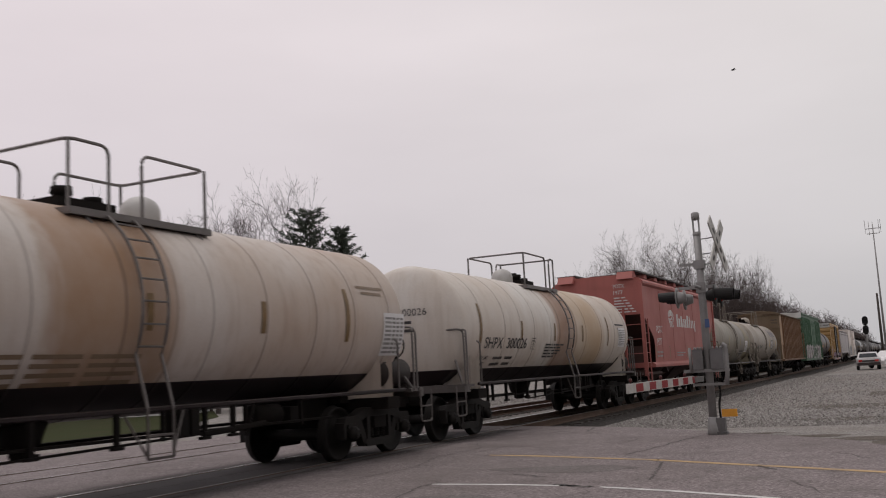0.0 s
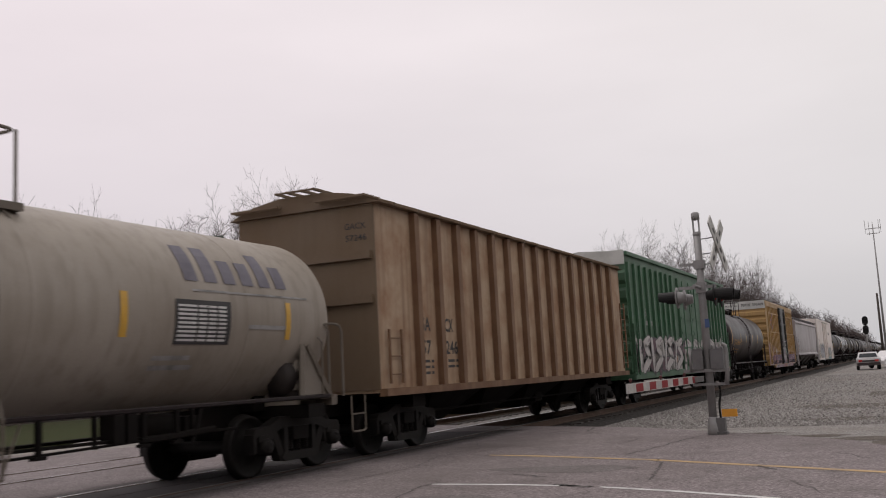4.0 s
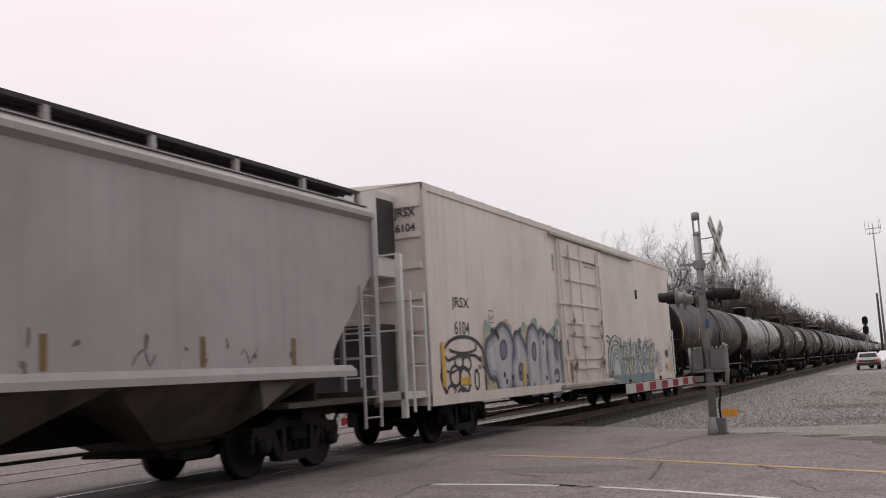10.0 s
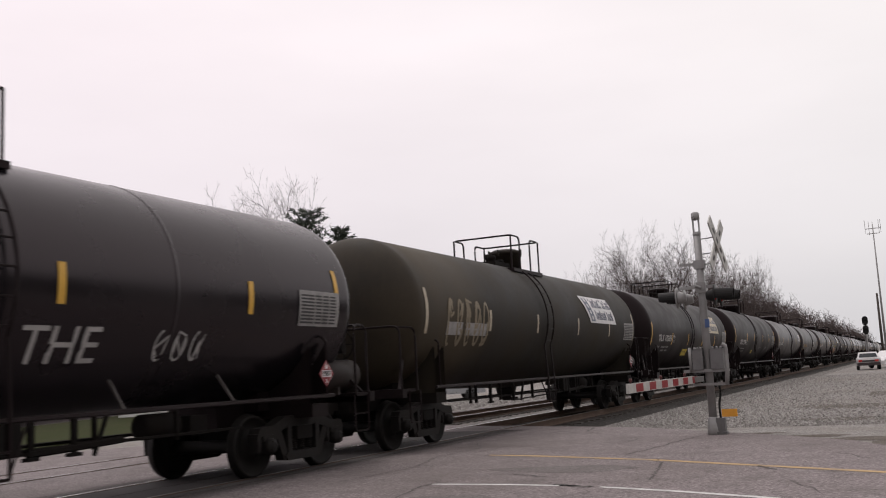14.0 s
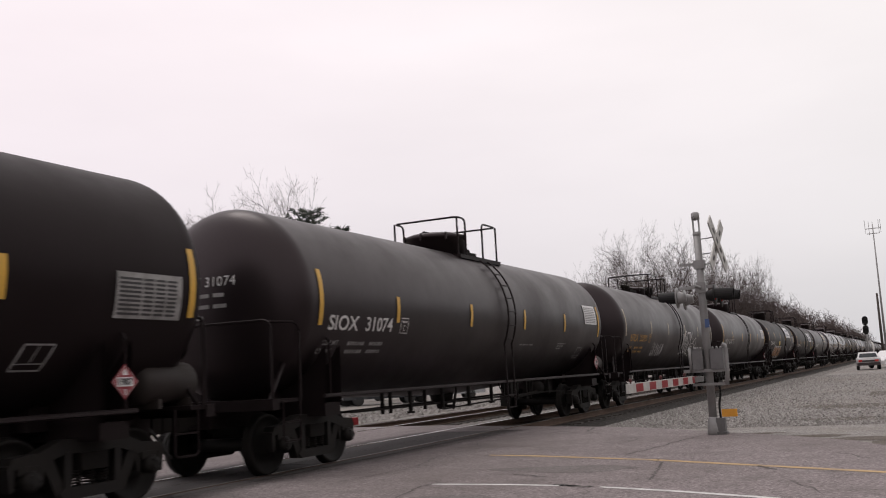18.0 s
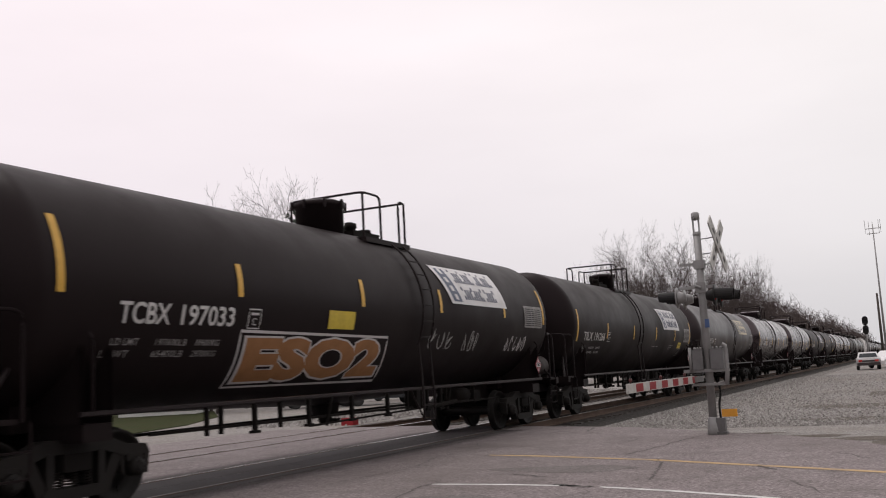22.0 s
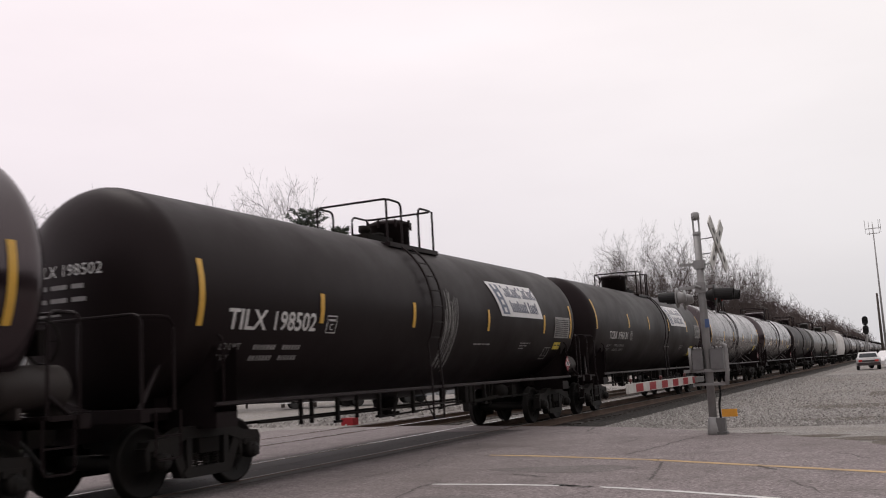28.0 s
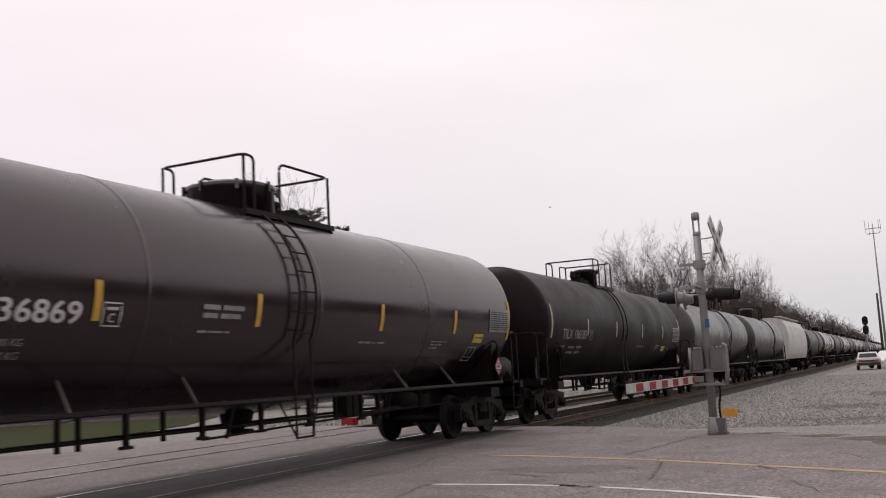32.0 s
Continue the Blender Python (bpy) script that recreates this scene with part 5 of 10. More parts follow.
RAIL_RUST = surface("rusty_rail_web", (0.10, 0.06, 0.042), 0.85, dirt=0.5)
TIE = surface("creosoted_timber", (0.055, 0.045, 0.04), 0.9, grime=(0.15, 0.14, 0.13), dirt=0.5)
STONE = ground_mat("ballast_stone", ((0.08, 0.072, 0.068), (0.16, 0.148, 0.14), (0.22, 0.205, 0.195), (0.33, 0.315, 0.30)), 16, 0.3, (0.12, 0.098, 0.082), 0.7, 1.0, gap=0.6)
# oily stone; the shade beside and under the train is painted into its tones
CINDER = ground_mat("oily_shaded_cinder", ((0.012, 0.0105, 0.0095), (0.03, 0.026, 0.024), (0.05, 0.044, 0.04), (0.10, 0.09, 0.083)), 18, 0.4, (0.03, 0.024, 0.02), 0.7, 1.0, gap=0.6)
LOOSE = stone_mat("loose_stone", ((0.11, 0.10, 0.094), (0.19, 0.177, 0.168), (0.25, 0.235, 0.225), (0.36, 0.345, 0.33)))
YELLOW_LINE = surface("worn_yellow_line", (0.42, 0.28, 0.13), 0.8, grime=(0.18, 0.152, 0.14), dirt=1.0, fine=40, coarse=1.6)
WHITE_LINE = surface("worn_white_line", (0.60, 0.59, 0.58), 0.8, grime=(0.2, 0.19, 0.185), dirt=0.6, fine=40, coarse=2.5)

bm = bmesh.new()
v = [bm.verts.new((x, y, -0.42)) for x, y in ((-1500, -600), (1500, -600), (1500, 2600), (-1500, 2600))]
bm.faces.new(v)
tagged(new("ground", mesh_of("ground", bm, FIELD)), "flat winter ground of dull grass and dirt", "ground", kind="structure")


def slab(name, outline, z0, z1, mat, label, category):
    bm = bmesh.new()
    a = [bm.verts.new((x, y, z0)) for x, y in outline]
    b = [bm.verts.new((x, y, z1)) for x, y in outline]
    skin_flat(bm, a, b)
    bm.faces.new(b)
    return tagged(new(name, mesh_of(name, bm, mat)), label, category, kind="structure")


# the road crosses both tracks; its far edge bends round to the gravel
slab("road", [(-70, -40), (40, -40), (40, -6), (6.0, 7.5), (1.2, 13.2), (-0.41, 15.5), (-0.91, 16.5), (-1.77, 17.4), (-2.49, 18.2), (-3.28, 18.7), (-4.39, 19.9), (-5.5, 20.8), (-6.82, 21.5), (-9.0, 22.4), (-11.6, 23.6), (-14.6, 23.8), (-15.3, 23.5), (-17.1, 23.6), (-17.4, 18.4), (-17.7, 17.6), (-19.7, 16.1), (-24, 13.5), (-70, 2.0)],
     -0.45, -0.012, ASPHALT, "worn grey asphalt road with patches and cracks at the level crossing", "road")
# gravel beside the track
slab("gravel_verge", [(-5.2, 17.5), (-0.4, 12.0), (8, 4), (60, -10), (60, 700), (-5.2, 700)], -0.42, -0.05, GRAVEL, "pale gravel beside the railway", "gravel")
for nm, xa, xb, za, zb, mt, lb in (("ballast_toe", -7.9, -6.75, -0.195, -0.145, CINDER, "strip of oily crushed stone along the track, darkened for the train's shade"), ("ballast_shoulder", -6.75, -5.2, -0.145, -0.051, STONE, "sloping shoulder of crushed stone")):
    bm = bmesh.new()
    bm.faces.new([bm.verts.new(p) for p in ((xa, 20.9, za), (xb, 18.0, zb), (xb, 700, zb), (xa, 700, za))])
    tagged(new(nm, mesh_of(nm, bm, mt)), lb, "ballast", kind="structure")
slab("far_verge", [(-70, 0), (-17.2, 14), (-16.4, 22), (-16.4, 700), (-70, 700)], -0.42, -0.13, GRAVEL, "pale gravel lot beyond the tracks", "gravel")

for n, cx in (("near", TRACK_X), ("far", TRACK2_X)):
    bm = bmesh.new()
    prof = [(-3.1, -0.44), (-1.75, -0.20), (1.75, -0.20), (3.1, -0.44)]
    a = [bm.verts.new((cx + x, 20.5, z)) for x, z in prof]
    b = [bm.verts.new((cx + x, 900, z)) for x, z in prof]
    for i in range(3):
        bm.faces.new((a[i], a[i + 1], b[i + 1], b[i]))
    a = [bm.verts.new((cx + x, -200, z)) for x, z in prof]
    b = [bm.verts.new((cx + x, -8, z)) for x, z in prof]
    for i in range(3):
        bm.faces.new((a[i], a[i + 1], b[i + 1], b[i]))
    tagged(new("track_bed_" + n, mesh_of("track_bed", bm, CINDER if n == "near" else STONE)), "bed of crushed stone ballast under the track" if n == "far" else "oily bed of crushed stone under the track, the train's shade painted in", "ballast", kind="structure")
    tr = thing("railway_track", "steel rails on dark timber ties", "railway track", "railway tracks")
    tr.location = (cx, 0, 0)
    for s in (-1, 1):
        def rail(bm):
            o = [(-0.07, -0.165), (0.07, -0.165), (0.07, -0.15), (0.012, -0.13), (0.012, -0.045), (0.036, -0.035), (0.036, -0.006), (0.026, 0.0), (-0.026, 0.0), (-0.036, -0.006), (-0.036, -0.035), (-0.012, -0.045), (-0.012, -0.13), (-0.07, -0.15)]
            a = [bm.verts.new((x, -200, z)) for x, z in o]
            b = [bm.verts.new((x, 900, z)) for x, z in o]
            skin_flat(bm, a, b)
        r = shared("rail", "rail", rail, RAIL_RUST, tr, (s * 0.755, 0, 0))

        def head(bm):
            box(bm, -0.033, 0.033, -200, 900, 0.0005, 0.003)
        # the near rail's head is darker and duller than the others
        dull_head = n == "near" and s == 1
        shared("running_surface", ("railhead", dull_head), head, RAIL_DULL if dull_head else RAIL_TOP, r)

    def tie(bm):
        box(bm, -1.3, 1.3, -0.11, 0.11, -0.30, -0.166)
    for i in range(90):
        shared("tie", "tie", tie, TIE, tr, (0, 24.0 + i * 0.6, 0))


# painted lines
def line_along(name, pts, width, mat, label):
    bm = bmesh.new()
    vf = stroke(pts, width)
    vs = [bm.verts.new((p[0], p[1], -0.008)) for p in vf[0]]
    for f in vf[1]:
        bm.faces.new([vs[i] for i in f])
    return tagged(new(name, mesh_of(name, bm, mat)), label, "road marking", kind="structure")


line_along("road_marking", [(-6.4, 14.75), (-5.48, 14.50), (-3.48, 13.75), (-0.35, 12.08), (1.5, 11.0)], 0.15, YELLOW_LINE, "worn yellow centre line on the asphalt")
line_along("road_marking", [(-5.60, 10.95), (-5.36, 10.94), (-4.55, 10.92), (-3.76, 10.82)], 0.10, WHITE_LINE, "worn white edge line on the asphalt")
line_along("road_marking", [(-3.30, 10.72), (-2.4, 10.40), (-1.54, 10.02), (-0.5, 9.5)], 0.10, WHITE_LINE, "worn white edge line on the asphalt")

# cracks and patches in the asphalt
TAR = surface("tar_crack", (0.065, 0.056, 0.054), 0.85, grime=(0.15, 0.13, 0.125), dirt=0.9, coarse=2.5)
for pts, wd in (([(-4.06, 14.56), (-3.84, 15.66), (-3.72, 17.03), (-3.55, 17.96)], 0.05), ([(-3.38, 13.9), (-3.15, 13.0), (-3.03, 12.25), (-2.89, 11.37)], 0.03), ([(-7.49, 19.26), (-6.77, 19.37), (-6.3, 19.85), (-6.58, 21.27)], 0.06), ([(-5.57, 11.04), (-5.64, 10.7), (-5.41, 9.71)], 0.04),
                ([(-3.92, 10.95), (-3.7, 10.84), (-3.42, 10.74)], 0.14), ([(-1.86, 12.83), (-1.57, 12.37)], 0.06), ([(-4.95, 12.0), (-4.6, 11.9), (-4.35, 11.68)], 0.05), ([(-6.86, 15.41), (-6.76, 16.47), (-5.96, 16.11)], 0.04), ([(-1.3, 11.36), (-0.94, 10.43)], 0.03), ([(-1.03, 14.59), (-0.56, 13.62)], 0.04),
                ([(-7.8, 17.4), (-7.2, 16.2), (-7.3, 14.6), (-6.9, 13.1), (-7.1, 11.2)], 0.03), ([(-5.2, 18.4), (-4.6, 17.6), (-4.7, 16.6)], 0.035)):
    fine = []
    rj = random.Random(len(fine) + int(100 * wd))
    for (ax, ay), (bx, by) in zip(pts, pts[1:]):
        for q in range(8):
            fine.append((ax + (bx - ax) * q / 8 + rj.uniform(-0.045, 0.045), ay + (by - ay) * q / 8 + rj.uniform(-0.045, 0.045)))
    line_along("road_crack", fine + [pts[-1]], wd * 0.8, TAR, "dark crack in the asphalt")
PATCH = ground_mat("asphalt_patch", ((0.085, 0.074, 0.072), (0.145, 0.128, 0.125), (0.185, 0.164, 0.16)), 42, 0.5, (0.115, 0.098, 0.094), 0.8, 0.3, rough=0.85)


def stain(cx, cy, rx, ry, mat, seed, name="road_patch", z=-0.0095, label="darker patch of asphalt"):
    rj = random.Random(seed)
    bm = bmesh.new()
    n = 28
    ph = [rj.uniform(0, 6.28) for _ in range(3)]
    vs = [bm.verts.new((cx + rx * (1 + 0.2 * math.sin(2 * t + ph[0]) + 0.14 * math.sin(5 * t + ph[1])) * math.cos(t), cy + ry * (1 + 0.2 * math.sin(3 * t + ph[2]) + 0.1 * math.sin(7 * t + ph[0])) * math.sin(t), z)) for t in [2 * math.pi * i / n for i in range(n)]]
    bm.faces.new(vs)
    return tagged(new(name, mesh_of(name, bm, mat)), label, "road patch", kind="structure")


stain(-4.4, 12.6, 0.9, 0.45, PATCH, 1)
stain(-4.7, 9.4, 0.9, 0.5, PATCH, 6)
# panels along the near rail of the crossing, dark with oil and painted-in train shade
PANEL = surface("oily_shaded_panel", (0.040, 0.034, 0.034), 0.8, grime=(0.075, 0.063, 0.062), dirt=0.5, fine=40, coarse=0.8)
for x0, x1 in ((-0.70, -0.02), (0.02, 0.70)):
    for i in range(11):
        bm = bmesh.new()
        box(bm, TRACK_X + x0, TRACK_X + x1, -6 + i * 2.44, -6 + i * 2.44 + 2.42, -0.03, -0.008)
        tagged(new("crossing_panel", mesh_of("crossing_panel", bm, PANEL)), "panel along the rail of the crossing, dark with oil and painted-in train shade", "crossing panel", kind="structure")


def grease_shade_mat(name, reach, amount):
    """The train's soft shade and oil painted on the asphalt, thinning out unevenly away from the rail."""
    m, t, b = nodes_of(name)
    L = t.links
    co = t.nodes.new("ShaderNodeTexCoord")
    mp = t.nodes.new("ShaderNodeMapping")
    mp.inputs["Scale"].default_value = (1.6, 0.35, 1.0)
    L.new(co.outputs["Object"], mp.inputs[0])
    n1 = t.nodes.new("ShaderNodeTexNoise")
    n1.inputs["Scale"].default_value, n1.inputs["Detail"].default_value = 1.6, 5
    L.new(mp.outputs[0], n1.inputs["Vector"])
    n2 = t.nodes.new("ShaderNodeTexNoise")
    n2.inputs["Scale"].default_value, n2.inputs["Detail"].default_value = 45, 3
    L.new(co.outputs["Object"], n2.inputs["Vector"])
    sp = t.nodes.new("ShaderNodeSeparateXYZ")
    L.new(co.outputs["Object"], sp.inputs[0])
    wob = t.nodes.new("ShaderNodeMath")
    wob.operation = "MULTIPLY_ADD"
    L.new(n1.outputs["Fac"], wob.inputs[0])
    wob.inputs[1].default_value = 0.5 * reach
    L.new(sp.outputs["X"], wob.inputs[2])
    r = t.nodes.new("ShaderNodeMapRange")
    r.inputs["From Min"].default_value, r.inputs["From Max"].default_value = 0.3 * abs(reach), reach + 0.25 * reach
    r.inputs["To Min"].default_value, r.inputs["To Max"].default_value = amount, 0.0
    L.new(wob.outputs[0], r.inputs["Value"])
    g = t.nodes.new("ShaderNodeMix")
    g.data_type = "RGBA"
    g.inputs["A"].default_value, g.inputs["B"].default_value = (0.026, 0.022, 0.022, 1), (0.065, 0.056, 0.055, 1)
    L.new(n2.outputs["Fac"], g.inputs["Factor"])
    L.new(g.outputs["Result"], b.inputs["Base Color"])
    b.inputs["Roughness"].default_value = 0.8
    tr = t.nodes.new("ShaderNodeBsdfTransparent")
    mx = t.nodes.new("ShaderNodeMixShader")
    L.new(r.outputs[0], mx.inputs[0])
    L.new(tr.outputs[0], mx.inputs[1])
    L.new(b.outputs[0], mx.inputs[2])
    L.new(mx.outputs[0], t.nodes["Material Output"].inputs["Surface"])
    return m


# one strip each side of the track paints the train's contact shade, with oil
for nm, x0, wide, turned, mt in (("near", 0.80, 1.0, 0, grease_shade_mat("grease_shade_near", 0.85, 0.95)), ("far", -0.80, 0.8, 180, grease_shade_mat("grease_shade_far", 0.65, 0.6))):
    bm = bmesh.new()
    bm.faces.new([bm.verts.new(p) for p in ((0, -13, 0), (wide, -13, 0), (wide, 13, 0), (0, 13, 0))])
    ob = tagged(new("oil_stain", mesh_of("oil_stain", bm, mt)), "soft dark strip on the asphalt beside the rail, the train's shade and oil painted on", "road patch", kind="structure")
    ob.matrix_basis = pose(TRACK_X + x0, 8.0, -0.0095, 0, 0, turned)
# brown dirt and old leaves along the edge of the asphalt
DIRT = ground_mat("brown_dirt", ((0.06, 0.05, 0.042), (0.11, 0.093, 0.08), (0.16, 0.14, 0.12)), 30, 1.2, (0.08, 0.062, 0.05), 0.7, 0.7)
for k, (cx, cy, rx, ry) in enumerate(((-1.75, 17.9, 0.75, 0.28), (-0.8, 17.2, 0.6, 0.4), (-0.2, 16.4, 0.5, 0.5), (-2.7, 18.75, 0.5, 0.2), (0.4, 15.6, 0.7, 0.5), (-0.6, 22.5, 1.5, 0.7), (0.8, 19.5, 1.0, 0.8), (-1.6, 28.0, 1.4, 1.2), (0.6, 36.0, 1.8, 3.0))):
    stain(cx, cy, rx, ry, DIRT, 20 + k, "dirt_patch", -0.045, "brown dirt and old leaves")

# ballast stones by the crossing
bm = bmesh.new()
rnd = random.Random(5)
V, F = [], []
for i in range(42000):
    y = 20.5 + 48 * rnd.random() ** 2.0
    x = -6.95 + 10.0 * rnd.random() ** 2.2
    if y < 21.7 - (x + 6.8) * 0.98 + rnd.random() * 0.8:
        continue
    z = -0.055 if x > -5.2 else -0.055 + 0.0596 * (x + 5.2)
    r = rnd.uniform(0.016, 0.034) + 0.022 * rnd.random() ** 3
    n = len(V)
    a = rnd.random() * 6.28
    ca, sa = math.cos(a) * r, math.sin(a) * r
    k = rnd.uniform(0.5, 1.0)
    V += [(x + ca, y + sa, z), (x - sa * k, y + ca * k, z + 0.004), (x - ca, y - sa, z), (x + sa * k, y - ca * k, z), (x + ca * 0.25, y + sa * 0.2, z + r * rnd.uniform(0.6, 1.1)), (x - ca * 0.4, y - sa * 0.3, z + r * rnd.uniform(0.5, 0.9))]
    F += [tuple(n + q for q in f) for f in ((0, 1, 4), (1, 5, 4), (1, 2, 5), (2, 3, 5), (3, 4, 5), (3, 0, 4))]
me = bpy.data.meshes.new("ballast_stones")
me.from_pydata(V, [], F)
me.materials.append(LOOSE)
bm.free()
tagged(new("ballast_stones", me), "loose grey crushed stones beside the track", "ballast", kind="stuff")

# ---- the train ----
RAIL_TAN = surface("tan_rail_paint", (0.15, 0.125, 0.10), 0.6, grime=(0.06, 0.045, 0.035), dirt=0.6)
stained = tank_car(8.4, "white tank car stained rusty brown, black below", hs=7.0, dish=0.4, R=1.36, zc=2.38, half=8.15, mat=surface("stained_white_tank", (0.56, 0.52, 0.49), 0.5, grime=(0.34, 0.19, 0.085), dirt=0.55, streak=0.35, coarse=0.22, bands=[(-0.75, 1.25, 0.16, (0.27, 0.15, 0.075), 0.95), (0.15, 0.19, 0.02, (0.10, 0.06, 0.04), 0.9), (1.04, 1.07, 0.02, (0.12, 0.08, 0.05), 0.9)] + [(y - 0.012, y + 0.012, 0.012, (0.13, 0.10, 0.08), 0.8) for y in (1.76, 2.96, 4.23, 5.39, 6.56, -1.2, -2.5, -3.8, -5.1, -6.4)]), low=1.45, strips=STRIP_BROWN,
                seams=(-6.4, -5.1, -3.8, -2.5, -1.2, 0.17, 1.05, 1.76, 2.96, 4.23, 5.39, 6.56), rail_mat=RAIL_DULL, bars=(-6.34, -4.04, -1.74, 0.56, 2.86, 5.16), placards=False, plat=(-0.2, 2.28), drops=(0.45, 1.03), valve_y=0.6, ladder_y=0.56, dome=True, manway=(1.83, 0.29, 0.4), chart=(6.35, 1.75, 0.75, 0.75, SIGN_WHITE, FAINT_MARK))
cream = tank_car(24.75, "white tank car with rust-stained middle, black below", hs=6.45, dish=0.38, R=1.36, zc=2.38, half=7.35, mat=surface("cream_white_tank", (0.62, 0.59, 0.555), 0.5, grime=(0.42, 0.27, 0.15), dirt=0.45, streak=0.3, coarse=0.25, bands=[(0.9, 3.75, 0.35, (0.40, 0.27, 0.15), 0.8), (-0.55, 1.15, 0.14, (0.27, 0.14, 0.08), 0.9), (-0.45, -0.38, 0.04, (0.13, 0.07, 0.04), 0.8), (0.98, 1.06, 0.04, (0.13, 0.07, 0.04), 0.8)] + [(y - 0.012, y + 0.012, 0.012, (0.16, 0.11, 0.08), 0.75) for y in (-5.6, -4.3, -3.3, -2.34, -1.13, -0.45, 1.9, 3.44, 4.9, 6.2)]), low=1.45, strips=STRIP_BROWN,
                bars=(-5.7, -3.23, -0.83, 1.57, 4.15), seams=(-5.6, -4.3, -3.3, -2.34, -1.13, -0.45, 1.9, 3.44, 4.9, 6.2), rail_mat=RAIL_DULL, number="SHPX  300026", num_box=(-5.42, -2.85, 1.88, 2.13), mark=DARK_MARK, end_number="SHPX 300026", dome=True, manway=(-0.96, 0.29, 0.4), placards=False, ladder_y=0.3, plat=(-1.36, 0.96), drops=(0.28, 0.6), valve_y=0.2, chart=(5.3, 1.95, 0.75, 0.6, SIGN_WHITE, FAINT_MARK))
# the red hopper's underside shade is painted in as a sooty dark red
red_hopper = covered_hopper(39.2, "faded red covered hopper car with roof walkways", RED_HOPPER, 6.6, 1.24, 4.20, (6.6, 3.12), (5.25, 2.24), 7.5, 5.2, 3, posts=9, gusset=True, shade=surface("sooty_shaded_red_steel", (0.05, 0.022, 0.018), 0.75, grime=(0.015, 0.01, 0.009), dirt=0.7))
olive = tank_car(53.5, "dull olive-grey tank car with white data plate", hs=5.65, dish=0.42, R=1.32, zc=2.35, half=6.85, mat=surface("olive_grey_tank", (0.25, 0.222, 0.175), 0.5, grime=(0.115, 0.088, 0.06), dirt=0.6, streak=0.5, coarse=0.3, bands=[(3.9, 4.9, 0.4, (0.30, 0.235, 0.10), 0.4), (1.7, 3.7, 0.5, (0.20, 0.195, 0.20), 0.4)]), strips=None, rail_mat=RAIL_TAN, gussets=True,
                number="GAMX  5782", num_box=(-4.66, -2.65, 1.93, 2.18), dome=True, manway=(-0.55, 0.30, 0.4), drops=(0.15, 0.55), valve_y=0.2, mark=DARK_MARK, end_number="", seams=(-3.7, 0, 3.7), placards=False, chart=(3.6, 1.75, 0.9, 0.62, SIGN_WHITE, FAINT_MARK), ladder_y=0.24, plat=(-0.75, 0.92))
beige = tank_car(66.65, "pale grey-beige tank car with dark lettering", hs=5.7, dish=0.42, R=1.32, zc=2.35, half=6.3, mat=surface("beige_grey_tank", (0.35, 0.31, 0.265), 0.5, grime=(0.16, 0.125, 0.09), dirt=0.55, streak=0.5, coarse=0.3), strips=None, rail_mat=RAIL_TAN, gussets=True,
                number="ACFX  72914", num_box=(-4.59, -2.41, 1.91, 2.17), dome=True, manway=(0.0, 0.36, 0.4), drops=(-0.89, -0.3), valve_y=-1.0, mark=DARK_MARK, end_number="ACFX 72914", seams=(-3.7, 0, 3.7), placards=False, chart=(2.2, 1.92, 1.1, 0.58, DARK_MARK, WHITE_MARK), ladder_y=-0.74, plat=(-2.09, 0.2))
tan_hopper()
green_car = green_box_car()
tank_car(117.5, "black tank car with amber lettering", hs=6.15, R=1.45, zc=2.56, half=7.3, mat=BLACK_BROWN, number="UTLX 68465", num_box=(-5.4, -3.37, 2.12, 2.40), mark=AMBER_MARK, bars=(-6.1, -3.2, -1.26, 1.27, 3.33, 6.0), strip_rise=0.0, strips=STRIP_AMBER, placards=False, plat=(-1.5, 1.3), drops=(-0.65, -0.03), ladder_y=-0.35, manway=(-0.88, 0.55, 0.22), valve_y=-1.9, pot=0.5, rail_mat=BLACK)
yellow_car = yellow_box_car()
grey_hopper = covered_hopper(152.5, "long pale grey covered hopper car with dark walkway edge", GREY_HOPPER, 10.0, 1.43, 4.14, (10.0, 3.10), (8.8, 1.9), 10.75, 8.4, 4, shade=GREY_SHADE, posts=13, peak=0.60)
reefer = white_reefer()

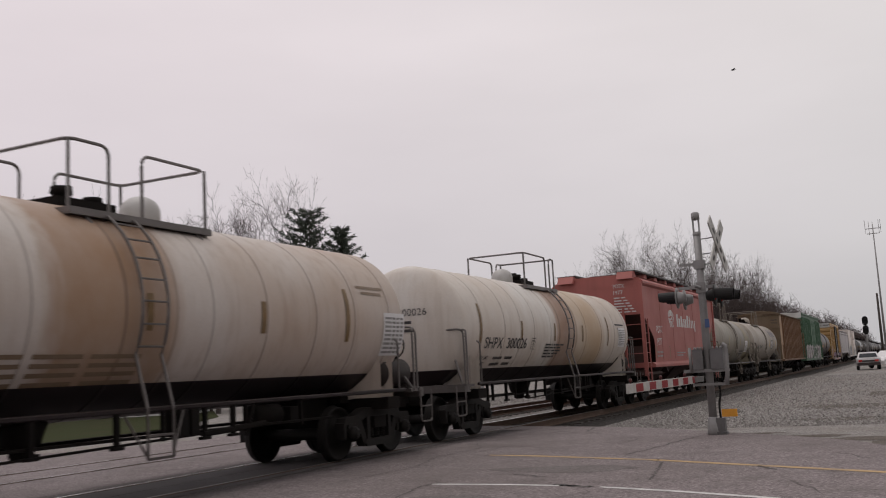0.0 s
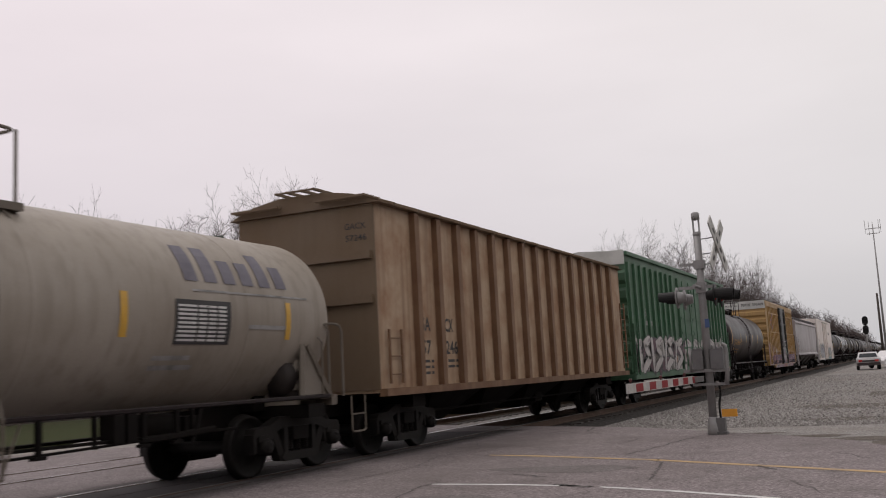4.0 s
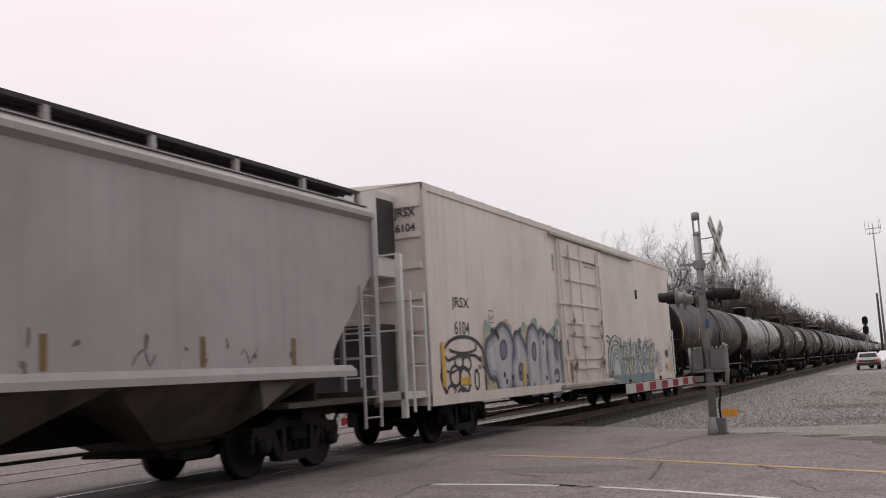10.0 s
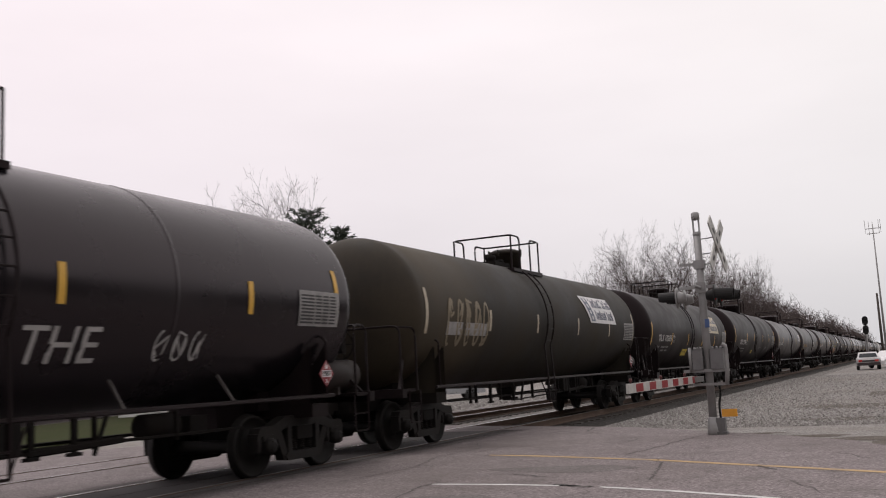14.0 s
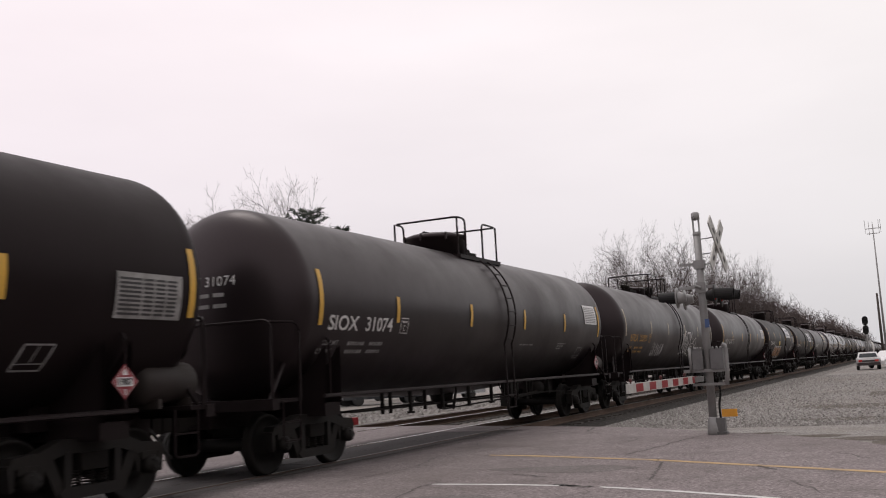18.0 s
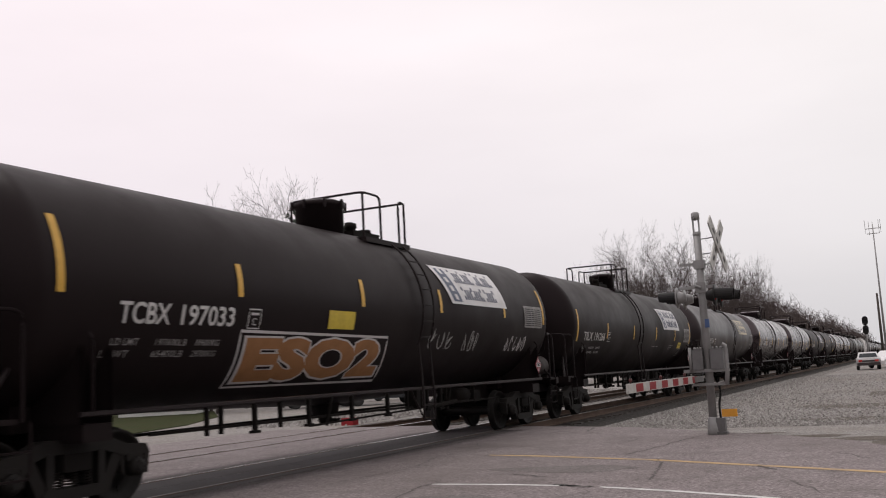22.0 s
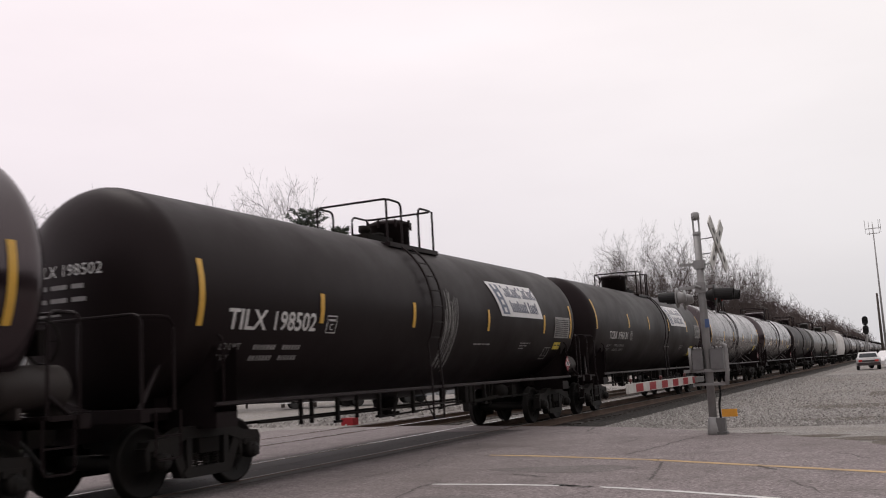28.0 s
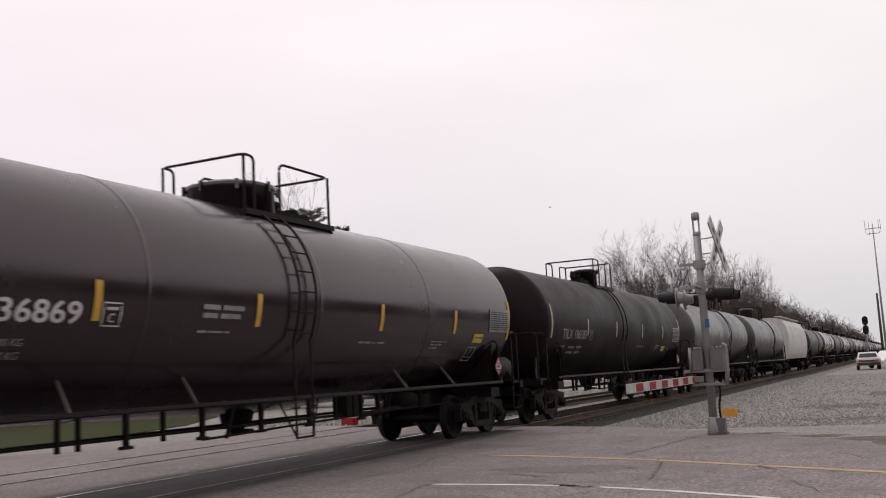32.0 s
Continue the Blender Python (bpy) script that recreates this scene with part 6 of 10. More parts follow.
DUSTY = surface("dust_caked_black_paint", (0.010, 0.0078, 0.006), 0.6, grime=(0.045, 0.034, 0.021), dirt=0.7, streak=0.5, coarse=0.45, spec=0.25, bands=[(-7.6, -4.9, 0.7, (0.075, 0.058, 0.036), 0.6)])
BLACK_CARS = [
    (195.55, "UTLX 211047", "", AMBER_DULL, STRIP_AMBER, BLACK_MATTE, None, "dusty black tank car with amber lettering"),
    (213.7, "CTCX 731301", "CTCX 731301", WHITE_MARK, STRIP_AMBER, BLACK_BLUE, None, "glossy black tank car with chalk scrawls along its side"),
    (231.95, "dusty one", "", FAINT_MARK, STRIP_PALE, DUSTY, SIGN_WHITE, "very dusty brown-black tank car with pale panel"),
    (250.0, "TILX 192635", "TILX 192635", WHITE_MARK, STRIP_AMBER, BLACK, SIGN_CREAM, "black tank car with cream advertising panel"),
    (268.85, "CBTX 737806", "", WHITE_MARK, STRIP_AMBER, BLACK, None, "black tank car with wide manway dome"),
    (287.45, "SIOX 31074", "SIOX 31074", WHITE_MARK, STRIP_AMBER, BLACK, None, "black tank car with wide manway dome"),
    (305.5, "UTLX 211010", "", AMBER_MARK, STRIP_PALE, BLACK, None, "black tank car with amber lettering and white graffiti"),
    (323.95, "SIOX 31107", "SIOX 31107", WHITE_MARK, STRIP_AMBER, BLACK, None, "black tank car with wide manway dome"),
    (342.0, "TCBX 197033", "", WHITE_MARK, STRIP_AMBER, BLACK, SIGN_WHITE, "black tank car with white panel and orange graffiti"),
    (360.05, "TILX 191266", "TILX 191266", WHITE_MARK, STRIP_AMBER, BLACK, SIGN_WHITE, "black tank car with white advertising panel"),
    (378.0, "TILX 190524", "TILX 190524", WHITE_MARK, STRIP_BROWN, BLACK, SIGN_CREAM, "dusty black tank car with yellowed panel"),
    (396.65, "CBTX 736833", "CBTX 736833", WHITE_MARK, STRIP_AMBER, BLACK_GLOSS, None, "shiny black tank car with wide manway dome"),
    (415.35, "shiny one", "", WHITE_MARK, STRIP_AMBER, BLACK_GLOSS, None, "shiny black tank car with wide manway dome"),
    (433.35, "TILX 198502", "TILX 198502", WHITE_MARK, STRIP_AMBER, BLACK, SIGN_WHITE, "black tank car with white advertising panel"),
    (451.1, "TCBX 196131", "TCBX 196131", WHITE_MARK, STRIP_AMBER, BLACK, SIGN_WHITE, "black tank car with white advertising panel"),
    (469.6, "CTCX 731278", "CTCX 731278", WHITE_MARK, STRIP_AMBER, BLACK_GLOSS, None, "shiny black tank car with dark fittings"),
    (487.95, "CBTX 736869", "CBTX 736869", WHITE_MARK, STRIP_AMBER, BLACK_GLOSS, None, "shiny black tank car with wide manway dome"),
    (506.4, "TILX 186585", "", FAINT_MARK, STRIP_PALE, BLACK, None, "black tank car with faded lettering"),
]
WEIGHTS = {"CTCX 731301": ("197000LB", "89400KG", "66000LB", "29900KG"), "TCBX 197033": ("197600LB", "89600KG", "65400LB", "29700KG"), "CTCX 731278": ("196100LB", "89000KG", "66900LB", "30300KG"),
           "TCBX 196131": ("197700 LB", "89700 KG", "65300 LB", "29600 KG"), "TILX 190524": ("197600 LB", "89650 KG", "65400 LB", "29650 KG"), "CBTX 736869": ("195700 LB", "88800 KG", "90300 LB", "40900 KG")}
TANKS = {}
SPLIT = (0.41, 0.50)
# the inner strips, the end strips, their foot, the number's box and its parting, the data panel (place, width, height), the advertising panel
LAYOUT = {
    "UTLX 211047": ((-4.11, -1.39, 1.6, 4.29), 7.55, 2.33, (-6.85, -4.67, 2.08, 2.31), (0.44, 0.56), (6.13, 2.12, 1.1, 0.54), None),
    "CTCX 731301": ((-4.18, -1.27, 1.92, 5.23), 7.45, 2.33, (-6.50, -4.32, 2.17, 2.43), (0.43, 0.54), (6.4, 2.2, 1.1, 0.54), None),
    "TILX 192635": ((-4.38, -1.35, 1.72, 4.72), 7.75, 2.04, (-6.65, -4.53, 2.16, 2.40), SPLIT, (6.69, 2.17, 1.05, 0.54), (SIGN_CREAM, 2.58, 2.80, 2.61)),
    "CBTX 737806": ((-4.12, -1.31, 2.42, 5.36), 8.2, 2.34, (-6.49, -4.32, 2.14, 2.40), (0.456, 0.495), (6.9, 2.2, 1.1, 0.54), None),
    "SIOX 31074": ((-4.90, -1.70, 1.39, 4.34), 7.4, 2.32, (-7.15, -5.08, 2.15, 2.39), (0.44, 0.56), (6.08, 2.56, 1.1, 0.54), None),
    "UTLX 211010": ((-4.05, -1.34, 1.67, 4.33), 7.5, 2.39, (-6.85, -4.67, 2.12, 2.36), (0.44, 0.56), (6.2, 2.32, 1.15, 0.38), None),
    "SIOX 31107": ((-4.78, -1.56, 1.53, 4.5), 7.55, 2.32, (-7.0, -4.93, 2.13, 2.38), (0.44, 0.56), (6.17, 2.55, 1.1, 0.54), None),
    "TCBX 197033": ((-4.5, -1.22, 1.78, 5.05), 7.6, 2.56, (-6.71, -4.60, 2.15, 2.41), (0.41, 0.505), (6.3, 2.37, 1.2, 0.52), (SIGN_WHITE, 1.83, 3.05, 2.77)),
    "TILX 191266": ((-4.65, -1.50, 1.66, 4.76), 7.6, 2.19, (-7.0, -4.9, 2.11, 2.35), SPLIT, (6.42, 2.15, 1.08, 0.54), (SIGN_WHITE, 2.34, 2.84, 2.60)),
    "TILX 190524": ((-4.42, -1.14, 1.86, 5.4), 7.95, 1.86, (-6.82, -4.70, 2.14, 2.39), SPLIT, (6.81, 2.15, 1.0, 0.56), (SIGN_CREAM, 2.52, 2.84, 2.69)),
    "CBTX 736833": ((-4.55, -1.57, 1.89, 4.86), 7.7, 2.18, (-7.43, -4.75, 2.14, 2.41), (0.38, 0.49), (6.6, 2.25, 1.1, 0.5), None),
    "shiny one": ((-4.7, -1.7, 1.3, 4.21), 7.5, 2.18, (-7.2, -4.6, 2.14, 2.41), (0.38, 0.49), (6.13, 2.27, 1.1, 0.52), None),
    "TILX 198502": ((-4.71, -1.61, 1.9, 5.46), 7.55, 2.25, (-6.98, -4.85, 2.12, 2.40), SPLIT, (6.26, 2.15, 1.15, 0.54), (SIGN_WHITE, 2.16, 2.82, 2.60)),
    "TCBX 196131": ((-4.09, -1.34, 1.77, 5.08), 7.75, 2.56, (-6.38, -4.24, 2.18, 2.42), (0.41, 0.505), (6.68, 2.34, 1.1, 0.56), (SIGN_WHITE, 1.76, 2.98, 2.78)),
    "CTCX 731278": ((-4.29, -1.42, 1.78, 5.02), 7.75, 2.30, (-6.67, -4.44, 2.14, 2.41), (0.43, 0.54), (6.51, 2.16, 1.1, 0.58), None),
    "CBTX 736869": ((-4.54, -1.57, 1.93, 4.91), 7.75, 2.16, (-7.35, -4.75, 2.12, 2.37), (0.38, 0.49), (6.65, 2.23, 1.1, 0.5), None),
}
PANELS = {"UTLX": (surface("browned_panel", (0.035, 0.024, 0.012), 0.6, dirt=0.3), STRIP_BROWN), "SIOX": (SIGN_WHITE, FAINT_MARK)}
for U, num, end_text, mark, strips, mat, sign, label in BLACK_CARS:
    wide = num[:4] in ("CBTX", "shin")
    if num == "CBTX 737806":
        top_ = dict(manway=(-0.28, 0.7, 0.40), plat=(-1.39, 0.73), drops=(-1.15, -0.44), ladder_y=-1.15, hs=8.25, dish=0.62, R=1.56, zc=2.69, half=9.28)
    elif wide:
        top_ = dict(manway=(-0.2, 0.7, 0.40), plat=(-0.9, 1.46), drops=(-0.65, 0.02), ladder_y=-0.5, R=1.54, zc=2.64)
    elif num[:4] == "SIOX":
        top_ = dict(manway=(-0.1, 0.7, 0.40), R=1.54, zc=2.64, plat=(-0.59, 1.65), drops=(-0.15, 0.81), ladder_y=0.35, hs=7.65)
    elif num[:4] == "UTLX":
        top_ = dict(R=1.53, manway=(-0.4, 0.5, 0.25), plat=(-0.9, 1.87), drops=(0.49, 1.15), ladder_y=0.63, valve_y=-1.3, pot=0.9, hs=7.65)
    elif num == "CTCX 731278":
        top_ = dict(manway=(0.2, 0.45, 0.58), plat=(-1.5, 0.68), drops=(-0.84, -0.09), ladder_y=-0.64, valve_y=-0.9)
    elif num in ("TILX 192635", "TILX 198502", "TILX 191266", "dusty one", "TILX 186585"):
        top_ = dict(manway=(0.3, 0.42, 0.52), plat=(-1.25, 0.75), drops=(-0.65, 0.1), ladder_y=-0.8, valve_y=-0.6)
    else:
        top_ = dict(manway=(-0.15, 0.45, 0.58), plat=(0.1, 1.72), drops=(0.75, 1.48), ladder_y=1.05)
    if num == "TILX 190524":
        top_["struts"] = (-4.2, -1.6, 3.4, 5.5)
    elif num in ("CBTX 736869", "CTCX 731278", "shiny one", "CBTX 736833", "CTCX 731301"):
        top_["struts"] = (-4.8, -2.75, 2.95, 4.95)
    if num in ("TILX 192635", "TILX 198502", "TILX 191266", "TCBX 196131", "TCBX 197033", "TILX 186585", "CBTX 737806"):
        mat = BLACK_MATTE
    inner, end, rise, box_, split, panel, top_["sign"] = LAYOUT.get(num, ((-4.5, -1.5, 1.75, 4.8), 7.6, 2.25, (-6.7, -4.6, 2.14, 2.40), SPLIT, (6.5, 2.16, 1.1, 0.54), (sign, 2.4, 2.8, 2.62) if sign else None))
    long_tank = dict(hs=7.78, dish=0.6, tc=7.0)
    long_tank.update(top_)
    TANKS[num] = tank_car(U - 0.25, label, mat=mat, strips=strips, number="" if "one" in num else num, unread="one" in num, end_number=end_text, mark=mark, weights=WEIGHTS.get(num), bars=(-end, *inner, end), strip_rise=rise + 0.30 - long_tank.get("zc", 2.62),
                          num_box=box_, num_split=split, seams=(-3.75, 0.0, 3.75) if mat in (BLACK_GLOSS, BLACK_BLUE) else (), **long_tank, chart=(*panel, *PANELS.get(num[:4], (FAINT_MARK, DARK_MARK))))
c31 = tank_car(524.7, "grey-black tank car with dull sheen", mat=GREY_TANK, seams=(-3.75, 0.0, 3.75), strips=STRIP_PALE, simple=True)[0]
c32 = tank_car(543.0, "grey-black tank car with dull sheen", mat=GREY_TANK, seams=(-3.75, 0.0, 3.75), strips=STRIP_PALE, simple=True)[0]
WHITE_HOPPER = surface("white_hopper_paint", (0.55, 0.53, 0.52), 0.55, grime=(0.3, 0.26, 0.23), dirt=0.5, streak=0.4, coarse=0.6)


def curved_hopper(U, label, mat, hl=7.3, half=8.6, tc=6.4):
    """A round-sided covered hopper car on two bogies."""
    car = thing("hopper_car", label, "hopper car", "cars of the freight train")
    prof = [(0.30, 4.42), (0.75, 4.36), (1.12, 4.14), (1.38, 3.72), (1.52, 3.2), (1.57, 2.6), (1.55, 2.0), (1.45, 1.5), (1.30, 1.15)]
    prof = prof + [(-x, z) for x, z in reversed(prof)]
    bm = bmesh.new()
    rings = [[bm.verts.new((x * f, y, z)) for x, z in prof] for y, f in ((-hl, 0.985), (-hl + 0.12, 1.0), (hl - 0.12, 1.0), (hl, 0.985))]
    for a, b in zip(rings, rings[1:]):
        for i in range(len(prof)):
            q = (i + 1) % len(prof)
            bm.faces.new((a[i], a[q], b[q], b[i]))
    bm.faces.new(rings[0])
    bm.faces.new(rings[-1])
    part("body", bm, mat, car, "smooth bulging body")
    for s in (1, -1):
        bogie(car, s * tc)
        bm = bmesh.new()
        box(bm, -1.4, 1.4, min(s * hl, s * half), max(s * hl, s * half), 1.0, 1.14)
        part("end_platform", bm, STEEL_DARK, car)
        bm = bmesh.new()
        tube(bm, [(1.3, s * (half - 0.2), 1.1), (1.3, s * (half - 0.2), 4.1), (1.0, s * hl, 4.2)], 0.03, 5)
        part("end_post", bm, mat, car)
    for y in (-4.0, 0.0, 4.0):
        bm = bmesh.new()
        lathe(bm, [(0.45, 0.3), (0.5, 0.42), (1.2, 1.2)], 0, 4, "z")
        part("discharge_gate", bm, STEEL_DARK, car).location = (0, y, 0)
    bm = bmesh.new()
    box(bm, 0.55, 1.0, -hl, hl, 4.46, 4.52)
    part("roof_walkway", bm, mat, car)
    couplers(car, half)
    CARS.append((car, U))
    return car


curved_hopper(561.0, "round-sided white covered hopper car", WHITE_HOPPER)
far_a = tank_car(580.0, "brown-black tank car far down the train", mat=BLACK_BROWN, strips=None, simple=True, placards=False)[0]
far_b = tank_car(598.3, "grey-black tank car far down the train", mat=BLACK_GLOSS, seams=(-3.75, 0.0, 3.75), strips=None, simple=True, placards=False)[0]


def wheels_in(car):
    for o in car.children_recursive:
        if o.name.startswith("wheelset"):
            WHEELSETS[AXLE if o.location.y > 0 else -AXLE].append(o)


rnd = random.Random(3)
for i in range(18):
    base = far_a if rnd.random() < 0.4 else far_b
    c = copy_thing(base, pose(0, 0, 0))
    wheels_in(c)
    CARS.append((c, 616.7 + 18.35 * i))

# ---- lettering and graffiti on the cars ----
def blob(cx, cw, rx, rw, rnd, wild=0.22, n=26):
    p1, p2, p3 = (rnd.uniform(0, 6.28) for _ in range(3))
    v = [(cx, cw, 0)]
    for i in range(n):
        t = 2 * math.pi * i / n
        k = 1 + wild * math.sin(2 * t + p1) + wild * 0.7 * math.sin(3 * t + p2) + wild * 0.4 * math.sin(7 * t + p3)
        v.append((cx + rx * k * math.cos(t), cw + rw * k * math.sin(t), 0))
    return v, [(0, 1 + i, 1 + (i + 1) % n) for i in range(n)]


def scaled(vf, k):
    v, f = vf
    cx, cw = v[0][0], v[0][1]
    return [(cx + (p[0] - cx) * k, cw + (p[1] - cw) * k, 0) for p in v], f


def arc(cx, cw, rx, rw, a0, a1, width, n=16):
    return stroke([(cx + rx * math.cos(radians(a0 + (a1 - a0) * i / n)), cw + rw * math.sin(radians(a0 + (a1 - a0) * i / n))) for i in range(n + 1)], width)


def paint(name, c, dirt=0.3):
    return surface(name, c, 0.55, grime=tuple(0.45 * x for x in c), dirt=dirt, fine=25, coarse=3, bump=0.05)


def sprayed(name, colors, scale=2.2, seed=0.0):
    """Overlapping sprayed fields of several colours."""
    if name in MATS:
        return MATS[name]
    m, t, b = nodes_of(name)
    L = t.links
    co = t.nodes.new("ShaderNodeTexCoord")
    mp = t.nodes.new("ShaderNodeMapping")
    mp.inputs["Location"].default_value = (seed, seed * 2, seed)
    mp.inputs["Scale"].default_value = (0.3, 1.5, 0.75)
    L.new(co.outputs["Object"], mp.inputs[0])
    nz = t.nodes.new("ShaderNodeTexNoise")
    nz.inputs["Scale"].default_value, nz.inputs["Detail"].default_value = 3.0, 3
    L.new(mp.outputs[0], nz.inputs["Vector"])
    add = t.nodes.new("ShaderNodeVectorMath")
    add.operation = "MULTIPLY_ADD"
    L.new(nz.outputs["Color"], add.inputs[0])
    add.inputs[1].default_value = (0.0, 0.6, 0.6)
    L.new(mp.outputs[0], add.inputs[2])
    vo = t.nodes.new("ShaderNodeTexVoronoi")
    vo.inputs["Scale"].default_value = scale
    L.new(add.outputs[0], vo.inputs["Vector"])
    bw = t.nodes.new("ShaderNodeSeparateColor")
    L.new(vo.outputs["Color"], bw.inputs[0])
    ra = t.nodes.new("ShaderNodeValToRGB")
    ra.color_ramp.interpolation = "CONSTANT"
    e = ra.color_ramp.elements
    while len(e) < len(colors):
        e.new(0.5)
    for i, c in enumerate(colors):
        e[i].position, e[i].color = i / len(colors), (*c, 1)
    L.new(bw.outputs[0], ra.inputs[0])
    n2 = t.nodes.new("ShaderNodeTexNoise")
    n2.inputs["Scale"].default_value, n2.inputs["Detail"].default_value = 9.0, 5
    L.new(co.outputs["Object"], n2.inputs["Vector"])
    mx = t.nodes.new("ShaderNodeMix")
    mx.data_type, mx.blend_type = "RGBA", "MULTIPLY"
    mx.inputs["Factor"].default_value = 0.55
    L.new(ra.outputs["Color"], mx.inputs["A"])
    gr = t.nodes.new("ShaderNodeMapRange")
    gr.inputs["From Min"].default_value, gr.inputs["From Max"].default_value, gr.inputs["To Min"].default_value, gr.inputs["To Max"].default_value = 0.3, 0.7, 0.35, 1.1
    L.new(n2.outputs["Fac"], gr.inputs["Value"])
    L.new(gr.outputs[0], mx.inputs["B"])
    L.new(mx.outputs["Result"], b.inputs["Base Color"])
    b.inputs["Roughness"].default_value = 0.6
    MATS[name] = m
    return m


INK = paint("spray_black", (0.028, 0.026, 0.032))
SLATE = paint("spray_slate", (0.135, 0.14, 0.175))
SILVER = paint("spray_silver", (0.34, 0.34, 0.37))
SHINE = paint("spray_white", (0.60, 0.58, 0.58))
TEAL = paint("spray_teal", (0.27, 0.35, 0.34))
STRAW = paint("spray_straw", (0.44, 0.39, 0.25))
PLUM = paint("spray_plum", (0.10, 0.04, 0.06))
RUSTY = paint("spray_orange", (0.30, 0.13, 0.05))

def wild(u0, u1, z0, z1, n, seed, width=0.2, rim=0.13):
    """Angular interlocking letter strokes: rim, fill, shade and highlight shapes."""
    rj = random.Random(seed)
    outer, fill, shade_, light = [], [], [], []
    step = (u1 - u0) / n
    h = z1 - z0
    for i in range(n):
        u = u0 + step * (i + 0.1)
        lean = rj.uniform(-0.12, 0.3) * h
        a, b = rj.uniform(0.0, 0.12) * h, rj.uniform(0.85, 1.0) * h
        shapes = [[(u, z0 + a), (u + lean * 0.5, z0 + h * 0.5), (u + lean, z0 + b)]]
        kind = rj.randrange(4)
        if kind == 0:
            shapes += [[(u + lean, z0 + b), (u + step * 0.75, z0 + h * rj.uniform(0.7, 0.95)), (u + step * 0.55, z0 + h * 0.5), (u + lean * 0.4, z0 + h * 0.45)], [(u + step * 0.3, z0 + h * 0.45), (u + step * 0.95, z0 + h * rj.uniform(0.0, 0.15))]]
        elif kind == 1:
            shapes += [[(u + step * 0.8, z0 + h * 0.95), (u + step * 0.2, z0 + h * 0.8), (u + step * 0.15, z0 + h * 0.3), (u + step * 0.8, z0 + h * 0.1), (u + step * 0.95, z0 + h * 0.4)]]
        elif kind == 2:
            shapes += [[(u + lean, z0 + b), (u + step * 0.45, z0 + h * 0.35), (u + step * 0.85, z0 + h * 0.98), (u + step * 0.8, z0 + h * 0.02)]]
        else:
            shapes += [[(u + step * 0.8, z0 + h * 0.9), (u + step * 0.3, z0 + h * 0.75), (u + step * 0.75, z0 + h * 0.42), (u + step * 0.1, z0 + h * 0.1)]]
        for p in shapes:
            w_ = width * rj.uniform(0.8, 1.35)
            outer.append(stroke(p, w_ + rim))
            fill.append(stroke(p, w_))
            (ax, ay), (bx, by) = p[0], p[1]
            shade_.append(stroke([(ax + w_ * 0.3, ay), ((ax + bx) / 2 + w_ * 0.3, (ay + by) / 2)], w_ * 0.35))
            light.append(stroke([(bx - w_ * 0.25, by), ((ax + bx) / 2 - w_ * 0.25, (ay + by) / 2)], w_ * 0.12))
    return many(outer), many(fill), many(shade_), many(light)


# the red hopper: emblem and name as plain shapes, then its stencils
w = flat_x(1.586)
car = red_hopper
em = [arc(-2.26, 3.10, 0.46 - 0.10 * i, 0.24 - 0.055 * i, -60, 185, 0.055) for i in range(4)] + [stroke([(-2.70 + 0.16 * i, 3.06), (-2.39 + 0.17 * i, 2.69)], 0.075) for i in range(3)] + [stroke([(-2.14, 2.92), (-1.86, 2.71)], 0.07)]
laid("emblem", many(em), w, WHITE_MARK, car, "white ribbed leaf-like emblem")
bold_bars = [plate_points(-1.28 + 0.39 * i, -1.28 + 0.39 * i + 0.28, 2.74, (3.24, 3.08, 3.18, 3.08, 3.08, 3.24)[i], 1, 1) for i in range(6)]
thin_bars = [plate_points(1.14 + 0.34 * i, 1.14 + 0.34 * i + 0.17, 2.74 if i < 3 else 2.60, 3.22 if i == 0 else 3.06, 1, 1) for i in range(4)]
laid("company_name", apart(bold_bars), w, WHITE_MARK, car, "white company name as plain bars")
laid("company_name", apart(thin_bars), w, WHITE_MARK, car, "thin white company name as plain bars")
laid("car_number", fitted("POTX", -4.79, -3.90, 2.44, 2.71, 0.01), w, WHITE_MARK, car, "white reporting mark")
laid("car_number", fitted("1977", -4.79, -4.12, 2.00, 2.26, 0.01), w, WHITE_MARK, car, "white car number")
laid("weight_stencil", apart([text_bars(-4.9, 1.72, (0.3, 0.45), 0.06), text_bars(-4.9, 1.58, (0.25, 0.45), 0.06), text_bars(-1.66, 1.70, (1.6,), 0.05), text_bars(-1.66, 1.60, (1.2,), 0.05), text_bars(1.5, 1.75, (0.7,), 0.07), text_bars(1.5, 1.63, (0.65,), 0.07), text_bars(3.5, 1.9, (0.4,), 0.06), text_bars(3.5, 1.8, (0.35,), 0.05)]), w, FAINT_MARK, car)
laid("end_number", many([fitted("POTX", 0.62, 1.02, 4.02, 4.16), fitted("1977", 0.62, 0.95, 3.80, 3.94)] + [text_bars(0.62, 3.66 - 0.1 * i, (0.2 + 0.07 * i, 0.15), 0.04, 0.06) for i in range(6)]), flat_y(-6.675), WHITE_MARK, car)
for u in (-5.05, -2.9, 0.25, 2.6):
    laid("reflective_strip", plate_points(u, u + 0.09, 1.52, 1.98, 1, 1), w, STRIP_BROWN, car)
laid("mesh_plate", plate_points(4.2, 4.6, 1.6, 1.88, 1, 1), w, INK, car)
for u in (-4.0, -2.0, 0.0, 2.0, 4.0):
    bm = bmesh.new()
    box(bm, 1.578, 1.589, u - 0.02, u + 0.02, 1.5, 4.08)
    part("seam", bm, RED_HOPPER, car)

